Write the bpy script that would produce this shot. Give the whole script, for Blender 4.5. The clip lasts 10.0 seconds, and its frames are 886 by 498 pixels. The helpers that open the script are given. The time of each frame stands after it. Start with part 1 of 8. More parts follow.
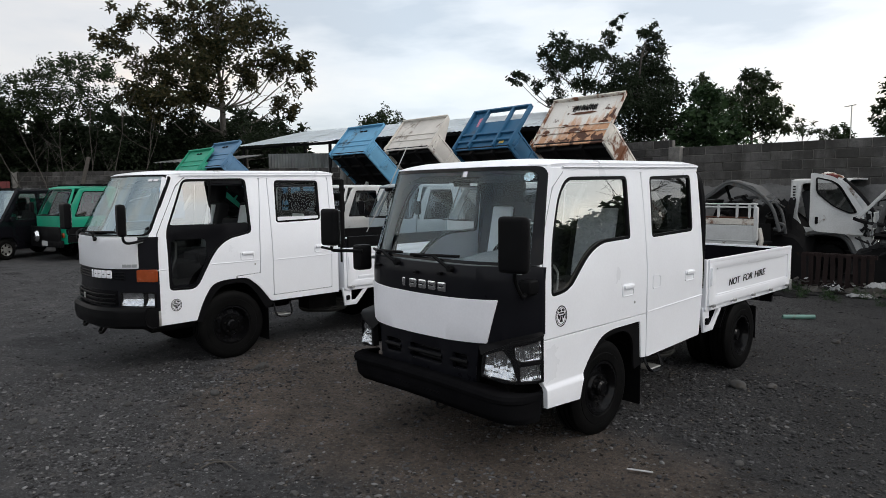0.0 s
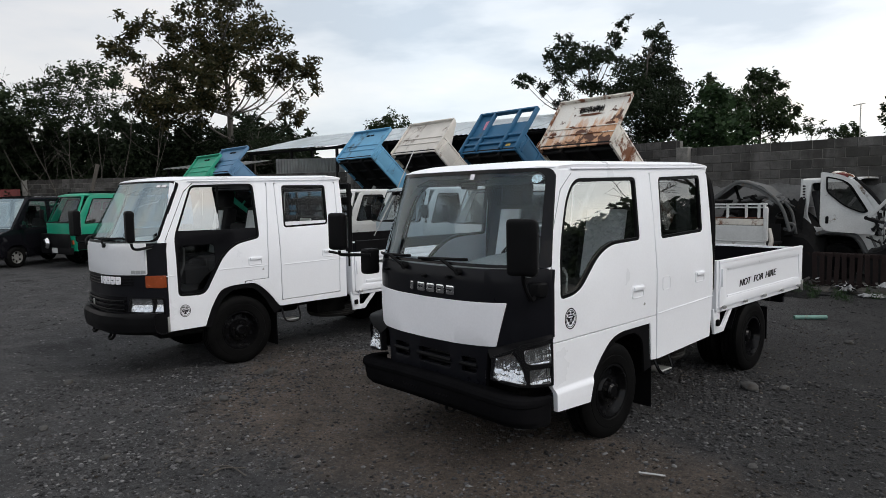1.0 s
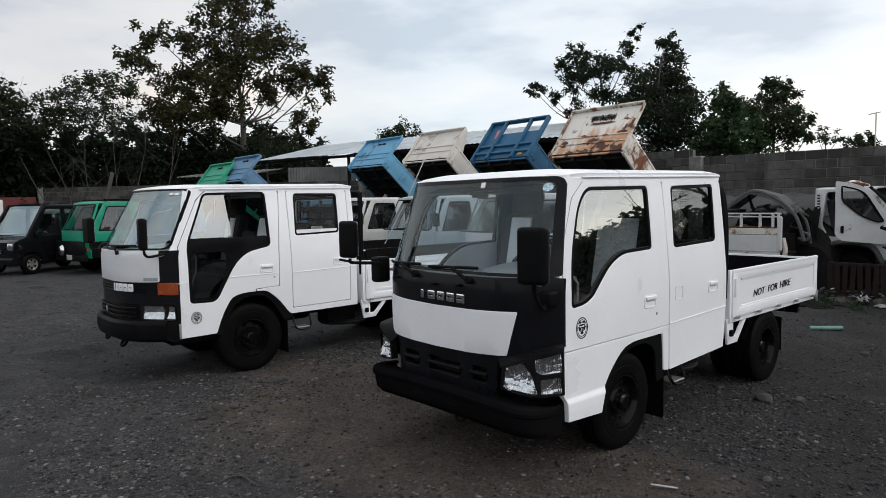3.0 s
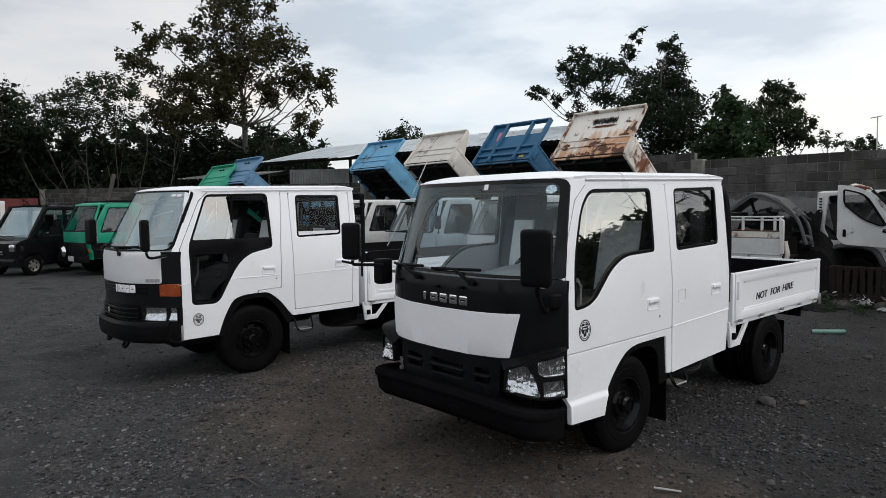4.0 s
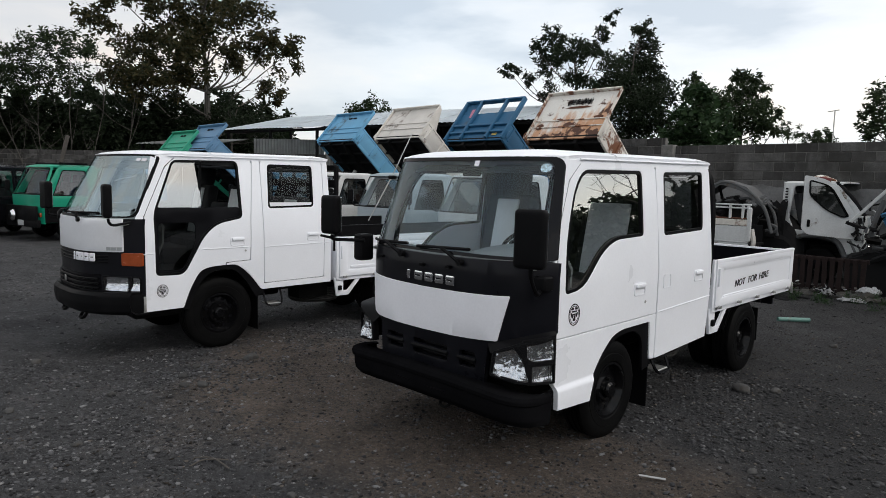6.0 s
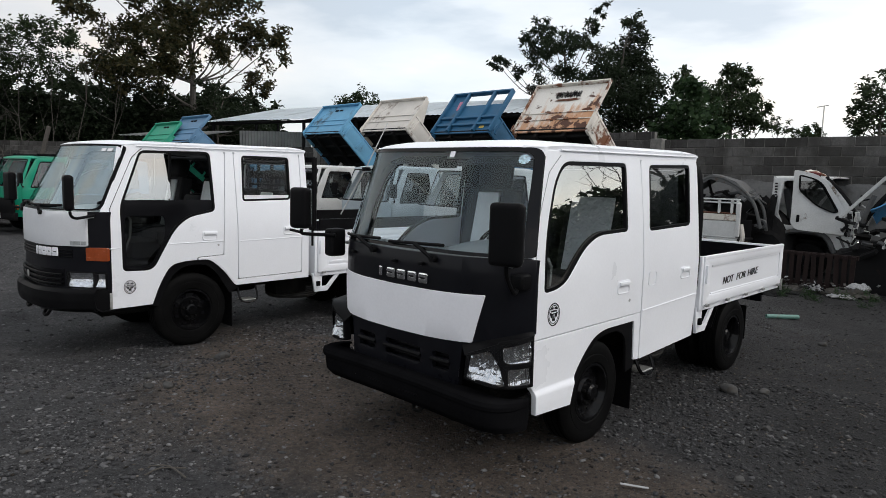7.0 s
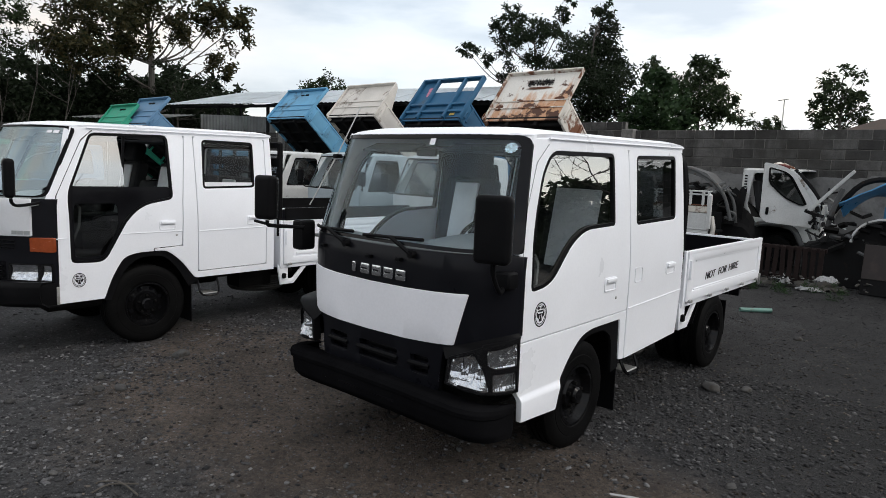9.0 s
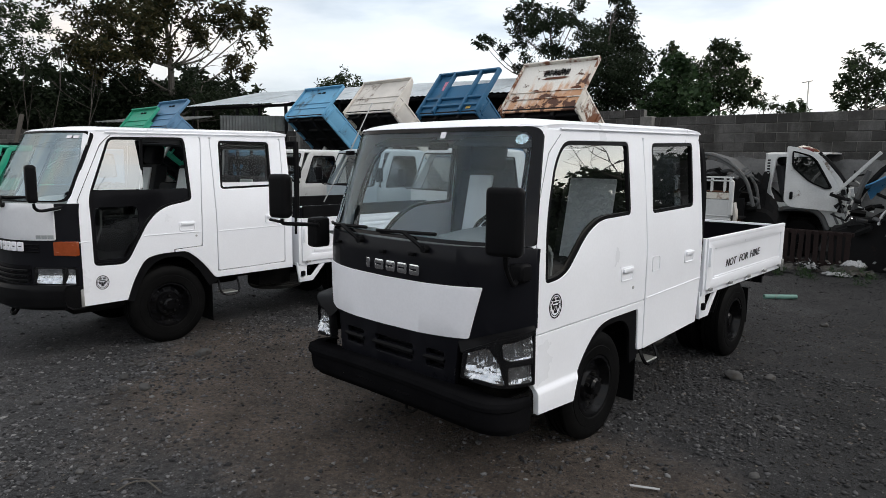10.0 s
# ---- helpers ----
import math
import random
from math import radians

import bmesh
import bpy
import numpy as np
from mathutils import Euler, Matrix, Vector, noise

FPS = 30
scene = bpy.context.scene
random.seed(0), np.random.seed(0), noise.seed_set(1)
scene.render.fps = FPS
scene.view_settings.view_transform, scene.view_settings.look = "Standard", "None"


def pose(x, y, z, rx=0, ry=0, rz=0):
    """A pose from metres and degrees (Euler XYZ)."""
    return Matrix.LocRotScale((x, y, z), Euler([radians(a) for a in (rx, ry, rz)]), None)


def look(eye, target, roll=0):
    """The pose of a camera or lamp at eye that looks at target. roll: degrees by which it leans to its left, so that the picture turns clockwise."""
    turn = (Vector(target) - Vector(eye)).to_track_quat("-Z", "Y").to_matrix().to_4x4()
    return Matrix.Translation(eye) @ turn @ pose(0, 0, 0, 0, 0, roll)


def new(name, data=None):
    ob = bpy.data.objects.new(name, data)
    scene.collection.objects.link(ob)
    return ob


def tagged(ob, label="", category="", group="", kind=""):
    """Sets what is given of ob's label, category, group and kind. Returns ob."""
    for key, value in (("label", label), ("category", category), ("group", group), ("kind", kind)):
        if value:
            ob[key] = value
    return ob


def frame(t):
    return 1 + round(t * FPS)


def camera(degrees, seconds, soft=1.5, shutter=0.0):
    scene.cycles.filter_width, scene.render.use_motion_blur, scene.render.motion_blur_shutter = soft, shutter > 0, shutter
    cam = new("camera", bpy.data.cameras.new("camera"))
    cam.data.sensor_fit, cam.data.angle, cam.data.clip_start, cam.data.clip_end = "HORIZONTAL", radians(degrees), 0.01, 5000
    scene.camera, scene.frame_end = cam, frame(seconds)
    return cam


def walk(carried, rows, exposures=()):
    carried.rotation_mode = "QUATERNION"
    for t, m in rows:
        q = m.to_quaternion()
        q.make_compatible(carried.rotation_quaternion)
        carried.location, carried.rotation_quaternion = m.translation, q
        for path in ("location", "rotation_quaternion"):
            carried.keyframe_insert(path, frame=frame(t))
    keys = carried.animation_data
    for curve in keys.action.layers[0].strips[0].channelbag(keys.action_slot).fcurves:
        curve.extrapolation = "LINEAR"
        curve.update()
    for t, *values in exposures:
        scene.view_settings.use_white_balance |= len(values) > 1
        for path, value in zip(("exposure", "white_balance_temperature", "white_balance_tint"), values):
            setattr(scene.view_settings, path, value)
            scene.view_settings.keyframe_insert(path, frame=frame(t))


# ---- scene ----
cam = camera(68.8, 10.0, 0.55)
PATH = [
    (0, (-0.243, 0.077, 1.778), (-1.696, 1.44, 1.602), -0.5),
    (0.5, (-0.244, 0.086, 1.783), (-1.705, 1.441, 1.611), -0.8),
    (1, (-0.258, 0.088, 1.775), (-1.727, 1.434, 1.61), -1.1),
    (1.5, (-0.259, 0.086, 1.771), (-1.738, 1.422, 1.613), -1.2),
    (2, (-0.26, 0.1, 1.778), (-1.743, 1.433, 1.621), -0.8),
    (2.5, (-0.261, 0.1, 1.776), (-1.752, 1.424, 1.631), -1.0),
    (4, (-0.275, 0.091, 1.768), (-1.771, 1.412, 1.638), -0.8),
    (4.5, (-0.291, 0.083, 1.774), (-1.784, 1.407, 1.637), -0.2),
    (5, (-0.341, 0.072, 1.771), (-1.827, 1.403, 1.628), -0.2),
    (6.5, (-0.582, 0.12, 1.757), (-1.969, 1.545, 1.539), 1.8),
    (7, (-0.603, 0.326, 1.751), (-1.992, 1.748, 1.532), 1.6),
    (7.5, (-0.667, 0.428, 1.723), (-2.063, 1.843, 1.504), 1.3),
    (8, (-0.818, 0.402, 1.754), (-2.204, 1.825, 1.519), 1.4),
    (8.5, (-0.927, 0.42, 1.743), (-2.224, 1.921, 1.491), 2.0),
    (9, (-0.864, 0.48, 1.755), (-2.172, 1.973, 1.503), 2.3),
    (9.5, (-0.827, 0.529, 1.75), (-2.162, 1.994, 1.484), 1.4),
    (10, (-0.831, 0.516, 1.755), (-2.186, 1.962, 1.483), 0.6),
]
walk(cam, [(t, look(eye, target, roll)) for t, eye, target, roll in PATH], [(0.0, 0.29), (2.0, 0.25), (4.5, 0.19), (7.0, 0.30), (8.5, 0.35), (10.0, 0.40)])

# ---- world, sun, exposure ----
SUN_DIR = Vector((0.66, 0.26, 0.66)).normalized()
world = bpy.data.worlds.new("dusk_sky")
scene.world = world
world.use_nodes = True
wn, wl = world.node_tree.nodes, world.node_tree.links
wn.clear()
w_out = wn.new("ShaderNodeOutputWorld")
w_bg = wn.new("ShaderNodeBackground")
w_sky = wn.new("ShaderNodeTexSky")
w_sky.sky_type = "NISHITA"
w_sky.sun_disc = False
w_sky.sun_elevation = math.asin(SUN_DIR.z)
w_sky.sun_rotation = math.atan2(SUN_DIR.x, SUN_DIR.y)
w_sky.altitude, w_sky.air_density, w_sky.dust_density, w_sky.ozone_density = 50, 1.0, 2.0, 1.0
w_co = wn.new("ShaderNodeTexCoord")
w_map = wn.new("ShaderNodeMapping")
w_map.inputs["Scale"].default_value = (1.0, 1.0, 3.6)
w_noise = wn.new("ShaderNodeTexNoise")
w_noise.inputs["Scale"].default_value, w_noise.inputs["Detail"].default_value = 2.1, 6.0
w_noise.inputs["Roughness"].default_value = 0.52
w_ramp = wn.new("ShaderNodeValToRGB")
w_ramp.color_ramp.elements[0].position, w_ramp.color_ramp.elements[0].color = 0.37, (0.66, 0.71, 0.76, 1)
w_ramp.color_ramp.elements[1].position, w_ramp.color_ramp.elements[1].color = 0.62, (1.10, 1.01, 0.91, 1)
e = w_ramp.color_ramp.elements.new(0.46)
e.color = (0.88, 0.905, 0.925, 1)
e = w_ramp.color_ramp.elements.new(0.54)
e.color = (0.97, 0.97, 0.96, 1)
w_scale = wn.new("ShaderNodeMix")
w_scale.data_type, w_scale.blend_type = "RGBA", "MULTIPLY"
w_scale.inputs[0].default_value = 1.0
w_scale.inputs[7].default_value = (0.115, 0.115, 0.115, 1)
w_mix = wn.new("ShaderNodeMix")
w_mix.data_type = "RGBA"
w_mix.inputs[0].default_value = 0.76
wl.new(w_co.outputs["Generated"], w_map.inputs["Vector"])
wl.new(w_map.outputs["Vector"], w_noise.inputs["Vector"])
wl.new(w_noise.outputs["Fac"], w_ramp.inputs["Fac"])
wl.new(w_sky.outputs["Color"], w_scale.inputs[6])
wl.new(w_scale.outputs[2], w_mix.inputs[6])
wl.new(w_ramp.outputs["Color"], w_mix.inputs[7])
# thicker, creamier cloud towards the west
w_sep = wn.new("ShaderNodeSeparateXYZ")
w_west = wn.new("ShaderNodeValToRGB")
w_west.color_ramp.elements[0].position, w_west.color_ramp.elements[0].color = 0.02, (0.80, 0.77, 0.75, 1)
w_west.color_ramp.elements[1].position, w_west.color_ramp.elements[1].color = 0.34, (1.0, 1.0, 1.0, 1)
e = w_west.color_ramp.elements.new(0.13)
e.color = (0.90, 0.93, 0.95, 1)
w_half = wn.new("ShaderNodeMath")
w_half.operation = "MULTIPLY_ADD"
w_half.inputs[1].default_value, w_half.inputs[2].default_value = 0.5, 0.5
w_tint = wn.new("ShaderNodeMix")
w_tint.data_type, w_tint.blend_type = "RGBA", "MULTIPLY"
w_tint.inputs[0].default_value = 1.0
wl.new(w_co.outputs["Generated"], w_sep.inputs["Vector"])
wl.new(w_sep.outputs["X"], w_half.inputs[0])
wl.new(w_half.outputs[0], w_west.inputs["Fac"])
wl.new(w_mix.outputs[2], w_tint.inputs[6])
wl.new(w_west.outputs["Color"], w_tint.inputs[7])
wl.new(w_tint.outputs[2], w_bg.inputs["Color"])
w_bg.inputs["Strength"].default_value = 1.06
wl.new(w_bg.outputs["Background"], w_out.inputs["Surface"])

sun = new("sun", bpy.data.lights.new("sun", "SUN"))
sun.data.energy, sun.data.angle, sun.data.color = 0.85, radians(25), (1.0, 0.95, 0.88)
sun.matrix_basis = look(SUN_DIR * 60, (0, 0, 0))


# ---- materials ----
def nodes_of(name):
    m = bpy.data.materials.new(name)
    m.use_nodes = True
    n, l = m.node_tree.nodes, m.node_tree.links
    return m, n, l, n["Principled BSDF"]


def noise_node(n, l, scale, detail=4.0, rough=0.55, coord="Object", stretch=None):
    co = n.new("ShaderNodeTexCoord")
    t = n.new("ShaderNodeTexNoise")
    t.inputs["Scale"].default_value, t.inputs["Detail"].default_value, t.inputs["Roughness"].default_value = scale, detail, rough
    if stretch:
        mp = n.new("ShaderNodeMapping")
        mp.inputs["Scale"].default_value = stretch
        l.new(co.outputs[coord], mp.inputs["Vector"])
        l.new(mp.outputs["Vector"], t.inputs["Vector"])
    else:
        l.new(co.outputs[coord], t.inputs["Vector"])
    return t


def ramp(n, l, source, stops):
    r = n.new("ShaderNodeValToRGB")
    els = r.color_ramp.elements
    while len(els) < len(stops):
        els.new(0.5)
    for el, (p, c) in zip(els, stops):
        el.position = p
        el.color = (*c, 1) if isinstance(c, tuple) else (c, c, c, 1)
    l.new(source, r.inputs["Fac"])
    return r.outputs["Color"]


def blend(n, l, fac, a, b, mode="MIX"):
    m = n.new("ShaderNodeMix")
    m.data_type, m.blend_type = "RGBA", mode
    for s, v in ((m.inputs[0], fac), (m.inputs[6], a), (m.inputs[7], b)):
        if isinstance(v, bpy.types.NodeSocket):
            l.new(v, s)
        elif isinstance(v, tuple):
            s.default_value = (*v, 1)
        else:
            s.default_value = v
    return m.outputs[2]


def bump(n, l, bsdf, height, strength=0.3, distance=0.01):
    b = n.new("ShaderNodeBump")
    b.inputs["Strength"].default_value, b.inputs["Distance"].default_value = strength, distance
    l.new(height, b.inputs["Height"])
    l.new(b.outputs["Normal"], bsdf.inputs["Normal"])


def mat(name, col, rough=0.6, metal=0.0, var=0.12, scale=3.0, dirt=None, dirt_at=0.62, soft=0.1, bump_s=0.1, grain=60.0, coat=0.0, spec=0.5, vary=0.0):
    """Paint, plastic, metal, wood: base colour, broad and fine variation, dirt patches with their own shape."""
    m, n, l, b = nodes_of(name)
    big, fine = noise_node(n, l, scale, 5), noise_node(n, l, grain, 3)
    lo, hi = 1 - var, 1 + var
    c = blend(n, l, 1.0, tuple(col), ramp(n, l, big.outputs["Fac"], [(0.3, lo), (0.7, hi)]), "MULTIPLY")
    c = blend(n, l, 1.0, c, ramp(n, l, fine.outputs["Fac"], [(0.3, 1 - var * 0.5), (0.7, 1 + var * 0.5)]), "MULTIPLY")
    if vary:
        oi = n.new("ShaderNodeObjectInfo")
        c = blend(n, l, 1.0, c, ramp(n, l, oi.outputs["Random"], [(0.0, 1 - vary), (1.0, 1 + vary)]), "MULTIPLY")
    if dirt:
        d = noise_node(n, l, scale * 1.7, 8, 0.68)
        mask = ramp(n, l, d.outputs["Fac"], [(dirt_at, 0.0), (min(dirt_at + soft, 0.99), 1.0)])
        c = blend(n, l, mask, c, tuple(dirt))
    l.new(c, b.inputs["Base Color"])
    rr = ramp(n, l, big.outputs["Fac"], [(0.3, max(rough - 0.1, 0.03)), (0.7, min(rough + 0.1, 1.0))])
    l.new(rr, b.inputs["Roughness"])
    b.inputs["Metallic"].default_value = metal
    b.inputs["Specular IOR Level"].default_value = spec
    b.inputs["Coat Weight"].default_value = coat
    b.inputs["Coat Roughness"].default_value = 0.12
    if bump_s:
        bump(n, l, b, fine.outputs["Fac"], bump_s, 0.004)
    return m


def glass(name, tint=(0.75, 0.78, 0.78), gloss=None, sheen=(1, 1, 1), index=1.75):
    """A pane: clear or tinted transmission with mirror gloss; gloss None follows Fresnel, a number is a reflective film."""
    m, n, l, b = nodes_of(name)
    n.remove(b)
    tr, gl, mx = n.new("ShaderNodeBsdfTransparent"), n.new("ShaderNodeBsdfGlossy"), n.new("ShaderNodeMixShader")
    tr.inputs["Color"].default_value = (*tint, 1)
    gl.inputs["Roughness"].default_value = 0.015
    gl.inputs["Color"].default_value = (*sheen, 1)
    smear = noise_node(n, l, 3.0, 5)
    if gloss is None:
        fr = n.new("ShaderNodeFresnel")
        fr.inputs["IOR"].default_value = index
        l.new(fr.outputs["Fac"], mx.inputs["Fac"])
    else:
        l.new(ramp(n, l, smear.outputs["Fac"], [(0.2, gloss * 0.9), (0.8, gloss * 1.1)]), mx.inputs["Fac"])
    l.new(tr.outputs["BSDF"], mx.inputs[1])
    l.new(gl.outputs["BSDF"], mx.inputs[2])
    l.new(mx.outputs["Shader"], n["Material Output"].inputs["Surface"])
    return m


WHITE = mat("white_truck_paint", (0.83, 0.845, 0.885), 0.36, var=0.03, scale=1.4, bump_s=0.02, coat=0.12)
WHITE_FLAT = mat("white_brushed_paint", (0.80, 0.80, 0.84), 0.5, var=0.04, scale=2.0, dirt=(0.5, 0.49, 0.47), dirt_at=0.72, soft=0.15, bump_s=0.06)
BLACK_PAINT = mat("matt_black_paint", (0.0060, 0.0062, 0.0085), 0.34, var=0.15, scale=3.0, bump_s=0.03, spec=0.14)
BLACK_TRIM = mat("black_plastic", (0.006, 0.006, 0.0066), 0.42, var=0.2, scale=5.0, bump_s=0.06, grain=120, spec=0.05)
BUMPER_BLACK = mat("dull_black_bumper_plastic", (0.0065, 0.0065, 0.0072), 0.7, var=0.25, scale=4.0, bump_s=0.05, grain=80, spec=0.0)
BLACK_GLOSS = mat("black_ceramic_edge", (0.005, 0.005, 0.006), 0.10, var=0.1, bump_s=0.0, spec=0.16)
RUBBER = mat("tyre_rubber", (0.0045, 0.0045, 0.0046), 0.6, var=0.25, scale=6.0, dirt=(0.013, 0.012, 0.011), dirt_at=0.62, soft=0.25, bump_s=0.2, grain=120, spec=0.05)
DUSTY_RUBBER = mat("dusty_tyre_rubber", (0.040, 0.039, 0.037), 0.85, var=0.25, scale=5.0, dirt=(0.07, 0.065, 0.06), dirt_at=0.55, soft=0.2, bump_s=0.2, grain=80, spec=0.15)
STEEL_DARK = mat("black_wheel_steel", (0.004, 0.004, 0.0045), 0.20, 0.0, var=0.2, scale=8.0, dirt=(0.016, 0.014, 0.012), dirt_at=0.64, bump_s=0.06, spec=0.18)
CHASSIS = mat("grimy_chassis_steel", (0.0065, 0.0062, 0.006), 0.75, 0.0, var=0.3, scale=5.0, dirt=(0.022, 0.018, 0.015), dirt_at=0.62, bump_s=0.3, spec=0.10)
CHROME = mat("chrome", (0.75, 0.76, 0.78), 0.12, 1.0, var=0.03, bump_s=0.0)
GALV = mat("worn_metal", (0.42, 0.42, 0.41), 0.45, 0.8, var=0.2, scale=8, dirt=(0.16, 0.10, 0.06), dirt_at=0.65)
LAMP_MIRROR = mat("lamp_reflector", (0.62, 0.63, 0.65), 0.09, 0.97, var=0.20, scale=30.0, bump_s=0.35, grain=40)
AMBER = mat("amber_lens", (0.25, 0.05, 0.013), 0.2, var=0.12, scale=20, bump_s=0.2, coat=0.6)
SEAT_DARK = mat("dark_seat_cloth", (0.02, 0.0205, 0.023), 0.9, var=0.2, scale=10, bump_s=0.1, grain=60)
SEAT_LIGHT = mat("pale_seat_cover", (0.86, 0.88, 0.89), 0.85, var=0.06, scale=6, bump_s=0.06, grain=50)
DASH = mat("grey_dashboard_plastic", (0.30, 0.32, 0.325), 0.6, var=0.1, scale=6, bump_s=0.04, grain=60)
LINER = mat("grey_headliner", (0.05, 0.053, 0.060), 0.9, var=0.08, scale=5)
GLASS_CLEAR = glass("windscreen_glass", (0.84, 0.89, 0.91), 0.07, (0.86, 0.95, 1.0))
GLASS_FRONT = glass("hazy_windscreen_glass", (0.82, 0.89, 0.93), None, (0.84, 0.96, 1.0), 1.55)
GLASS_SIDE = glass("clear_side_glass", (0.86, 0.90, 0.91), 0.04)
GLASS_QUARTER = glass("mirror_like_quarter_glass", (0.45, 0.46, 0.45), 0.40, (0.96, 0.98, 0.97))
GLASS_DEEP = glass("deep_tinted_glass", (0.16, 0.17, 0.17), 0.025)
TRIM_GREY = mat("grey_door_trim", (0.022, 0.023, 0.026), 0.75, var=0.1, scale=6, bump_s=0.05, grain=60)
BED_BLACK = mat("dull_black_bed_paint", (0.006, 0.006, 0.008), 0.95, var=0.3, scale=3.0, dirt=(0.014, 0.013, 0.012), dirt_at=0.6, spec=0.04)
GLASS_BRIGHT = glass("sky_bright_windscreen_glass", (0.70, 0.77, 0.77), 0.28, (0.82, 0.96, 1.0))
GLASS_FILM = glass("reflective_tinted_glass", (0.94, 0.98, 0.98), 0.52, (1.0, 0.98, 0.92))
GLASS_DARK = glass("dark_tinted_glass", (0.50, 0.53, 0.53), 0.19)
GLASS_BACK = glass("dirty_rear_glass", (0.34, 0.37, 0.39), 0.05)
GLASS_THIN = glass("plain_window_glass", (0.62, 0.66, 0.66), 0.018)
GLASS_LENS = glass("lamp_lens_glass", (0.95, 0.96, 0.97), 0.05)


# ---- shape helpers ----
def part(name, bm, material, parent=None, label="", smooth=35.0):
    """Links a bmesh as one mesh object under a thing or a part."""
    me = bpy.data.meshes.new(name)
    bmesh.ops.recalc_face_normals(bm, faces=bm.faces[:])
    bm.to_mesh(me)
    bm.free()
    for mm in material if isinstance(material, (list, tuple)) else (material,):
        me.materials.append(mm)
    if smooth:
        me.polygons.foreach_set("use_smooth", [True] * len(me.polygons))
        me.set_sharp_from_angle(angle=radians(smooth))
    ob = new(name, me)
    if parent is not None:
        ob.parent = parent
    if label:
        ob["label"] = label
    return ob


def empty(name, m, label="", category="", group="", kind=""):
    ob = new(name)
    ob.empty_display_size = 0.2
    ob.matrix_basis = m
    return tagged(ob, label, category, group, kind)


def box(sx, sy, sz, at=(0, 0, 0), bevel=0.0, seg=2, rot=None, bm=None):
    """A box of full sizes centred at a place, with rounded edges."""
    b = bmesh.new()
    bmesh.ops.create_cube(b, size=1.0)
    bmesh.ops.scale(b, vec=(sx, sy, sz), verts=b.verts)
    if bevel:
        bmesh.ops.bevel(b, geom=b.edges[:], offset=bevel, segments=seg, affect="EDGES", profile=0.6)
    if rot is not None:
        bmesh.ops.transform(b, matrix=rot.to_4x4(), verts=b.verts)
    bmesh.ops.translate(b, vec=at, verts=b.verts)
    return b if bm is None else join(bm, b)


def join(a, b):
    me = bpy.data.meshes.new("joined")
    b.to_mesh(me)
    b.free()
    a.from_mesh(me)
    bpy.data.meshes.remove(me)
    return a


def moved(bm, m):
    bmesh.ops.transform(bm, matrix=m, verts=bm.verts)
    return bm


def rounded(points, radius=0.05, seg=5):
    """A closed outline with its corners rounded; a point may carry its own radius as a third number."""
    out, k = [], len(points)
    for i, p in enumerate(points):
        r = p[2] if len(p) > 2 else radius
        v, a, b = Vector(p[:2]), Vector(points[i - 1][:2]), Vector(points[(i + 1) % k][:2])
        da, db = a - v, b - v
        r = min(r, da.length * 0.48, db.length * 0.48)
        if r < 1e-4:
            out.append((v.x, v.y))
            continue
        p0, p2 = v + da.normalized() * r, v + db.normalized() * r
        for j in range(seg + 1):
            t = j / seg
            q = p0 * (1 - t) ** 2 + v * 2 * t * (1 - t) + p2 * t * t
            out.append((q.x, q.y))
    return out


def panel(outline, holes=(), thick=0.03, cuts=(), where=None, bevel=0.0):
    """A plate cut from an outline in (u, v) with holes through it, sliced at the cuts ('u' or 'v', value), given thickness along w, then bent by where(u, v, w)."""
    bm = bmesh.new()
    for loop in (outline, *holes):
        vs = [bm.verts.new((u, v, 0)) for u, v in loop]
        for i in range(len(vs)):
            bm.edges.new((vs[i - 1], vs[i]))
    bmesh.ops.triangle_fill(bm, use_beauty=True, use_dissolve=False, edges=bm.edges[:])
    for axis, value in cuts:
        co, no = ((value, 0, 0), (1, 0, 0)) if axis == "u" else ((0, value, 0), (0, 1, 0))
        bmesh.ops.bisect_plane(bm, geom=bm.verts[:] + bm.edges[:] + bm.faces[:], dist=1e-5, plane_co=co, plane_no=no)
    for f in bm.faces:
        if f.normal.z < 0:
            f.normal_flip()
    if thick:
        r = bmesh.ops.extrude_face_region(bm, geom=bm.faces[:])
        bmesh.ops.translate(bm, vec=(0, 0, -thick), verts=[v for v in r["geom"] if isinstance(v, bmesh.types.BMVert)])
        bmesh.ops.recalc_face_normals(bm, faces=bm.faces[:])
        if bevel:
            rim = [e for e in bm.edges if len(e.link_faces) == 2 and e.calc_face_angle(0) > 1.2 and all(v.co.z > -1e-6 for v in e.verts)]
            bmesh.ops.bevel(bm, geom=rim, offset=bevel, segments=2, affect="EDGES", profile=0.5)
    if where:
        for v in bm.verts:
            v.co = Vector(where(*v.co))
    return bm


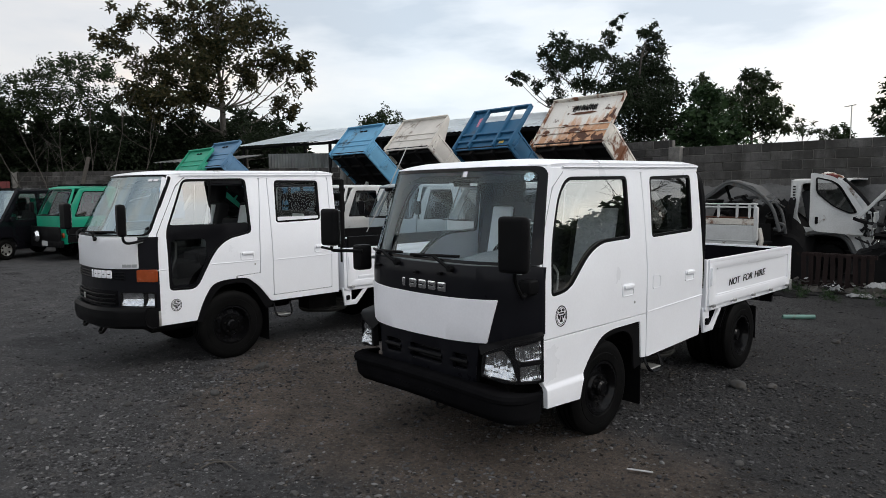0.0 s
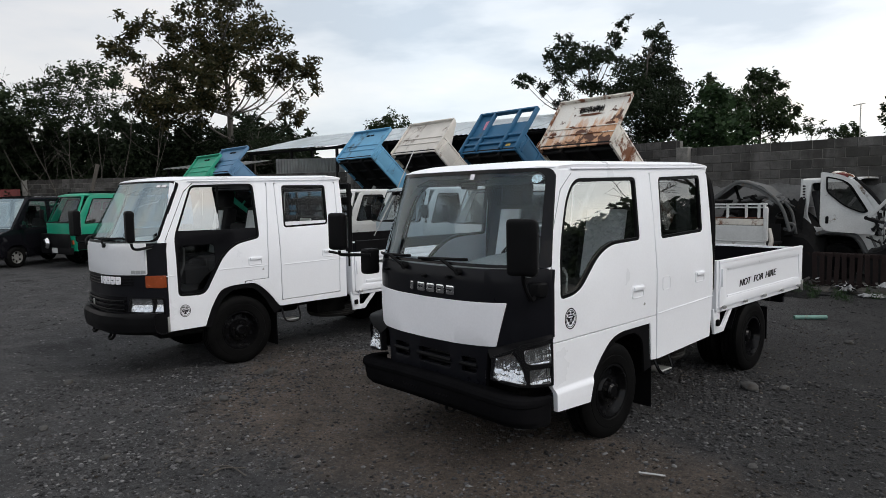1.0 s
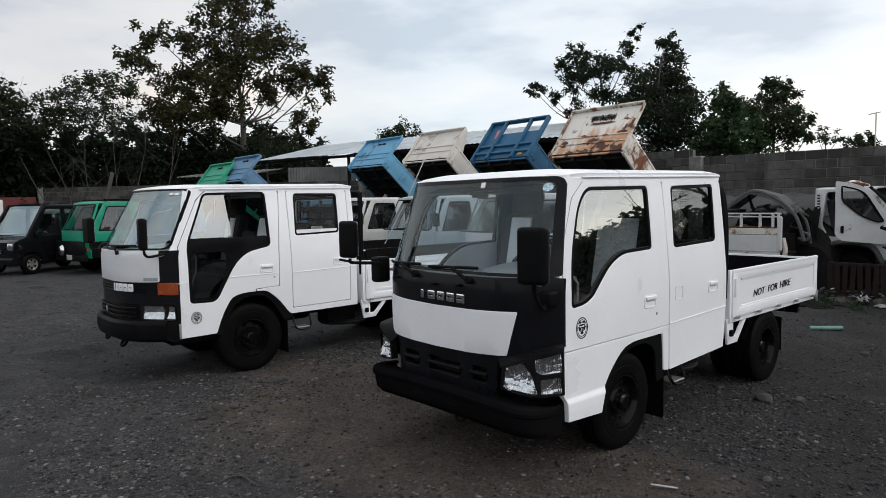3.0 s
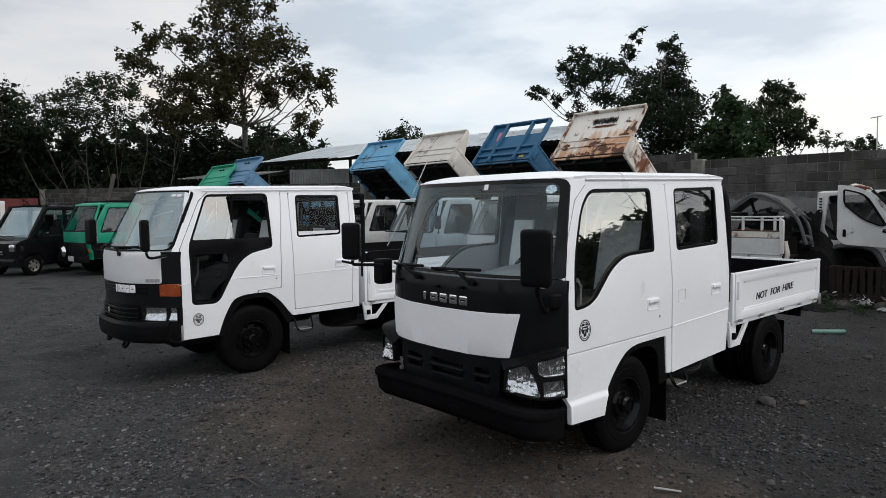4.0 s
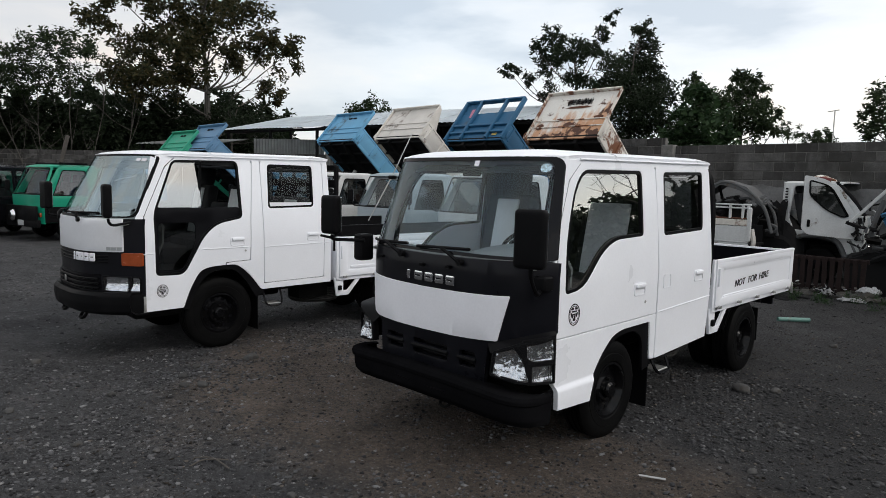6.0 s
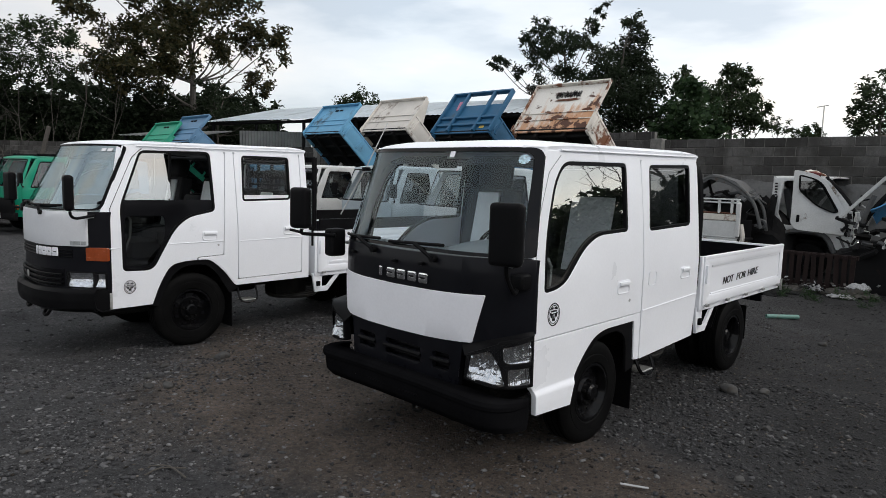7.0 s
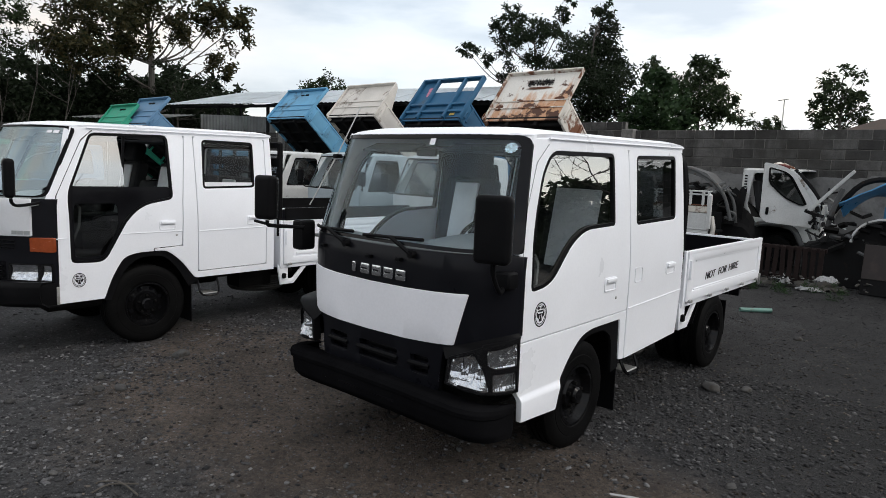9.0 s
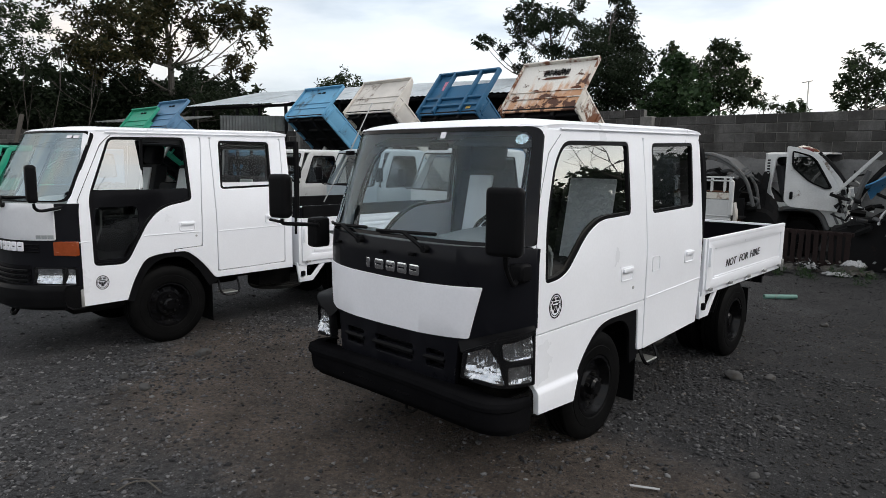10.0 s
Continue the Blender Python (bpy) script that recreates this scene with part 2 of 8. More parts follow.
def tube(points, radius=0.02, seg=8, closed=False, bm=None, flat=1.0):
    """A round bar along a polyline; radius may be a list."""
    b = bm or bmesh.new()
    pts = [Vector(p) for p in points]
    k = len(pts)
    rings, last = [], None
    for i, p in enumerate(pts):
        a = pts[i - 1] if i or closed else p
        c = pts[(i + 1) % k] if i < k - 1 or closed else p
        d = (c - a).normalized()
        side = last - d * last.dot(d) if last is not None else d.orthogonal()
        if side.length < 1e-5:
            side = d.orthogonal()
        side.normalize()
        last, up = side, d.cross(side)
        r = radius[i] if isinstance(radius, (list, tuple)) else radius
        rings.append([b.verts.new(p + side * r * math.cos(q) + up * r * flat * math.sin(q)) for q in (2 * math.pi * j / seg for j in range(seg))])
    for i in range(k if closed else k - 1):
        r0, r1 = rings[i], rings[(i + 1) % k]
        for j in range(seg):
            b.faces.new((r0[j], r0[(j + 1) % seg], r1[(j + 1) % seg], r1[j]))
    if not closed:
        b.faces.new(rings[0][::-1])
        b.faces.new(rings[-1])
    return b


def smooth_path(points, steps=6):
    """Catmull-Rom through the points."""
    p = [Vector(q) for q in points]
    p = [p[0] * 2 - p[1], *p, p[-1] * 2 - p[-2]]
    out = []
    for i in range(1, len(p) - 2):
        for s in range(steps):
            t = s / steps
            out.append(0.5 * ((2 * p[i]) + (p[i + 1] - p[i - 1]) * t + (2 * p[i - 1] - 5 * p[i] + 4 * p[i + 1] - p[i + 2]) * t * t + (3 * p[i] - p[i - 1] - 3 * p[i + 1] + p[i + 2]) * t ** 3))
    out.append(p[-2])
    return out


def lathe(profile, seg=32, bm=None):
    """Turns (radius, x) pairs round the x axis."""
    b = bm or bmesh.new()
    rings = []
    for r, x in profile:
        if r < 1e-5:
            rings.append([b.verts.new((x, 0, 0))])
        else:
            rings.append([b.verts.new((x, r * math.cos(a), r * math.sin(a))) for a in (2 * math.pi * j / seg for j in range(seg))])
    for r0, r1 in zip(rings, rings[1:]):
        for j in range(seg):
            k = (j + 1) % seg
            if len(r0) == 1 and len(r1) == 1:
                continue
            if len(r0) == 1:
                b.faces.new((r0[0], r1[k], r1[j]))
            elif len(r1) == 1:
                b.faces.new((r0[j], r0[k], r1[0]))
            else:
                b.faces.new((r0[j], r0[k], r1[k], r1[j]))
    return b


def grid(nu, nv, where, thick=0.0):
    """A sheet of nu by nv cells over u, v in 0..1; where(u, v) gives the place."""
    bm = bmesh.new()
    vs = [[bm.verts.new(where(i / nu, j / nv)) for i in range(nu + 1)] for j in range(nv + 1)]
    for j in range(nv):
        for i in range(nu):
            bm.faces.new((vs[j][i], vs[j][i + 1], vs[j + 1][i + 1], vs[j + 1][i]))
    if thick:
        bm.normal_update()
        r = bmesh.ops.solidify(bm, geom=bm.faces[:], thickness=thick)
    return bm


def steps_of(a, b, k):
    return [a + (b - a) * i / k for i in range(k + 1)]


# ---- ground and boundary ----
def ground_material():
    """Trodden grey grit with embedded pebbles, mottled with brown soil; the bare share and the painted shade are stored
    in the mesh.
    """
    m, n, l, b = nodes_of("gravel_yard")
    broad, mid, fine, grit = noise_node(n, l, 0.45, 6, 0.62), noise_node(n, l, 2.6, 8, 0.68), noise_node(n, l, 26, 8, 0.75), noise_node(n, l, 110, 5, 0.75)
    co = n.new("ShaderNodeTexCoord")

    def pebbles(scale, low):
        v = n.new("ShaderNodeTexVoronoi")
        v.inputs["Scale"].default_value = scale
        l.new(co.outputs["Object"], v.inputs["Vector"])
        pick = n.new("ShaderNodeSeparateColor")
        l.new(v.outputs["Color"], pick.inputs["Color"])
        body = ramp(n, l, v.outputs["Distance"], [(0.22, 1.0), (0.42, 0.0)])
        return blend(n, l, 1.0, body, ramp(n, l, pick.outputs["Red"], [(low, 0.0), (low + 0.02, 1.0)]), "MULTIPLY"), ramp(n, l, pick.outputs["Green"], [(0.0, (0.020, 0.021, 0.023)), (0.7, (0.060, 0.062, 0.066)), (1.0, (0.17, 0.172, 0.175))])

    grey = ramp(n, l, grit.outputs["Fac"], [(0.30, (0.016, 0.016, 0.0175)), (0.55, (0.041, 0.041, 0.043)), (0.75, (0.087, 0.087, 0.091))])
    soil = ramp(n, l, grit.outputs["Fac"], [(0.30, (0.040, 0.031, 0.025)), (0.70, (0.104, 0.082, 0.066))])
    share = n.new("ShaderNodeAttribute")
    share.attribute_name = "soil"
    mask = ramp(n, l, blend(n, l, 0.48, share.outputs["Fac"], mid.outputs["Fac"]), [(0.26, 0.0), (0.58, 1.0)])
    c = blend(n, l, mask, grey, soil)
    big_mask, big_tone = pebbles(38.0, 0.72)
    small_mask, small_tone = pebbles(85.0, 0.55)
    c = blend(n, l, small_mask, c, small_tone)
    c = blend(n, l, big_mask, c, big_tone)
    c = blend(n, l, 1.0, c, ramp(n, l, mid.outputs["Fac"], [(0.30, 0.52), (0.70, 1.36)]), "MULTIPLY")
    c = blend(n, l, 1.0, c, ramp(n, l, fine.outputs["Fac"], [(0.30, 0.36), (0.70, 1.75)]), "MULTIPLY")
    # shade painted into the base colour on the scrap side, and the damp hollows
    shade_damp = n.new("ShaderNodeAttribute")
    shade_damp.attribute_name = "shade_damp"
    c = blend(n, l, 1.0, c, ramp(n, l, shade_damp.outputs["Fac"], [(0.0, 1.0), (1.0, 0.31)]), "MULTIPLY")
    l.new(c, b.inputs["Base Color"])
    l.new(ramp(n, l, broad.outputs["Fac"], [(0.3, 0.78), (0.7, 0.96)]), b.inputs["Roughness"])
    b.inputs["Specular IOR Level"].default_value = 0.3
    h = blend(n, l, 1.0, blend(n, l, 0.5, fine.outputs["Fac"], grit.outputs["Fac"]), blend(n, l, 0.5, big_mask, small_mask), "ADD")
    bump(n, l, b, h, 1.0, 0.024)
    return m


GROUND = ground_material()


def yard_height(x, y):
    r = math.hypot(x + 4, y - 5)
    k = max(0.0, 1 - r / 60)
    u, v = max(0.0, abs(x + 7.9) - 1.0) / 0.9, max(0.0, abs(y - 4.4) - 1.9) / 1.2
    d = max(0.0, 1 - u * u - v * v)
    return -0.07 * d * d * (3 - 2 * d) + k * (0.035 * noise.noise((x * 0.35, y * 0.35, 0)) + 0.018 * noise.noise((x * 1.3, y * 1.3, 4)) + 0.008 * noise.noise((x * 4.1, y * 4.1, 9)))


def soil_amount(x, y):
    """How bare the ground is: a trodden strip that runs in front of the trucks."""
    w = 0.9 * noise.noise((x * 0.5, y * 0.5, 6)) + 0.35 * noise.noise((x * 1.7, y * 1.7, 1))
    a = abs(y - 3.05 + 0.10 * (x + 2.0) + w * 0.55) / 1.05
    along = max(0.0, abs(x + 3.9) - 1.9)
    return max(0.0, min(1.0, 1.35 - a - along * 0.55))


HOLLOWS = ((-19.4, 2.97, 0.20), (-17.6, 2.95, 0.24))


def shade_damp_amount(x, y):
    """Shade painted into the ground colour towards the scrap, with a ragged edge, plus small damp hollows."""
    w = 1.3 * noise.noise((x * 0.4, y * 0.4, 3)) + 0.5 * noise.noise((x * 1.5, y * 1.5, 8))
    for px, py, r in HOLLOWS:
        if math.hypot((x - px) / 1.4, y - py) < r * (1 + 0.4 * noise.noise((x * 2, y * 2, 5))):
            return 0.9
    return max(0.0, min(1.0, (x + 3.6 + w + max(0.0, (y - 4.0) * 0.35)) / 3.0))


def sheet_axis(a, b, fine0, fine1, step):
    v, out = fine0, []
    while v < fine1:
        out.append(v)
        v += step
    out.append(fine1)
    d, lo, hi = step, [], []
    p = fine0
    while p > a:
        d *= 1.45
        p -= d
        lo.append(max(p, a))
    d, p = step, fine1
    while p < b:
        d *= 1.45
        p += d
        hi.append(min(p, b))
    return lo[::-1] + out + hi


xs, ys = sheet_axis(-900, 900, -21, 3, 0.12), sheet_axis(-900, 900, 0, 14, 0.11)
bm = bmesh.new()
gv = [[bm.verts.new((x, y, yard_height(x, y))) for x in xs] for y in ys]
for j in range(len(ys) - 1):
    for i in range(len(xs) - 1):
        bm.faces.new((gv[j][i], gv[j][i + 1], gv[j + 1][i + 1], gv[j + 1][i]))
yard = part("ground", bm, GROUND, smooth=180)
soil = yard.data.attributes.new("soil", "FLOAT", "POINT")
soil.data.foreach_set("value", [soil_amount(v.co.x, v.co.y) for v in yard.data.vertices])
# painted shade per vertex, read by the ground colour
shade_damp = yard.data.attributes.new("shade_damp", "FLOAT", "POINT")
shade_damp.data.foreach_set("value", [shade_damp_amount(v.co.x, v.co.y) for v in yard.data.vertices])
tagged(yard, "dark grey gravel and trodden soil yard", "ground", kind="structure")

CONCRETE = mat("rough_concrete", (0.20, 0.195, 0.185), 0.92, var=0.2, scale=1.2, dirt=(0.06, 0.06, 0.056), dirt_at=0.5, soft=0.2, bump_s=0.6, grain=25)


def block_material():
    """Concrete blocks: each its own grey, with rain streaks and mould that run on across the wall."""
    m, n, l, b = nodes_of("weathered_concrete_block")
    geo, oi = n.new("ShaderNodeNewGeometry"), n.new("ShaderNodeObjectInfo")

    def field(scale, detail, rough, stretch):
        mp, t = n.new("ShaderNodeMapping"), n.new("ShaderNodeTexNoise")
        mp.inputs["Scale"].default_value = stretch
        t.inputs["Scale"].default_value, t.inputs["Detail"].default_value, t.inputs["Roughness"].default_value = scale, detail, rough
        l.new(geo.outputs["Position"], mp.inputs["Vector"])
        l.new(mp.outputs["Vector"], t.inputs["Vector"])
        return t.outputs["Fac"]

    streak, mould, patch, grain = field(2.6, 7, 0.65, (1, 1, 0.22)), field(0.8, 7, 0.7, (1, 1, 1.4)), field(3.0, 6, 0.7, (1, 1, 1)), field(45, 4, 0.7, (1, 1, 1))
    c = blend(n, l, 1.0, (0.070, 0.068, 0.066), ramp(n, l, oi.outputs["Random"], [(0.0, 0.62), (0.5, 1.0), (1.0, 1.45)]), "MULTIPLY")
    c = blend(n, l, 1.0, c, ramp(n, l, patch, [(0.3, 0.7), (0.7, 1.3)]), "MULTIPLY")
    c = blend(n, l, 1.0, c, ramp(n, l, grain, [(0.3, 0.78), (0.7, 1.22)]), "MULTIPLY")
    c = blend(n, l, ramp(n, l, streak, [(0.47, 0.0), (0.64, 0.75)]), c, (0.030, 0.029, 0.027))
    c = blend(n, l, ramp(n, l, mould, [(0.50, 0.0), (0.66, 0.85)]), c, (0.028, 0.027, 0.024))
    l.new(c, b.inputs["Base Color"])
    b.inputs["Roughness"].default_value = 0.95
    b.inputs["Specular IOR Level"].default_value = 0.2
    bump(n, l, b, blend(n, l, 0.5, grain, patch), 0.8, 0.008)
    return m


BLOCK = block_material()
MORTAR = mat("grey_mortar", (0.135, 0.13, 0.122), 0.95, var=0.25, scale=2.0, bump_s=0.6, grain=30)


def block_mesh(lx):
    me = bpy.data.meshes.new("concrete_block")
    b = box(lx - 0.014, 0.16, 0.188, (0, 0, 0), 0.008, 1)
    b.to_mesh(me)
    b.free()
    me.materials.append(BLOCK)
    return me


BLOCKS = []


def block_wall(name, p0, p1, top, label):
    """A wall of concrete blocks in running bond on a mortar core, from p0 to p1."""
    a, c = Vector((*p0, 0)), Vector((*p1, 0))
    d = c - a
    ln = d.length
    w = empty(name, Matrix.Translation(a) @ Matrix.Rotation(math.atan2(d.y, d.x), 4, "Z"), label, "wall", kind="structure")
    rows = round(top / 0.2)
    part("mortar_core", box(ln, 0.13, rows * 0.2 - 0.012, (ln / 2, 0, rows * 0.1 - 0.006)), MORTAR, w)
    BLOCKS.append((w, ln, rows))
    return w


WALLS = [
    block_wall("wall_north", (-7.9, 15.25), (1.6, 15.65), 2.8, "weathered grey concrete-block wall along the yard"),
    block_wall("wall_northwest", (-22.0, 15.2), (-8.05, 15.2), 3.0, "weathered grey concrete-block wall behind the parked trucks"),
    block_wall("wall_west", (-34.15, 6.03), (-22.1, 15.1), 2.8, "old concrete-block wall under the trees"),
]
for (x, y) in ((-7.95, 15.15), (-1.9, 15.42), (-14.4, 15.1), (-22.05, 15.1), (-34.15, 5.98)):
    tagged(part("wall_post", box(0.30, 0.26, 2.82, (x, y, 1.41), 0.015, 1), CONCRETE), "stained concrete wall post", "post", kind="structure")
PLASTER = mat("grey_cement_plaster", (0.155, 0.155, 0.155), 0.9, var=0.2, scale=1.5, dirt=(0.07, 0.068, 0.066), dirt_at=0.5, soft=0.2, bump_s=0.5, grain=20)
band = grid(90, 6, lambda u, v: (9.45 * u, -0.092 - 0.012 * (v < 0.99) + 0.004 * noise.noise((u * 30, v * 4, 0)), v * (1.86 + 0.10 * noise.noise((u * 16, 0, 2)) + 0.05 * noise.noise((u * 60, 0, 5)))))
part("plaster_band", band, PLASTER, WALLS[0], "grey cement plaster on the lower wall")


# ---- the two crew-cab trucks ----
BONNET_GREY = mat("pale_grey_bonnet_paint", (0.64, 0.65, 0.68), 0.45, var=0.05, scale=2.5, dirt=(0.38, 0.37, 0.36), dirt_at=0.66, soft=0.2, bump_s=0.05)
STICKER = mat("blue_white_sticker", (0.45, 0.62, 0.70), 0.5, var=0.35, scale=60, bump_s=0)

def inset(loop, d):
    """The outline moved inwards by d."""
    k = len(loop)
    area = sum(loop[i - 1][0] * loop[i][1] - loop[i][0] * loop[i - 1][1] for i in range(k))
    s = 1 if area > 0 else -1
    out = []
    for i in range(k):
        a, p, b = Vector(loop[i - 1]), Vector(loop[i]), Vector(loop[(i + 1) % k])
        n1 = Vector((-(p - a).y, (p - a).x)).normalized() * s
        n2 = Vector((-(b - p).y, (b - p).x)).normalized() * s
        n = n1 + n2
        n = n / max(n.length_squared, 0.5) * 2
        q = p + n * d
        out.append((q.x, q.y))
    return out


def wheel(parent, at, side, radius=0.34, width=0.19, dual=False):
    """One road wheel on an axle along x: tyre with grooved tread, dished steel rim with hand holes, hub and nuts."""
    hub = empty("wheel", Matrix.Translation(at) @ Matrix.Diagonal((side, 1, 1, 1)))
    hub.parent = parent
    w, r = width / 2, radius
    rr = r * 0.54
    prof = [(rr, -w * 0.8), (rr + 0.02, -w), (r - 0.05, -w * 1.04), (r - 0.015, -w * 0.9), (r, -w * 0.75)]
    for g in (-0.45, 0.0, 0.45):
        prof += [(r, w * (g - 0.08)), (r - 0.01, w * (g - 0.06)), (r - 0.01, w * (g + 0.06)), (r, w * (g + 0.08))]
    prof += [(r, w * 0.75), (r - 0.015, w * 0.9), (r - 0.05, w * 1.04), (r - 0.085, w * 1.0), (r - 0.088, w * 1.03), (rr + 0.02, w), (rr, w * 0.8)]
    part("tyre", moved(lathe(prof, 48), Matrix.Translation((-w, 0, 0))), RUBBER, hub)
    if dual:
        part("inner_tyre", moved(lathe(prof, 32), Matrix.Translation((-w - width - 0.05, 0, 0))), RUBBER, hub)
    d = -0.060 if not dual else -0.11
    disc = lathe([(rr + 0.004, -width + 0.02), (rr + 0.004, -0.012), (rr + 0.012, -0.004), (rr - 0.006, -0.002), (rr - 0.018, -0.03), (rr - 0.03, d + 0.01), (rr * 0.82, d), (rr * 0.6, d + 0.012), (rr * 0.52, d + 0.035), (rr * 0.30, d + 0.035), (rr * 0.29, d + 0.06), (rr * 0.22, d + 0.075), (0, d + 0.078)], 40)
    part("rim", disc, STEEL_DARK, hub)
    for i in range(5):
        a = 2 * math.pi * i / 5 + 0.3
        nut = lathe([(0.0, 0.022), (0.011, 0.02), (0.013, 0.0), (0.013, -0.01)], 6)
        part("wheel_nut", moved(nut, Matrix.Translation((d + 0.035, rr * 0.41 * math.cos(a), rr * 0.41 * math.sin(a)))), CHASSIS, hub)
    for i in range(8):
        a = 2 * math.pi * (i + 0.5) / 8
        hole = lathe([(0.0, 0.003), (0.021, 0.003), (0.024, -0.002)], 10)
        part("hand_hole", moved(hole, Matrix.Translation((d + 0.006, rr * 0.72 * math.cos(a), rr * 0.72 * math.sin(a))) @ Matrix.Diagonal((1, 1, 1, 1))), BLACK_GLOSS, hub)
    return hub


def seat(parent, at, width=0.48, cover=0.0, high=0.62, head=True):
    s = empty("seat", Matrix.Translation(at))
    s.parent = parent
    part("seat_cushion", box(width, 0.5, 0.16, (0, 0, 0.08), 0.05, 3), SEAT_DARK, s)
    lean = Matrix.Rotation(radians(-12), 3, "X")
    part("backrest", box(width, 0.13, high, (0, 0.28, 0.12 + high / 2), 0.05, 3, lean), SEAT_DARK, s)
    if cover:
        part("seat_cover", box(cover, 0.02, high * 0.96, (0, 0.206, 0.10 + high / 2), 0.008, 1, lean), SEAT_LIGHT, s, "pale cloth seat cover")
    if head:
        part("headrest", box(width * 0.62, 0.13, 0.22, (0, 0.35, high + 0.22), 0.062, 5, lean), SEAT_DARK, s)


def steering(parent, at, tilt=35):
    w = empty("steering_wheel", Matrix.Translation(at) @ Matrix.Rotation(radians(tilt), 4, "X"))
    w.parent = parent
    ring = [(0.2 * math.cos(a), 0.2 * math.sin(a), 0) for a in (2 * math.pi * i / 28 for i in range(28))]
    part("wheel_ring", tube(ring, 0.014, 8, True), BLACK_TRIM, w)
    part("spokes", join(box(0.38, 0.05, 0.02, (0, 0, -0.02), 0.008, 1), lathe([(0.0, 0.0), (0.06, 0.0), (0.05, 0.04), (0, 0.04)], 16)), BLACK_TRIM, w)


def mirror(parent, centre, arm, size=(0.17, 0.32), turn=0.0):
    """A tall door mirror in a rounded black shell on a bent arm."""
    m = empty("door_mirror", Matrix.Translation(centre))
    m.parent = parent
    sh = box(size[0], 0.075, size[1], (0, 0, 0), 0.034, 4, Matrix.Rotation(radians(turn), 3, "Z"))
    part("mirror_shell", sh, BLACK_TRIM, m)
    part("mirror_glass", box(size[0] * 0.86, 0.006, size[1] * 0.9, (0, 0.037, 0), 0.002, 1, Matrix.Rotation(radians(turn), 3, "Z")), CHROME, m)
    part("mirror_arm", tube(smooth_path([Vector(p) - Vector(centre) for p in arm], 5), 0.013, 8), BLACK_TRIM, m)


def roundel(parent, y, z, x, r=0.062):
    """The round black-and-white door sticker, as plain shapes."""
    bm = lathe([(r, 0.0), (r, 0.002), (r * 0.9, 0.002), (r * 0.9, 0.0)], 32)
    d = part("door_sticker", moved(bm, Matrix.Translation((x, y, z)) @ Matrix.Diagonal((1, 0.92, 1.05, 1))), BLACK_PAINT, parent, "round black and white door sticker")
    ring = lathe([(r * 0.80, 0.0), (r * 0.80, 0.0015), (r * 0.74, 0.0015), (r * 0.74, 0.0)], 32)
    part("sticker_ring", moved(ring, Matrix.Translation((x, y, z)) @ Matrix.Diagonal((1, 0.92, 1.05, 1))), BLACK_PAINT, d)
    for (dy, dz, sy, sz, a) in ((-0.26, 0.56, 0.34, 0.20, 8), (0.26, 0.56, 0.34, 0.20, -8), (0, 0.30, 0.85, 0.14, 0), (0, -0.12, 0.60, 0.42, 0), (-0.42, -0.02, 0.20, 0.44, 24), (0.42, -0.02, 0.20, 0.44, -24), (0, -0.44, 0.40, 0.28, 0)):
        part("sticker_mark", box(0.002, sy * r, sz * r, (x + 0.001, y + dy * r, z + dz * r), 0, 1, Matrix.Rotation(radians(a), 3, "X")), BLACK_PAINT, d)
    for dy in (-0.13, 0.13):
        part("sticker_gap", box(0.002, 0.05 * r, 0.34 * r, (x + 0.0022, y + dy * r, z - 0.16 * r), 0, 1, Matrix.Rotation(radians(dy * 90), 3, "X")), WHITE_FLAT, d)
    return d


def wiper(parent, where, x0, z0, x1, z1, pivot):
    """An arm and a blade lying on the windscreen foot."""
    w = empty("wiper", Matrix.Translation((0, 0, 0)))
    w.parent = parent
    ln = [(x0 + (x1 - x0) * t, z0 + (z1 - z0) * t) for t in steps_of(0, 1, 8)]
    part("wiper_blade", tube([Vector(where(x, z, 0.022)) for x, z in ln], 0.011, 6), BLACK_TRIM, w)
    mid = ln[4]
    part("wiper_arm", tube([Vector(where(*pivot, 0.02)), Vector(where((pivot[0] * 0.6 + mid[0] * 0.4), (pivot[1] * 0.6 + mid[1] * 0.4) + 0.01, 0.04)), Vector(where(*mid, 0.03))], 0.012, 6), BLACK_TRIM, w)
    part("wiper_pivot", tube([Vector(where(*pivot, -0.01)), Vector(where(*pivot, 0.03))], 0.022, 10), BLACK_TRIM, w)


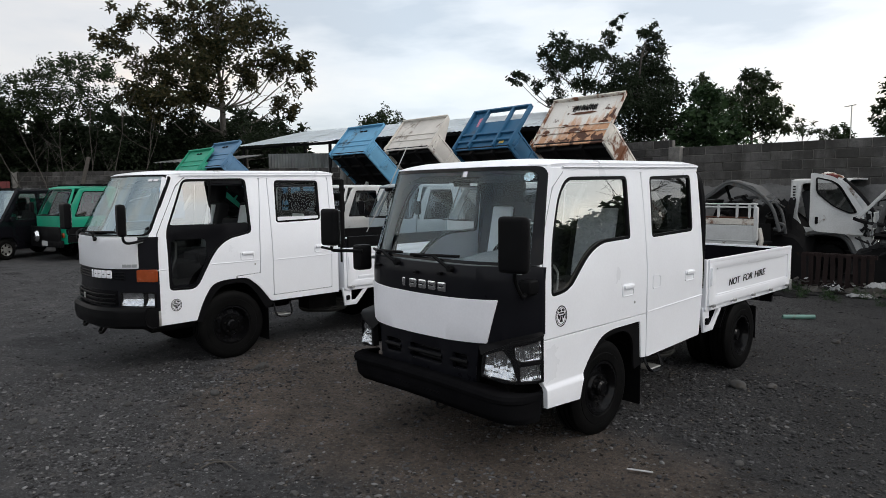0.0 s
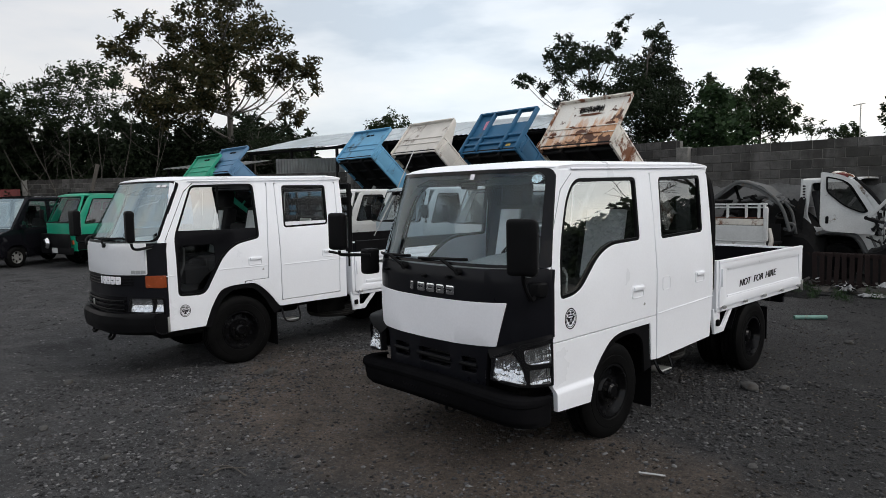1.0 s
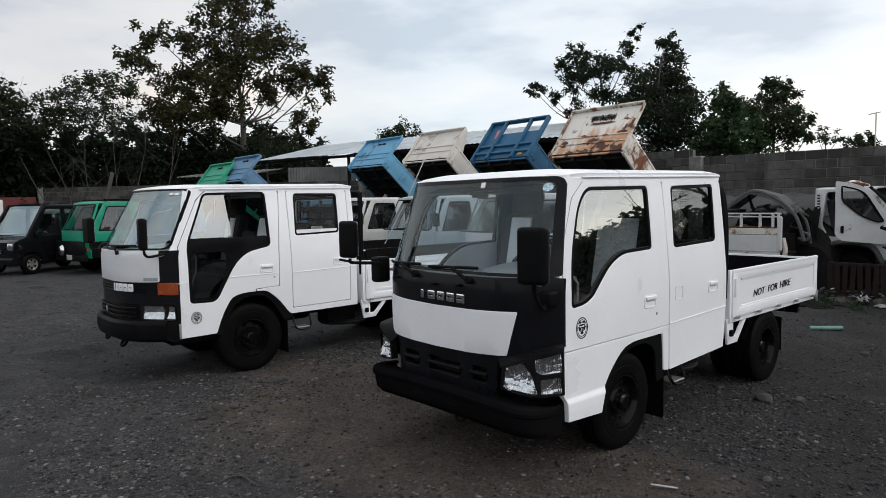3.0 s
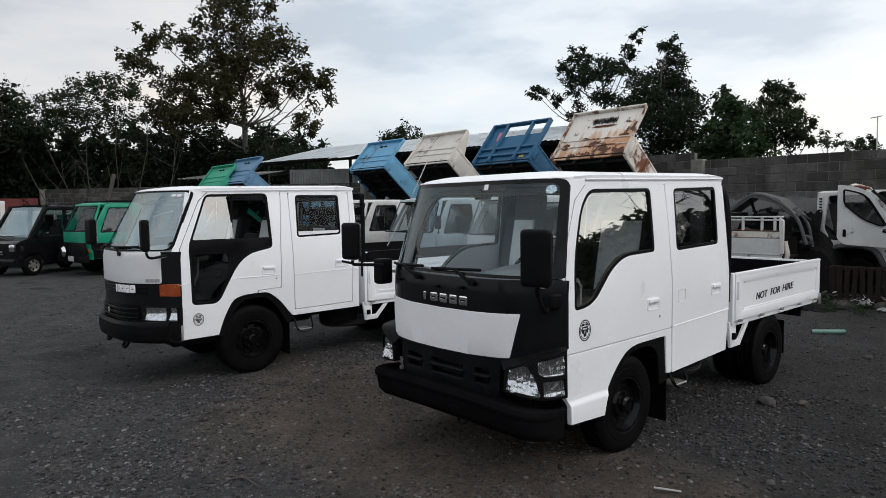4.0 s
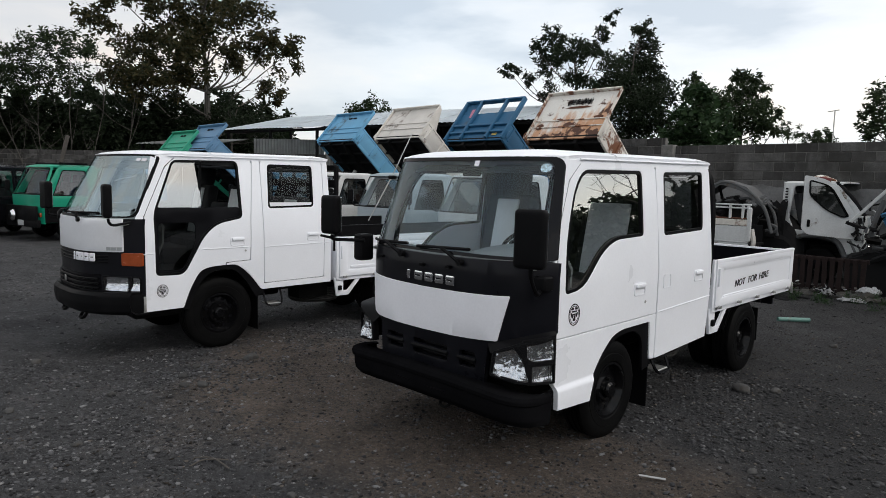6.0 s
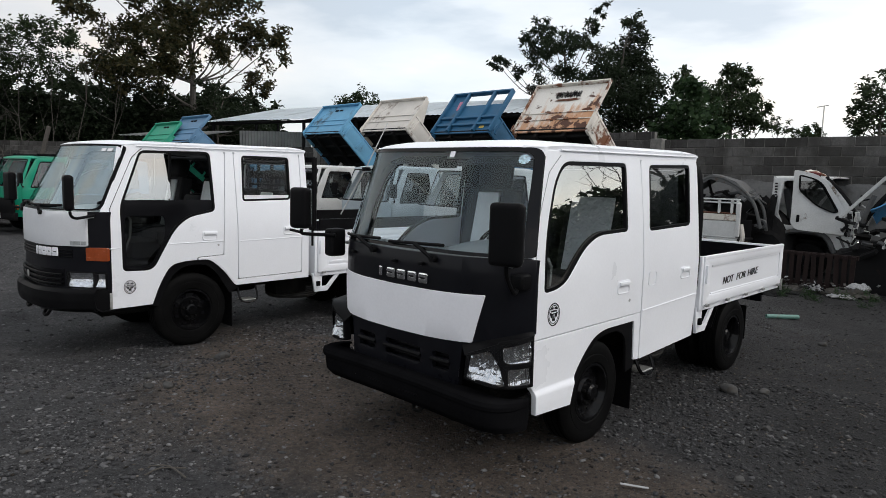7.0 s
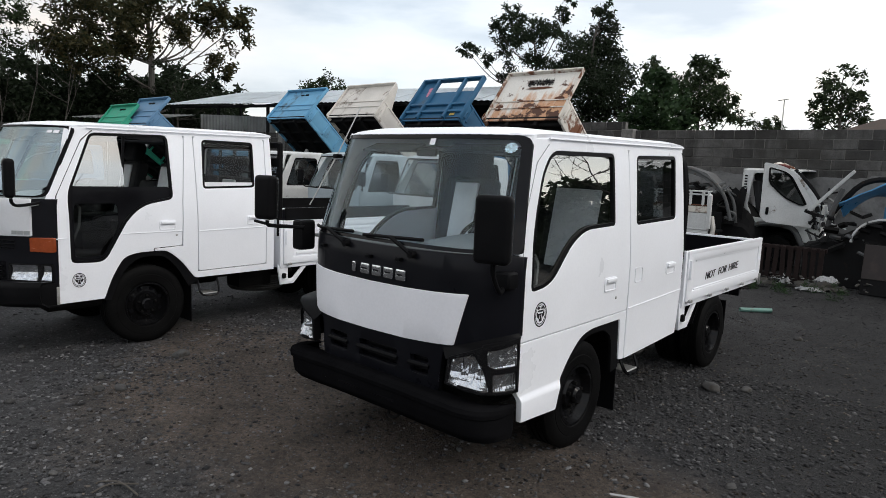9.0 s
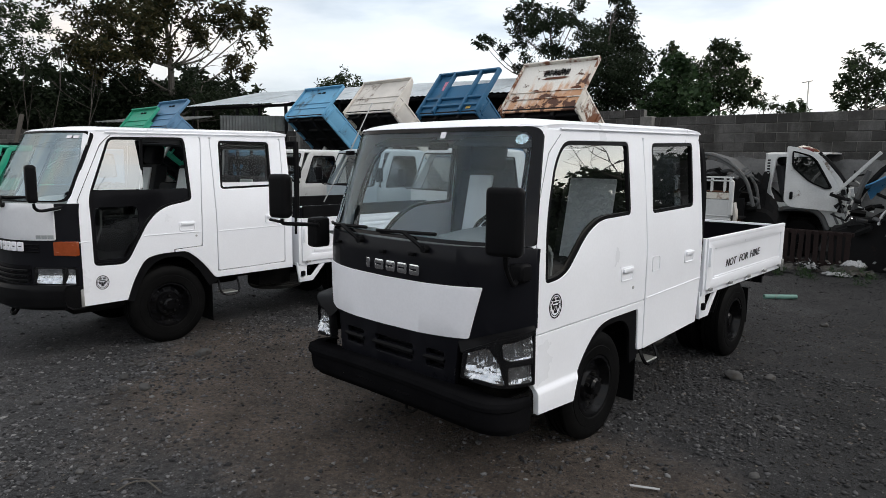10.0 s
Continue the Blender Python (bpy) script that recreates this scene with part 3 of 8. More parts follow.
def bed(parent, half, y0, y1, z0, z1, writing=False):
    """A drop-side load bed: ribbed side boards with hinges and latches, tailboard, headboard, dark floor."""
    b = empty("load_bed", Matrix.Identity(4))
    b.parent = parent
    part("bed_floor", box(half * 2 - 0.06, y1 - y0 - 0.04, 0.06, (0, (y0 + y1) / 2, z0 + 0.05), 0.006, 1), BED_BLACK, b)
    part("bed_headboard", box(half * 2 - 0.02, 0.04, z1 - z0 + 0.02, (0, y0 + 0.02, (z0 + z1) / 2 + 0.01), 0.008, 2), [WHITE], b)
    part("headboard_lining", box(half * 2 - 0.1, 0.006, z1 - z0 - 0.08, (0, y0 + 0.045, (z0 + z1) / 2 + 0.03), 0.001, 1), BED_BLACK, b)
    zc, h, ln = (z0 + z1) / 2, z1 - z0, y1 - y0
    for s in (1, -1):
        board = empty("side_board", Matrix.Identity(4))
        board.parent = b
        sx = s * half
        out = [(y0 + 0.045, z0 + 0.03), (y1, z0 + 0.03), (y1, z1), (y0 + 0.045, z1)]
        hole = rounded([(y0 + 0.17, z0 + 0.11), (y1 - 0.10, z0 + 0.11), (y1 - 0.10, z1 - 0.07), (y0 + 0.17, z1 - 0.07)], 0.02, 3)
        part("board_frame", panel(out, [hole], 0.03, where=lambda u, v, w, s=s, sx=sx: (sx + s * w, u, v), bevel=0.005), WHITE, board)
        part("board_skin", box(0.014, ln - 0.25, h - 0.18, (sx - s * 0.016, (y0 + y1) / 2 + 0.035, zc + 0.02), 0.003, 1), WHITE, board)
        for dz in (0.13, -0.13):
            part("board_rib", box(0.014, ln - 0.36, 0.035, (sx - s * 0.010, (y0 + y1) / 2 + 0.035, zc + 0.02 + dz), 0.006, 2), WHITE, board)
        part("board_lining", box(0.006, ln - 0.08, h - 0.06, (sx - s * 0.036, (y0 + y1) / 2 + 0.02, zc + 0.03), 0.001, 1), BED_BLACK, board)
        part("top_rail", box(0.036, ln - 0.03, 0.03, (sx - s * 0.016, (y0 + y1) / 2 + 0.02, z1 + 0.003), 0.006, 2), WHITE, board)
        for i in range(5):
            y = y0 + 0.12 + (ln - 0.24) * i / 4
            part("hinge", box(0.03, 0.05, 0.028, (sx + s * 0.006, y, z0 + 0.028), 0.008, 2), GALV, board)
        part("corner_latch", box(0.025, 0.022, 0.12, (sx + s * 0.006, y1 - 0.02, z0 + 0.02), 0.006, 2), GALV, board)
        part("front_latch", box(0.022, 0.02, 0.16, (sx + s * 0.008, y0 + 0.07, zc + 0.08), 0.006, 2), WHITE, board)
    part("tailboard", box(half * 2 - 0.1, 0.03, h - 0.03, (0, y1 - 0.02, zc + 0.015), 0.006, 2), WHITE, b)
    part("tailboard_lining", box(half * 2 - 0.12, 0.006, h - 0.08, (0, y1 - 0.04, zc + 0.02), 0.001, 1), BED_BLACK, b)
    part("bed_side_rail", box(half * 2 - 0.04, ln - 0.02, 0.05, (0, (y0 + y1) / 2, z0 + 0.005), 0.006, 1), WHITE, b)
    for i in range(5):
        part("cross_member", box(half * 2 - 0.2, 0.05, 0.07, (0, y0 + 0.2 + (ln - 0.4) * i / 4, z0 - 0.055), 0.006, 1), CHASSIS, b)
    # white bracket with its black marker lamp below the front corner
    for s in (1, -1):
        br = panel([(y0 - 0.02, z0 + 0.02), (y0 + 0.42, z0 + 0.02), (y0 + 0.20, z0 - 0.21), (y0 + 0.02, z0 - 0.21)], [rounded([(y0 + 0.12, z0 - 0.02), (y0 + 0.32, z0 - 0.02), (y0 + 0.19, z0 - 0.15), (y0 + 0.12, z0 - 0.15)], 0.01, 2)], 0.025, where=lambda u, v, w, s=s: (s * (half - 0.03 + w), u, v), bevel=0.004)
        part("bed_bracket", br, WHITE, b)
        part("marker_lamp", box(0.03, 0.05, 0.06, (s * (half - 0.02), y0 + 0.06, z0 - 0.11), 0.012, 2), BLACK_TRIM, b)
    part("tail_guard", box(half * 2 - 0.3, 0.05, 0.12, (0, y1 - 0.10, z0 - 0.12), 0.01, 2), BLACK_PAINT, b)
    if writing:
        for word, ya, yb, rise in (("NOT", 3.175, 3.425, 0.0), ("FOR", 3.495, 3.715, 0.011), ("HIRE", 3.775, 4.045, 0.021)):
            cu = bpy.data.curves.new("writing", "FONT")
            cu.body, cu.size, cu.extrude, cu.offset, cu.shear = word, 0.1, 0.0, 0.0, 0.20
            tmp = bpy.data.objects.new("writing", cu)
            me = bpy.data.meshes.new_from_object(tmp)
            bpy.data.objects.remove(tmp)
            us, vs = [v.co.x for v in me.vertices], [v.co.y for v in me.vertices]
            for v in me.vertices:
                u = (v.co.x - min(us)) / (max(us) - min(us))
                v.co = (half - 0.0082, ya + (yb - ya) * u, z0 + 0.172 + rise + 0.035 * u * (yb - ya) + 0.064 * (v.co.y - min(vs)) / (max(vs) - min(vs)))
            # bold strokes: three coats of the same letters, each a little further along
            bm = bmesh.new()
            for coat in range(3):
                me.transform(Matrix.Translation((0.0003, -0.0055 if coat == 0 else 0.0055, 0.0)))
                bm.from_mesh(me)
            bm.to_mesh(me)
            bm.free()
            me.materials.clear()
            me.materials.append(BLACK_PAINT)
            tx = new("painted_word", me)
            tx.parent = b
            tx["label"] = "black slanted painted writing"
    return b


def chassis(parent, y0, y1, half, front, rear, flap=0.60):
    c = empty("chassis", Matrix.Identity(4))
    c.parent = parent
    for s in (1, -1):
        part("frame_rail", box(0.06, y1 - y0 - 0.1, 0.16, (s * 0.36, (y0 + y1) / 2, 0.5), 0.008, 1), CHASSIS, c)
        part("leaf_spring", tube(smooth_path([(s * 0.42, rear - 0.5, 0.45), (s * 0.42, rear, 0.36), (s * 0.42, rear + 0.5, 0.45)]), 0.03, 6, flat=0.7), CHASSIS, c)
        part("mud_flap", box(0.30, 0.012, 0.46, (s * (half - 0.18), front + flap, 0.29), 0.004, 1), BLACK_TRIM, c)
        part("rear_mud_flap", box(0.34, 0.012, 0.34, (s * (half - 0.2), rear + 0.42, 0.40), 0.004, 1), BLACK_TRIM, c)
        guard = smooth_path([(0, rear - 0.36, 0.48), (0, rear - 0.22, 0.66), (0, rear, 0.72), (0, rear + 0.24, 0.66), (0, rear + 0.42, 0.48)], 4)
        part("rear_mudguard", grid(1, len(guard) - 1, lambda u, v, s=s, g=guard: (s * (half - 0.06 - 0.34 * u), g[round(v * (len(g) - 1))].y, g[round(v * (len(g) - 1))].z - 0.03), 0.012), BLACK_TRIM, c)
    part("front_axle", tube([(-half + 0.15, front, 0.33), (half - 0.15, front, 0.33)], 0.045, 8), CHASSIS, c)
    part("rear_axle", tube([(-half + 0.15, rear, 0.33), (half - 0.15, rear, 0.33)], 0.06, 8), CHASSIS, c)
    part("differential", moved(lathe([(0, -0.14), (0.1, -0.1), (0.15, 0), (0.1, 0.1), (0, 0.14)], 16), Matrix.Translation((0, rear, 0.34))), CHASSIS, c)
    part("gearbox", box(0.34, 1.2, 0.32, (0, front + 0.5, 0.48), 0.05, 2), CHASSIS, c)
    part("fuel_tank", box(0.34, 0.55, 0.26, (-half + 0.28, front + 1.35, 0.44), 0.05, 3), CHASSIS, c)
    part("battery_box", box(0.26, 0.42, 0.26, (half - 0.36, front + 1.35, 0.44), 0.02, 2), CHASSIS, c)
    groove = [(0.33 - 0.008 * (i % 2), -0.066 + 0.012 * i) for i in range(12)]
    part("spare_tyre", moved(lathe([(0.2, -0.08), (0.3, -0.09), *groove, (0.3, 0.09), (0.2, 0.08)], 36), Matrix.Translation((0.20, rear - 0.92, 0.31)) @ Matrix.Rotation(radians(90), 4, "Y")), DUSTY_RUBBER, c, "dusty grey spare tyre")
    part("spare_carrier", tube([(0.20, rear - 0.92, 0.40), (0.20, rear - 0.92, 0.50)], 0.02, 6), CHASSIS, c)


def crew_cab(parent, P):
    """The white crew cab from its plan P: doors, fenders, pillars, roof, rear wall, glass, seats."""
    half, lean, yb = P["half"], P["lean"], P["back"]
    cab = empty("cab", Matrix.Identity(4))
    cab.parent = parent

    def side_x(z):
        t = max(0.0, z - 1.15) / 0.8
        return half - lean * t * (0.75 + 0.25 * t) - 0.012 * max(0.0, 0.8 - z) ** 2

    def foot(u, v):
        k = max(0.0, min(1.0, (0.515 - v) / 0.045)) if u < 0.9 else 0.0
        return P.get("flare", 0.0) * k * k * (3 - 2 * k)

    def on_side(s):
        return lambda u, v, w: (s * (side_x(v) + foot(u, v) + w), u, v)

    face = P["face"]
    zc = [("v", z) for z in steps_of(0.4, 1.95, 14)] + [("v", z) for z in (0.515, 0.504, 0.493, 0.481, 0.470)]
    for s in (1, -1):
        fd = part("front_door", panel(P["front_door"], [P["front_window"]], 0.035, zc, on_side(s), 0.004), WHITE, cab, smooth=18)
        rd = part("rear_door", panel(P["rear_door"], [P["rear_window"]], 0.035, zc, on_side(s), 0.004), WHITE, cab, smooth=18)
        for d, plan, hole in ((fd, P["front_door"], P["front_window"]), (rd, P["rear_door"], P["rear_window"])):
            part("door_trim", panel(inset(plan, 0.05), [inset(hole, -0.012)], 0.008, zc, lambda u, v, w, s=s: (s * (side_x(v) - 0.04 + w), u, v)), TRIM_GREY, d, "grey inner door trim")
        part("fender", panel(P["fender"], [], 0.035, zc, on_side(s), 0.004), WHITE, cab, smooth=18)
        part("arch_lining", panel(P["arch_lining"][0], [P["arch_lining"][1]] if len(P["arch_lining"]) > 1 else [], 0.02, zc, lambda u, v, w, s=s: (s * (side_x(v) - 0.012 + w), u, v)), BLACK_TRIM, cab)
        part("cant_rail", panel(P["rail"], [], 0.04, zc, on_side(s), 0.006), WHITE, cab, smooth=18)
        part("pillar_side", panel(P["pillar"], [], 0.04, zc, on_side(s), 0.003), WHITE, cab, smooth=18)
        part("door_post", panel(P["post"], [], 0.02, zc, lambda u, v, w, s=s: (s * (side_x(v) - 0.04 + w), u, v)), BLACK_TRIM, cab)
        for d, hole, film in ((fd, P["front_window"], P["film"][0]), (rd, P["rear_window"], P["film"][1])):
            part("window_seal", panel(hole, [inset(hole, 0.022)], 0.03, zc, lambda u, v, w, s=s: (s * (side_x(v) - 0.003 + w), u, v)), BLACK_TRIM, d)
            if "panes" in P and d is fd:
                low = rounded([(0.585, 0.80), (0.58, 1.445), (1.49, 1.455), (1.49, 1.355), (1.215, 1.30), (1.05, 1.175), (0.835, 0.79)], 0.05, 5)
                part("belt_panel", panel(low, [rounded(P["panes"][1][1], 0.05, 4)], 0.012, zc, lambda u, v, w, s=s: (s * (side_x(v) - 0.012 + w), u, v)), BLACK_GLOSS, d, "gloss black belt panel")
                part("pane_divider", box(0.02, 0.025, 0.48, (s * (side_x(1.69) - 0.015), 1.055, 1.69), 0.005, 1, Matrix.Rotation(radians(5 * s), 3, "Y")), BLACK_TRIM, d)
                for nm, loop, film_no in P["panes"]:
                    gl = part(nm, panel(rounded(loop, 0.05, 4), [], 0.0, zc, lambda u, v, w, s=s: (s * (side_x(v) - 0.018), u, v)), (GLASS_QUARTER, GLASS_DEEP)[film_no], d)
                    gl.visible_shadow = False
                continue
            gl = part("window_glass", panel(inset(hole, 0.012), [], 0.0, zc, lambda u, v, w, s=s: (s * (side_x(v) - 0.016), u, v)), film if s > 0 else GLASS_SIDE, d)
            gl.visible_shadow = False
        for d, y, z in ((fd, P["handles"][0], P["handles"][2]), (rd, P["handles"][1], P["handles"][2] + 0.02)):
            x = s * side_x(z)
            part("handle_cup", panel(rounded([(y - 0.085, z - 0.045), (y + 0.085, z - 0.045), (y + 0.085, z + 0.05), (y - 0.085, z + 0.05)], 0.025, 4), [rounded([(y - 0.07, z - 0.036), (y + 0.07, z - 0.036), (y + 0.07, z + 0.005), (y - 0.07, z + 0.005)], 0.012, 3)], 0.006, where=lambda u, v, w, s=s: (s * (side_x(v) + 0.005 + w), u, v), bevel=0.002), WHITE, d)
            part("door_handle", box(0.018, 0.135, 0.028, (x + s * 0.009, y, z + 0.028), 0.008, 2), WHITE, d)
        part("door_lock", moved(lathe([(0, 0.005), (0.010, 0.004), (0.012, -0.002)], 10), Matrix.Translation((s * side_x(0.95) + 0.0, P["handles"][0] + 0.09, P["handles"][2] - 0.10)) @ Matrix.Diagonal((s, 1, 1, 1))), GALV, fd)
        for (ya, za, yc, zcc) in P["creases"]:
            part("body_crease", tube([(s * (side_x(za + (zcc - za) * t) + 0.001), ya + (yc - ya) * t, za + (zcc - za) * t) for t in steps_of(0, 1, 6)], 0.0045, 6), WHITE, cab)
        part("roof_gutter", tube([(s * (side_x(1.93) + 0.008), y, P["gutter"](y)) for y in steps_of(P["rail"][0][0] + 0.05, yb - 0.02, 8)], 0.007, 6), WHITE, cab)
        # cab step of bent bar below the rear door
        part("step_bar", tube(smooth_path([(s * (half - 0.08), P["step"], 0.50), (s * (half - 0.01), P["step"] + 0.02, 0.345), (s * (half - 0.01), P["step"] + 0.20, 0.345), (s * (half - 0.08), P["step"] + 0.22, 0.50)], 4), 0.012, 6), STEEL_DARK, cab)
        part("step_tread", box(0.14, 0.17, 0.014, (s * (half - 0.075), P["step"] + 0.105, 0.350), 0.004, 1), GALV, cab, "worn metal step plate")

    # rear wall with its window
    zr = P["roof_z"]
    rw = rounded([(-0.66, 1.40), (0.66, 1.40), (0.62, 1.86), (-0.62, 1.86)], 0.05)
    out = [(-half + 0.03, 0.55), (half - 0.03, 0.55), (half - 0.03, 1.15), (side_x(1.9) - 0.02, 1.9), (-side_x(1.9) + 0.02, 1.9), (-half + 0.03, 1.15)]
    part("rear_wall", panel(out, [rw], 0.03, where=lambda u, v, w: (u, yb - 0.035 - w * 0.8, v)), WHITE, cab)
    part("rear_trim", panel(inset(out, 0.02), [inset(rw, -0.004)], 0.01, where=lambda u, v, w: (u, yb - 0.05 - w, v)), TRIM_GREY, cab, "grey inner rear trim")
    g = part("rear_glass", panel(inset(rw, -0.01), [], 0.0, where=lambda u, v, w: (u, yb - 0.025, v)), GLASS_BACK, cab)
    g.visible_shadow = False

    # roof: crowned sheet that rolls down over the windscreen header and the sides
    def roof(u, v):
        q = 2 * u - 1
        x = side_x(1.955) * q
        y0 = face(x, P["ws_top"]) - 0.006
        y = y0 + (yb + 0.01 - y0) * v
        edge = abs(q) ** 7
        rise = min(1.0, (v * 9.0)) ** 0.55
        tail = min(1.0, (1 - v) * 22.0) ** 0.5
        z = P["ws_top"] + (zr - P["ws_top"]) * (0.35 * rise + 0.65 * rise * (1 - edge)) * (0.35 + 0.65 * tail) + P["roof_rise"] * v
        return (x, y, z)

    part("roof", grid(36, 40, roof, 0.03), WHITE, cab)
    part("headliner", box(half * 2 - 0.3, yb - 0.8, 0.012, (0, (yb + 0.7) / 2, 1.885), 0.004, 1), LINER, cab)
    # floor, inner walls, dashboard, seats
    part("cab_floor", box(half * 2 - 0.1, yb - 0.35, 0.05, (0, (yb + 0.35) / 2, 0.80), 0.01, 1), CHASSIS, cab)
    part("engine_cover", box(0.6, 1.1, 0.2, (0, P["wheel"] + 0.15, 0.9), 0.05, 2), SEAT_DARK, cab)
    return cab, side_x


def interior(cab, P, dash_y, dash_z):
    def dash(u, v):
        x = (2 * u - 1) * (P["half"] - 0.06)
        y0 = P["face"](x * 0.95, P["ws_bot"]) + 0.05
        prof = [(0.0, 0.0), (0.22, 0.015), (0.40, 0.0), (0.46, -0.05), (0.47, -0.2), (0.42, -0.38)]
        k = v * (len(prof) - 1)
        i = min(int(k), len(prof) - 2)
        a, b = prof[i], prof[i + 1]
        f = k - i
        hump = 0.10 * math.exp(-((x - P["steer"]) / 0.26) ** 2) * math.sin(math.pi * min(1.0, v / 0.8)) ** 0.6 if v < 0.8 else 0.0
        return (x, min(y0, dash_y + 0.1) * (1 - v) + v * dash_y + a[0] * (1 - f) + b[0] * f, dash_z + a[1] * (1 - f) + b[1] * f + hump)
    part("dashboard", grid(24, 15, dash, 0.02), DASH, cab)
    st = P["steer"]
    steering(cab, (st, dash_y + 0.52, dash_z + 0.11), 28)
    for x in (-0.5, 0.0, 0.5):
        seat(cab, (x, P["wheel"] + 0.12, 0.94), 0.50 if x else 0.40, (0.24 if x < 0 else 0.36) if x else 0.0, 0.62 if x else 0.42, bool(x))
    b = P["back"]
    for x in (-0.5, 0.0, 0.5):
        seat(cab, (x, b - 0.62, 0.92), 0.5, 0.26 if P is FAR and x > 0 else 0.0, 0.52 if P is FAR else 0.40, False)
    for s in (1, -1):
        part("sun_visor", box(0.46, 0.14, 0.018, (s * 0.36, dash_y + 0.42, 1.87), 0.006, 2, Matrix.Rotation(radians(20), 3, "X")), LINER, cab)
    part("rear_view_mirror", box(0.16, 0.025, 0.05, (0.0, dash_y + 0.36, 1.84), 0.012, 2), BLACK_TRIM, cab)


# -- the nearer truck: black-faced cab with a white bonnet panel --
def near_face(x, z):
    y = 0.055 + 0.285 * min(abs(x) / 0.84, 1.05) ** 5
    return y + (max(0.0, z - 1.27)) * 0.40 + 0.02 * max(0.0, 0.9 - z)


CORNER = ((0.0, 0.0, 0.055), (0.5, 0.5, 0.06), (0.70, 0.70, 0.075), (0.78, 0.775, 0.105), (0.83, 0.813, 0.145), (0.88, 0.833, 0.195), (0.95, 0.842, 0.262), (1.04, 0.843, 0.352))
NEAR = dict(
    half=0.84, lean=0.082, flare=0.020, back=2.62, wheel=1.10, face=near_face, ws_top=1.945, ws_bot=1.30, roof_z=2.0, roof_rise=0.035, steer=0.42, step=1.72,
    front_door=rounded([(0.352, 0.814, 0), (1.648, 0.822, 0.02), (1.652, 1.25, 0.5), (1.66, 1.55, 0), (1.655, 1.93, 0.05), (0.66, 1.91, 0.12), (0.525, 1.80, 0.12), (0.40, 1.52, 0.2), (0.362, 1.28, 0.1), (0.350, 1.0, 0)], 0.0, 6),
    front_window=rounded([(0.437, 1.085, 0.05), (0.462, 1.42, 0.3), (0.575, 1.745, 0.25), (0.685, 1.872, 0.08), (1.452, 1.885, 0.05), (1.440, 1.415, 0.035), (1.05, 1.403, 0.14), (0.885, 1.33, 0.25), (0.635, 1.105, 0.12)], 0.05, 7),
    rear_door=rounded([(1.661, 0.468, 0.02), (2.56, 0.505, 0.02), (2.605, 0.9, 0), (2.615, 1.945, 0.06), (1.664, 1.93, 0.05), (1.664, 1.3, 0)], 0.0, 5),
    rear_window=rounded([(1.755, 1.405), (2.445, 1.425), (2.475, 1.905), (1.785, 1.885)], 0.045, 5),
    fender=rounded([(0.385, 0.36, 0), (0.75, 0.342, 0.01), (0.795, 0.50, 0.2), (0.90, 0.63, 0.2), (1.03, 0.735, 0.12), (1.16, 0.765, 0.1), (1.56, 0.768, 0.02), (1.58, 0.478, 0.01), (1.652, 0.470, 0), (1.648, 0.817, 0), (0.352, 0.809, 0), (0.352, 0.53, 0.01), (0.378, 0.50, 0.01)], 0.0, 4),
    arch_lining=[rounded([(0.745, 0.33, 0), (0.80, 0.50, 0.2), (1.02, 0.77, 0.1), (1.15, 0.80, 0.1), (1.57, 0.80, 0), (1.60, 0.42, 0), (1.50, 0.40, 0), (1.47, 0.66, 0.1), (1.36, 0.73, 0.1), (1.10, 0.72, 0.1), (0.93, 0.60, 0.1), (0.85, 0.44, 0.1), (0.80, 0.33, 0)], 0.0, 3)],
    rail=[(0.60, 1.885), (1.0, 1.90), (2.615, 1.935), (2.615, 1.985), (1.7, 1.965), (0.78, 1.945), (0.55, 1.93)],
    pillar=[(0.335, 1.285), (0.358, 1.285), (0.396, 1.51), (0.520, 1.80), (0.655, 1.905), (0.60, 1.935), (0.505, 1.93), (0.408, 1.6)],
    post=[(1.46, 0.83), (1.82, 0.83), (1.82, 1.9), (1.44, 1.9)],
    film=(GLASS_FILM, GLASS_DARK), handles=(1.38, 2.36, 1.03), creases=[(1.67, 0.828, 2.6, 0.857)], gutter=lambda y: 1.925 + 0.019 * y,
)


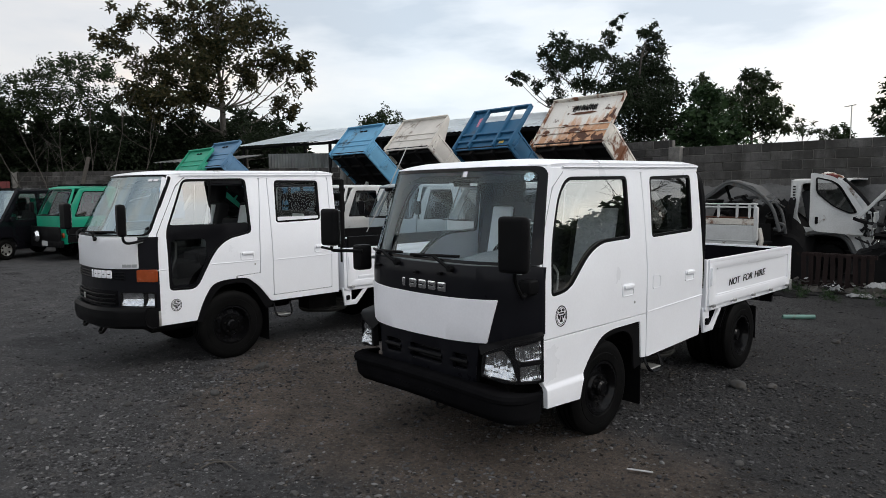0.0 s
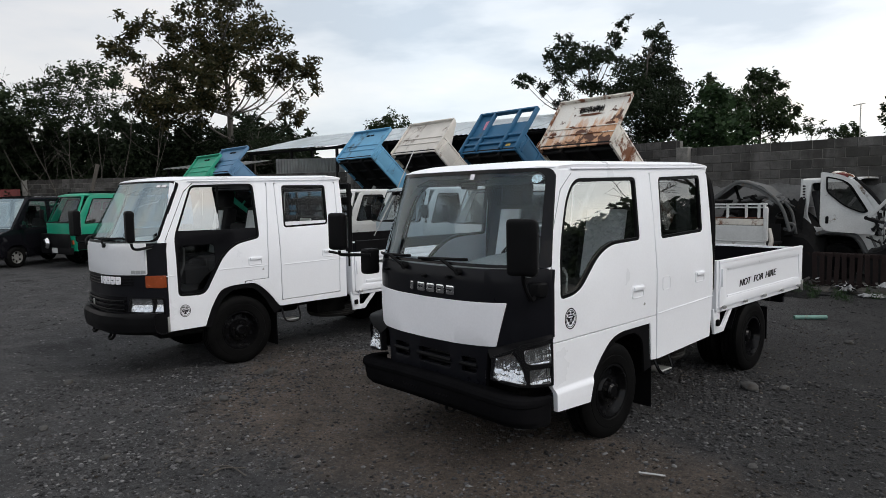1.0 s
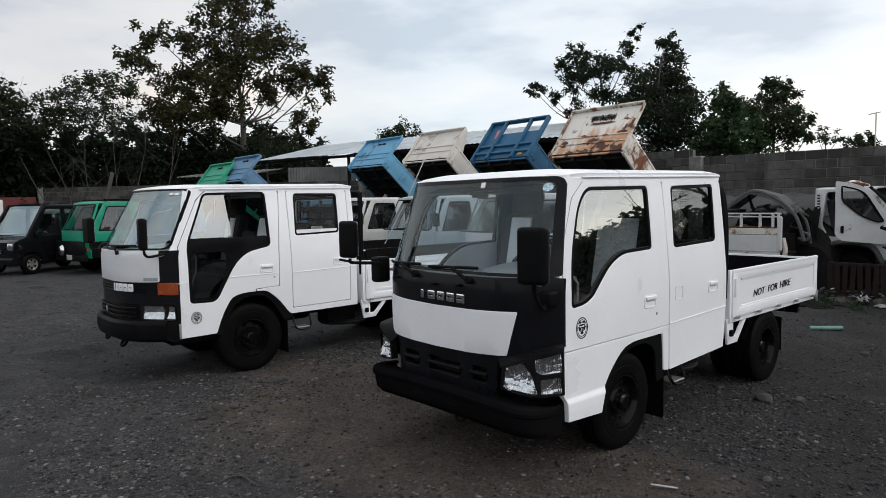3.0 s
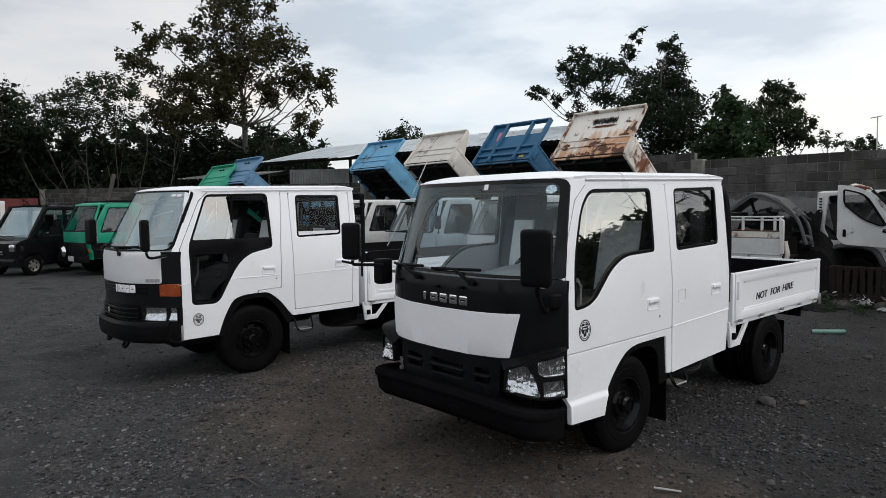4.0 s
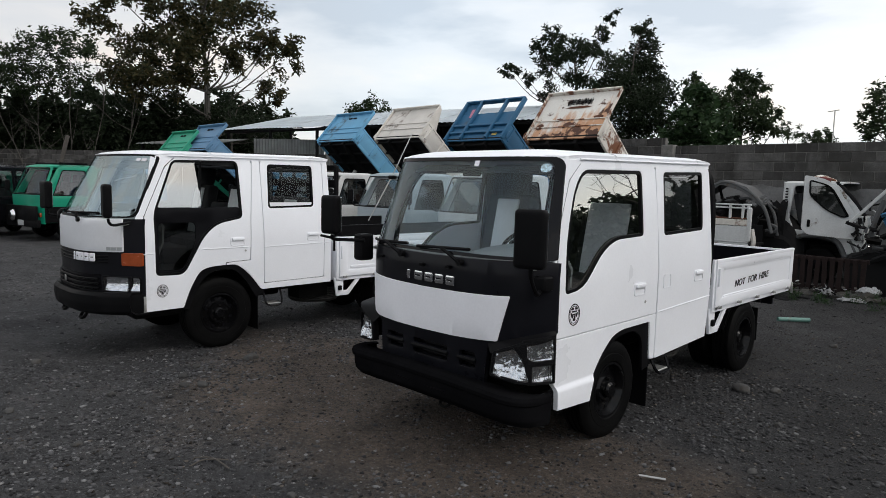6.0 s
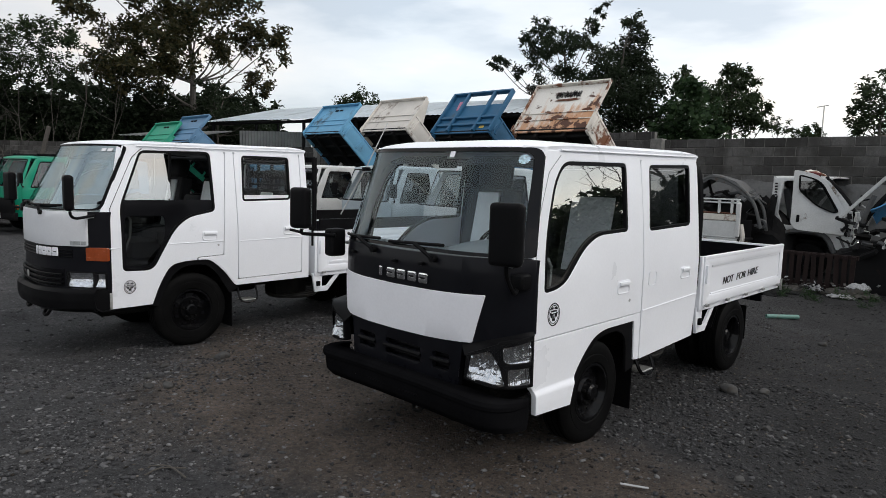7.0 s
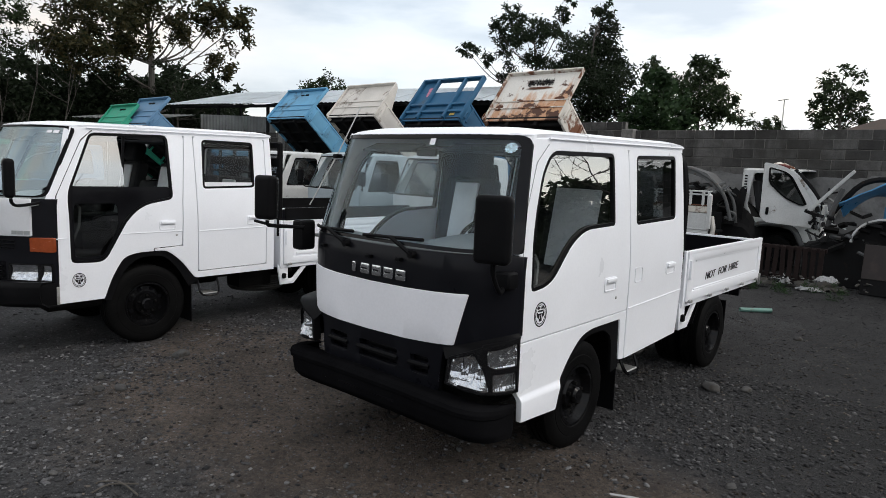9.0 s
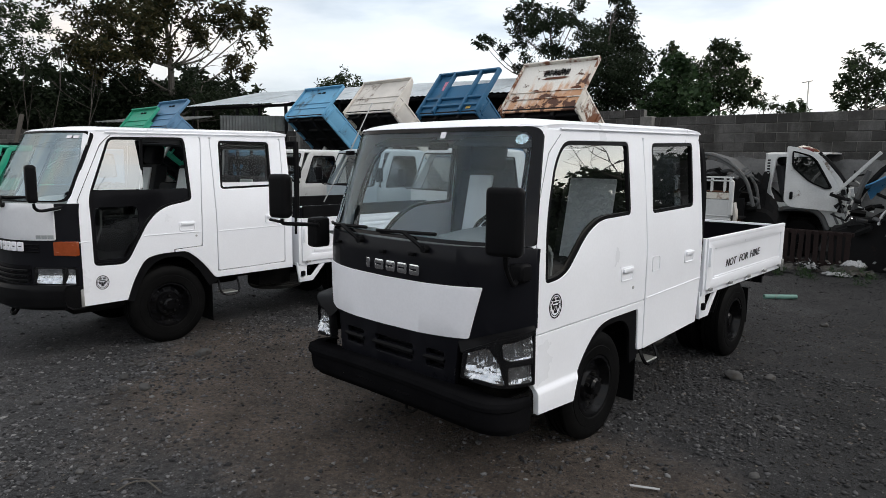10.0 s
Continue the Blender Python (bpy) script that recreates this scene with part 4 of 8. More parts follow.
def near_truck():
    t = empty("crew_cab_truck", pose(-3.64, 3.0, 0), "white crew-cab truck with black face and low drop-side bed", "truck")
    cab, side_x = crew_cab(t, NEAR)
    F = near_face
    cuts = [("u", x) for x in steps_of(-0.82, 0.82, 26)] + [("v", z) for z in steps_of(0.5, 1.9, 10)]

    def on_face(out=0.0):
        return lambda u, v, w: (u, F(u, v) - out - w, v)

    at = lambda x, z, o=0.0: (x, F(x, z) - o, z)
    # black front skin with the intake slots cut through
    slots = []
    for (a, b) in ((-0.42, -0.25), (-0.14, 0.19), (0.30, 0.43)):
        for z in (0.615, 0.68):
            slots.append(rounded([(a, z - 0.018), (b, z - 0.018), (b, z + 0.018), (a, z + 0.018)], 0.012, 3))
    skin = rounded([(-0.842, 0.855), (-0.70, 0.812), (-0.522, 0.752), (-0.506, 0.575), (-0.50, 0.50), (0.50, 0.50), (0.506, 0.575), (0.522, 0.752), (0.70, 0.812), (0.842, 0.855), (0.842, 1.29), (0.80, 1.30), (0.5, 1.295), (0.0, 1.29), (-0.5, 1.295), (-0.80, 1.30), (-0.842, 1.29)], 0.0, 1)
    fp = part("front_panel", panel(skin, slots, 0.03, cuts, on_face(), 0.004), BLACK_PAINT, cab, "matt black front panel with intake slots")
    part("grille_backing", grid(16, 2, lambda u, v: at(-0.6 + 1.2 * u, 0.56 + 0.2 * v, -0.05)), BLACK_GLOSS, fp)
    for (a, b) in ((-0.43, -0.24), (-0.15, 0.20), (0.29, 0.44)):
        part("grille_bar", tube([Vector(at(x, 0.648, 0.004)) for x in steps_of(a, b, 6)], 0.013, 6), BLACK_TRIM, fp)
    pan = [(-0.69, 1.09), (-0.615, 0.79), (-0.30, 0.778), (-0.04, 0.775), (0.25, 0.78), (0.584, 0.797), (0.650, 1.084), (0.27, 1.072), (-0.04, 1.068), (-0.36, 1.074)]
    part("bonnet_panel", panel(rounded(pan, 0.008, 2), [], 0.008, cuts, on_face(0.009), 0.002), WHITE_FLAT, fp, "plain white bonnet panel")
    # chrome badge as five plain blocks with recesses
    for i in range(5):
        x = -0.185 + i * 0.1
        w = 0.032 if i == 0 else 0.078
        hole = [] if i == 0 else [[(x - w * 0.40, 1.132), (x + w * 0.22, 1.132), (x + w * 0.22, 1.141), (x - w * 0.40, 1.141)]]
        part("badge_block", panel(rounded([(x - w / 2, 1.105), (x + w / 2, 1.105), (x + w / 2, 1.168), (x - w / 2, 1.168)], 0.012, 3), hole, 0.01, [], on_face(0.012), 0.002), CHROME, fp, "plain chrome badge block")
    # windscreen with its black edge, white pillars
    ws = rounded([(-0.836, 1.305, 0.02), (0.836, 1.305, 0.02), (0.762, 1.943), (-0.762, 1.943)], 0.06, 6)
    inner = rounded([(-0.790, 1.325), (0.790, 1.325), (0.725, 1.918), (-0.725, 1.918)], 0.06, 6)
    w = part("windscreen", panel(ws, [], 0.0, cuts, on_face(-0.002)), GLASS_FRONT, cab)
    w.visible_shadow = False
    part("windscreen_edge", panel(ws, [inner], 0.012, cuts, on_face(0.004)), BLACK_GLOSS, w, "black windscreen edge")
    for s in (1, -1):
        pil = [(s * 0.66, 1.943), (s * 0.735, 1.928), (s * 0.758, 1.885), (s * side_x(1.885), 1.885), (s * side_x(1.93), 1.95), (s * 0.66, 1.955)]
        part("pillar", panel(pil, [], 0.03, cuts, on_face(0.0)), WHITE, cab)
        part("pillar_edge", tube([(s * (side_x(z) - 0.013), F(side_x(z), z) + 0.012, z) for z in steps_of(1.295, 1.935, 10)], 0.0155, 10), WHITE, cab)
        part("pillar_gap", tube([(s * (side_x(z) + 0.0015), y, z) for y, z in ((0.357, 1.29), (0.397, 1.52), (0.522, 1.80), (0.655, 1.907))], 0.0022, 6), DASH, cab)
    # wipers
    wiper(cab, at, -0.70, 1.335, -0.22, 1.345, (-0.26, 1.27))
    wiper(cab, at, -0.12, 1.335, 0.36, 1.35, (0.30, 1.265))
    for x, z in ((-0.05, 1.215), (0.20, 1.225), (-0.5, 1.23)):
        part("washer_nozzle", box(0.04, 0.03, 0.02, at(x, z, 0.012), 0.006, 2), BLACK_TRIM, fp)
    # headlamp clusters wrapped round the boxy lower corners
    def lamp_plan(q, v, out=0.0):
        """A place on the lower front corner: q runs along the plan from the middle to the door seam."""
        sg, q = (1 if q >= 0 else -1), min(abs(q), 1.039)
        for (q0, x0, y0), (q1, x1, y1) in zip(CORNER, CORNER[1:]):
            if q <= q1:
                break
        f = (q - q0) / (q1 - q0)
        n = Vector((y1 - y0, -(x1 - x0))).normalized()
        return (sg * (x0 + (x1 - x0) * f + n.x * out), y0 + (y1 - y0) * f + n.y * out, v)

    wrap = [("u", q) for q in steps_of(-1.02, 1.02, 68)]
    for s in (1, -1):
        hl = empty("headlamp", Matrix.Identity(4))
        hl.parent = cab
        k = (lambda pts: [(s * x, z, *r) for x, z, *r in pts])
        shell = rounded(k([(0.566, 0.588, 0.01), (0.583, 0.742, 0.02), (0.795, 0.832, 0.02), (1.031, 0.856, 0.01), (1.037, 0.545, 0.01), (0.82, 0.566, 0.02)]), 0.02, 3)
        main = rounded(k([(0.592, 0.606, 0.006), (0.606, 0.730, 0.01), (0.738, 0.782, 0.02), (0.794, 0.700, 0.05), (0.812, 0.590, 0.008)]), 0.01, 4)
        top = rounded(k([(0.806, 0.806, 0.01), (1.014, 0.826, 0.008), (1.014, 0.702, 0.008), (0.852, 0.708, 0.02), (0.812, 0.725, 0.02)]), 0.01, 3)
        low = rounded(k([(0.834, 0.678), (1.012, 0.668), (1.012, 0.566), (0.838, 0.584)]), 0.010, 3)
        part("lamp_housing", panel(shell, [main, top, low], 0.05, wrap, lambda u, v, w: lamp_plan(u, v, 0.012 + w), 0.003), BLACK_TRIM, hl)
        for nm, shp, dep in (("main_reflector", main, 0.035), ("upper_reflector", top, 0.018), ("lower_reflector", low, 0.018)):
            cx, cz = sum(p[0] for p in shp) / len(shp), sum(p[1] for p in shp) / len(shp)
            dish = panel(inset(shp, -0.006), [], 0.0, [("u", cx + d * 0.0095) for d in range(-13, 14)] + [("v", cz + d * 0.014) for d in range(-7, 8)], lambda u, v, w, cx=cx, cz=cz, dep=dep: lamp_plan(u, v, 0.006 - dep * max(0.0, 1.0 - ((u - cx) ** 2 + (v - cz) ** 2) / 0.011) - 0.0020 * (round((u - cx) / 0.0095) % 2) - 0.10 * (v - cz) + 0.0045 * noise.noise((u * 75, v * 11, 1.5)) + 0.004 * noise.noise((u * 12, v * 60, 4.5))))
            part(nm, dish, LAMP_MIRROR, hl, smooth=0)
        part("bulb", moved(lathe([(0, 0.03), (0.012, 0.026), (0.016, 0.01), (0.016, -0.01), (0.0, -0.012)], 12), Matrix.Translation(lamp_plan(s * 0.685, 0.675, -0.018)) @ Matrix.Rotation(radians(-90), 4, "Z")), CHROME, hl)
        ln = part("lamp_lens", panel(inset(shell, 0.004), [], 0.0, wrap, lambda u, v, w: lamp_plan(u, v, 0.016)), GLASS_LENS, hl)
        ln.visible_shadow = False

        def cowl(u, v, s=s):
            """The black lid from the lamp's upper edge back to the face."""
            q = 0.570 + 0.465 * u
            zt = 0.737 + (q - 0.583) * 0.43 if q < 0.795 else 0.830 + (q - 0.795) * 0.106
            x = 0.525 + 0.317 * u
            zf = 0.765 + 0.10 * u
            p, r = Vector(lamp_plan(s * q, zt - 0.004, 0.012)), Vector((s * x, F(x, zf) - 0.004, zf + 0.012))
            return p.lerp(r, v)
        part("lamp_cowl", grid(16, 3, cowl, 0.006), BLACK_TRIM, hl)

    # bumper wrapped round the corners
    def bump_face(u, v):
        q = (2 * u - 1) * 1.0
        prof = [(0.04, 0.520), (-0.06, 0.525), (-0.080, 0.518), (-0.086, 0.504), (-0.082, 0.488), (-0.066, 0.478), (-0.064, 0.430), (-0.054, 0.375), (-0.020, 0.338), (0.08, 0.325)]
        kk = v * (len(prof) - 1)
        i = min(int(kk), len(prof) - 2)
        a, b, f = prof[i], prof[i + 1], kk - min(int(kk), len(prof) - 2)
        out = -(a[0] * (1 - f) + b[0] * f)
        side = max(0.0, min(1.0, (abs(q) - 0.74) / 0.2))
        droop = -0.05 * abs(q) ** 2.5
        z = a[1] * (1 - f) + b[1] * f + droop + 0.03 * max(0.0, v - 0.45) * abs(q) ** 3
        return lamp_plan(q, z, out * (1 - 0.85 * side) - 0.008)
    bp = part("bumper", grid(64, 36, bump_face, 0.012), BUMPER_BLACK, cab, "black plastic front bumper")
    part("number_plate_recess", box(0.5, 0.016, 0.045, (0.0, -0.002, 0.43), 0.006, 1), BLACK_GLOSS, bp)
    part("tow_eye", tube(smooth_path([(0.12, 0.10, 0.33), (0.14, 0.06, 0.29), (0.20, 0.06, 0.29), (0.22, 0.10, 0.33)], 4), 0.010, 6), CHASSIS, bp)
    part("bumper_reflector", panel([(-0.395, 0.470), (-0.352, 0.462), (-0.372, 0.405)], [], 0.006, [], lambda u, v, w: (u, -0.006 - w, v)), GALV, bp, "small pale triangular reflector")
    part("front_underpan", box(1.3, 0.4, 0.12, (0, 0.42, 0.44), 0.03, 1), CHASSIS, cab)
    # mirrors
    mirror(cab, (0.86, 0.04, 1.455), [(0.86, 0.05, 1.30), (0.85, 0.07, 1.22), (0.83, 0.16, 1.12), (0.80, 0.24, 1.14)], (0.195, 0.345), 14)
    mirror(cab, (-0.905, -0.10, 1.51), [(-0.90, -0.09, 1.36), (-0.90, -0.09, 1.335), (-0.88, -0.06, 1.325), (-0.70, 0.06, 1.325)], (0.16, 0.29), 10)
    part("mirror_bar_end", tube([(-0.90, -0.09, 1.335), (-1.03, -0.10, 1.345)], 0.011, 6), BLACK_TRIM, cab)
    part("mirror_bracket", box(0.10, 0.13, 0.2, (-0.76, 0.10, 1.27), 0.03, 3), BLACK_TRIM, cab)
    part("corner_bracket", box(0.10, 0.10, 0.10, (0.80, 0.26, 1.17), 0.03, 3), BLACK_TRIM, cab)
    # aerial on the far pillar
    part("aerial", tube([(-0.86, 0.22, 1.46), (-0.86, 0.46, 1.82), (-0.86, 0.66, 2.16)], 0.0045, 5), GALV, cab)
    part("aerial_clip", box(0.05, 0.05, 0.03, (-0.84, 0.44, 1.80), 0.008, 2), BLACK_TRIM, cab)
    # windscreen stickers
    part("inspection_sticker", panel([(0.172, 1.880), (0.214, 1.880), (0.214, 1.918), (0.172, 1.918)], [], 0.0, [], on_face(0.006)), WHITE_FLAT, w)
    part("round_sticker", panel([(0.688 + 0.030 * math.cos(a) * (1 if i % 2 else 0.85), 1.872 + 0.030 * math.sin(a) * (1 if i % 2 else 0.85)) for i, a in enumerate(steps_of(0, 2 * math.pi, 24)[:-1])], [], 0.0, [], on_face(0.006)), STICKER, w, "pale blue round sticker")
    interior(cab, NEAR, 0.10, 1.27)
    for s in (1, -1):
        part("filler_recess", panel(rounded([(1.74, 1.00), (1.86, 1.00), (1.86, 1.11), (1.74, 1.11)], 0.025, 4), [rounded([(1.747, 1.007), (1.853, 1.007), (1.853, 1.103), (1.747, 1.103)], 0.02, 4)], 0.006, [], lambda u, v, w, s=s: (s * (side_x(v) + 0.004 + w), u, v)), WHITE, cab)
    roundel(cab, 0.546, 0.95, side_x(0.95), 0.068)
    # black hoop behind the cab
    for s in (1, -1):
        part("cab_back_hoop", tube(smooth_path([(s * 0.77, 2.68, 0.9), (s * 0.775, 2.685, 1.5), (s * 0.74, 2.675, 1.84), (s * 0.66, 2.66, 1.94)], 5), 0.042, 8), BLACK_TRIM, cab)
    part("cab_back_panel", box(1.36, 0.02, 0.7, (0, 2.645, 0.95), 0.01, 1), BLACK_TRIM, cab)
    bed(t, 0.84, 2.70, 4.76, 0.70, 1.135, True)
    chassis(t, 0.2, 4.7, 0.80, 1.10, 3.58)
    for s in (1, -1):
        wheel(t, (s * 0.80, 1.10, 0.330), s, 0.35)
        wheel(t, (s * 0.80, 3.58, 0.335), s, dual=True)
    return t


# -- the second truck: older square cab with a grey bonnet and deep front windows --
def far_face(x, z):
    y = 0.01 + 0.42 * min(abs(x) / 0.83, 1.03) ** 3.2
    return y + max(0.0, z - 1.33) * 0.55


FAR = dict(
    half=0.83, lean=0.10, back=2.66, wheel=1.24, face=far_face, ws_top=1.985, ws_bot=1.35, roof_z=2.03, roof_rise=0.03, steer=0.42, step=1.78,
    front_door=rounded([(0.455, 0.42, 0), (0.84, 0.425, 0.01), (0.91, 0.62, 0.15), (1.02, 0.80, 0.12), (1.16, 0.832, 0.1), (1.30, 0.834, 0), (1.30, 0.862, 0.01), (1.585, 0.874, 0.02), (1.60, 1.3, 0), (1.655, 1.97, 0.06), (0.80, 1.955, 0.10), (0.70, 1.86, 0.12), (0.47, 1.38, 0.1), (0.43, 1.20, 0), (0.43, 0.70, 0)], 0.0, 5),
    front_window=rounded([(0.565, 0.775, 0.05), (0.558, 1.40, 0.08), (0.775, 1.935, 0.06), (1.49, 1.95, 0.06), (1.508, 1.335, 0.05), (1.22, 1.28, 0.10), (1.07, 1.16, 0.1), (0.85, 0.765, 0.08)], 0.05, 5),
    panes=[("quarter_pane", [(0.585, 1.455), (0.79, 1.915), (1.045, 1.925), (1.06, 1.455)], 0), ("lower_pane", [(0.60, 0.82), (0.60, 1.30), (0.98, 1.30), (0.98, 1.08), (0.84, 0.82)], 1)],
    rear_door=rounded([(1.76, 0.60, 0.02), (2.55, 0.61, 0.02), (2.575, 1.975, 0.05), (1.755, 1.965, 0.05)], 0.0, 4),
    rear_window=rounded([(1.825, 1.435), (2.425, 1.45), (2.435, 1.93), (1.845, 1.93)], 0.045, 5),
    fender=rounded([(1.312, 0.834, 0), (1.43, 0.834, 0.1), (1.575, 0.72, 0.12), (1.72, 0.53, 0.03), (2.655, 0.535, 0), (2.655, 1.97, 0.02), (2.582, 1.975, 0), (2.556, 0.603, 0), (1.753, 0.593, 0), (1.749, 1.97, 0), (1.662, 1.97, 0), (1.607, 1.3, 0), (1.593, 0.868, 0), (1.312, 0.856, 0)], 0.0, 3),
    arch_lining=[rounded([(0.83, 0.41, 0), (0.91, 0.64, 0.15), (1.02, 0.82, 0.12), (1.16, 0.865, 0.1), (1.44, 0.865, 0.1), (1.60, 0.74, 0.1), (1.76, 0.50, 0), (1.66, 0.45, 0), (1.53, 0.66, 0.1), (1.40, 0.79, 0.1), (1.18, 0.79, 0.1), (1.04, 0.70, 0.1), (0.96, 0.55, 0), (0.90, 0.40, 0)], 0.0, 3)],
    rail=[(0.70, 1.94), (1.2, 1.95), (2.655, 1.965), (2.655, 2.02), (1.7, 2.005), (0.85, 1.985), (0.66, 1.975)],
    pillar=[(0.43, 1.33), (0.462, 1.33), (0.475, 1.39), (0.705, 1.87), (0.80, 1.955), (0.70, 1.98), (0.62, 1.97), (0.52, 1.6)],
    post=[(1.50, 0.85), (1.84, 0.85), (1.86, 1.94), (1.50, 1.94)],
    film=(GLASS_DARK, GLASS_THIN), handles=(1.44, 2.40, 1.08), creases=[(0.43, 0.997, 0.545, 1.003), (1.01, 1.018, 1.59, 1.018), (1.76, 1.008, 2.65, 1.022)], gutter=lambda y: 1.965 + 0.014 * y,
)


def far_truck():
    t = empty("crew_cab_truck", pose(-7.88, 2.0, 0), "older white crew-cab truck with grey bonnet and amber corner lamps", "truck")
    cab, side_x = crew_cab(t, FAR)
    F = far_face
    cuts = [("u", x) for x in steps_of(-0.82, 0.82, 22)] + [("v", z) for z in steps_of(0.6, 1.95, 10)]

    def on_face(out=0.0):
        return lambda u, v, w: (u, F(u, v) - out - w, v)

    at = lambda x, z, o=0.0: (x, F(x, z) - o, z)
    skin = [(-0.832, 0.57), (0.832, 0.57), (0.832, 1.345), (-0.832, 1.345)]
    gaps = [[(s * 0.605, 0.635), (s * 0.822, 0.635), (s * 0.822, 0.782), (s * 0.605, 0.782)] for s in (1, -1)]
    fp = part("front_panel", panel(skin, gaps, 0.03, cuts, on_face()), BLACK_PAINT, cab, "black front panel")
    part("bonnet_panel", panel(rounded([(-0.80, 1.022), (0.737, 1.022), (0.737, 1.345), (-0.80, 1.345)], 0.015, 3), [], 0.012, cuts, on_face(0.012), 0.004), BONNET_GREY, fp, "pale grey bonnet panel")
    for s in (1, -1):
        part("corner_lamp", panel(rounded([(s * 0.730, 0.888), (s * 0.838, 0.882), (s * 0.838, 1.012), (s * 0.730, 1.012)], 0.01, 2), [], 0.02, cuts, on_face(0.016), 0.004), AMBER, fp, "amber corner lamp")
    for z in (0.92, 0.95, 0.98):
        part("badge_band_rib", tube([Vector(at(x, z, 0.006)) for x in steps_of(-0.64, 0.64, 10)], 0.008, 6), BLACK_TRIM, fp)
    for i in range(5):
        x = 0.235 + i * 0.068
        w = 0.024 if i == 0 else 0.055
        hole = [] if i == 0 else [[(x - w * 0.40, 0.960), (x + w * 0.24, 0.960), (x + w * 0.24, 0.970), (x - w * 0.40, 0.970)]]
        part("badge_block", panel(rounded([(x - w / 2, 0.925), (x + w / 2, 0.925), (x + w / 2, 1.006), (x - w / 2, 1.006)], 0.01, 3), hole, 0.008, [], on_face(0.022), 0.002), WHITE_FLAT, fp, "plain white badge block")
    for i in range(3):
        part("bonnet_badge", panel([(0.635 + i * 0.035, 1.038), (0.664 + i * 0.035, 1.038), (0.664 + i * 0.035, 1.070), (0.635 + i * 0.035, 1.070)], [], 0.006, [], on_face(0.018)), DASH, fp)
    # intake with slats and rectangular headlamps
    part("grille_backing", panel([(-0.57, 0.64), (0.57, 0.64), (0.57, 0.80), (-0.57, 0.80)], [], 0.006, cuts, on_face(0.004)), BLACK_GLOSS, fp)
    for z in (0.665, 0.71, 0.755):
        part("grille_slat", tube([Vector(at(x, z, 0.02)) for x in steps_of(-0.56, 0.56, 12)], 0.011, 6), BLACK_TRIM, fp)
    part("grille_mark", box(0.045, 0.008, 0.06, at(0.0, 0.715, 0.036), 0.004, 1), GALV, fp)
    for s in (1, -1):
        hl = empty("headlamp", Matrix.Identity(4))
        hl.parent = cab
        shell = rounded([(s * 0.598, 0.630), (s * 0.830, 0.615), (s * 0.830, 0.775), (s * 0.598, 0.788)], 0.012, 2)
        a = rounded([(s * 0.608, 0.645), (s * 0.765, 0.636), (s * 0.765, 0.772), (s * 0.608, 0.777)], 0.012, 2)
        b = rounded([(s * 0.774, 0.634), (s * 0.824, 0.627), (s * 0.824, 0.764), (s * 0.774, 0.770)], 0.010, 2)
        part("lamp_housing", panel(shell, [a, b], 0.05, cuts, on_face(0.015), 0.003), BLACK_TRIM, hl)
        for nm, shp in (("main_reflector", a), ("side_reflector", b)):
            cx = sum(p[0] for p in shp) / len(shp)
            part(nm, panel(inset(shp, -0.006), [], 0.0, [("u", cx + d * 0.012) for d in range(-10, 11)] + [("v", 0.67 + d * 0.02) for d in range(7)], lambda u, v, w, cx=cx: (u, F(u, v) + 0.03 * max(0.0, 1 - ((u - cx) ** 2 * 0.6 + (v - 0.73) ** 2) / 0.008) - 0.006 + 0.003 * (round((u - cx) / 0.012) % 2), v)), LAMP_MIRROR, hl, smooth=0)
        ln = part("lamp_lens", panel(inset(shell, 0.004), [], 0.0, cuts, on_face(0.018)), GLASS_LENS, hl)
        ln.visible_shadow = False
    ws = rounded([(-0.80, 1.355), (0.80, 1.355), (0.745, 1.98), (-0.745, 1.98)], 0.06, 5)
    inner = rounded([(-0.783, 1.37), (0.783, 1.37), (0.73, 1.965), (-0.73, 1.965)], 0.055, 5)
    w = part("windscreen", panel(ws, [], 0.0, cuts, on_face(-0.002)), GLASS_BRIGHT, cab)
    w.visible_shadow = False
    part("windscreen_edge", panel(ws, [inner], 0.012, cuts, on_face(0.004)), BLACK_TRIM, w, "black rubber windscreen edge")
    for s in (1, -1):
        pil = [(s * 0.795, 1.345), (s * side_x(1.345), 1.345), (s * side_x(1.6), 1.6), (s * side_x(1.95), 1.985), (s * 0.68, 1.985), (s * 0.742, 1.93), (s * 0.775, 1.62)]
        part("pillar", panel(pil, [], 0.03, cuts, on_face(0.0)), WHITE, cab)
        part("pillar_gap", tube([(s * (side_x(z) + 0.0015), y, z) for y, z in ((0.43, 1.0), (0.465, 1.37), (0.70, 1.865), (0.80, 1.955))], 0.003, 6), BLACK_GLOSS, cab)
    for i in range(2):
        part("small_sticker", panel([(0.60 + i * 0.045, 1.915), (0.635 + i * 0.045, 1.915), (0.635 + i * 0.045, 1.94), (0.60 + i * 0.045, 1.94)], [], 0.0, [], on_face(0.007)), WHITE_FLAT, w)
    wiper(cab, at, -0.72, 1.39, -0.16, 1.40, (-0.3, 1.325))
    wiper(cab, at, -0.02, 1.39, 0.55, 1.40, (0.32, 1.325))

    def bump_face(u, v):
        x = (2 * u - 1) * 0.838
        prof = [(0.02, 0.612), (-0.065, 0.616), (-0.085, 0.595), (-0.088, 0.52), (-0.075, 0.45), (-0.03, 0.422), (0.08, 0.415)]
        kk = v * (len(prof) - 1)
        i = min(int(kk), len(prof) - 2)
        a, b, f = prof[i], prof[i + 1], kk - i
        return (x, 0.03 + 0.40 * min(abs(x) / 0.86, 1.0) ** 3.2 + a[0] * (1 - f) + b[0] * f, a[1] * (1 - f) + b[1] * f)
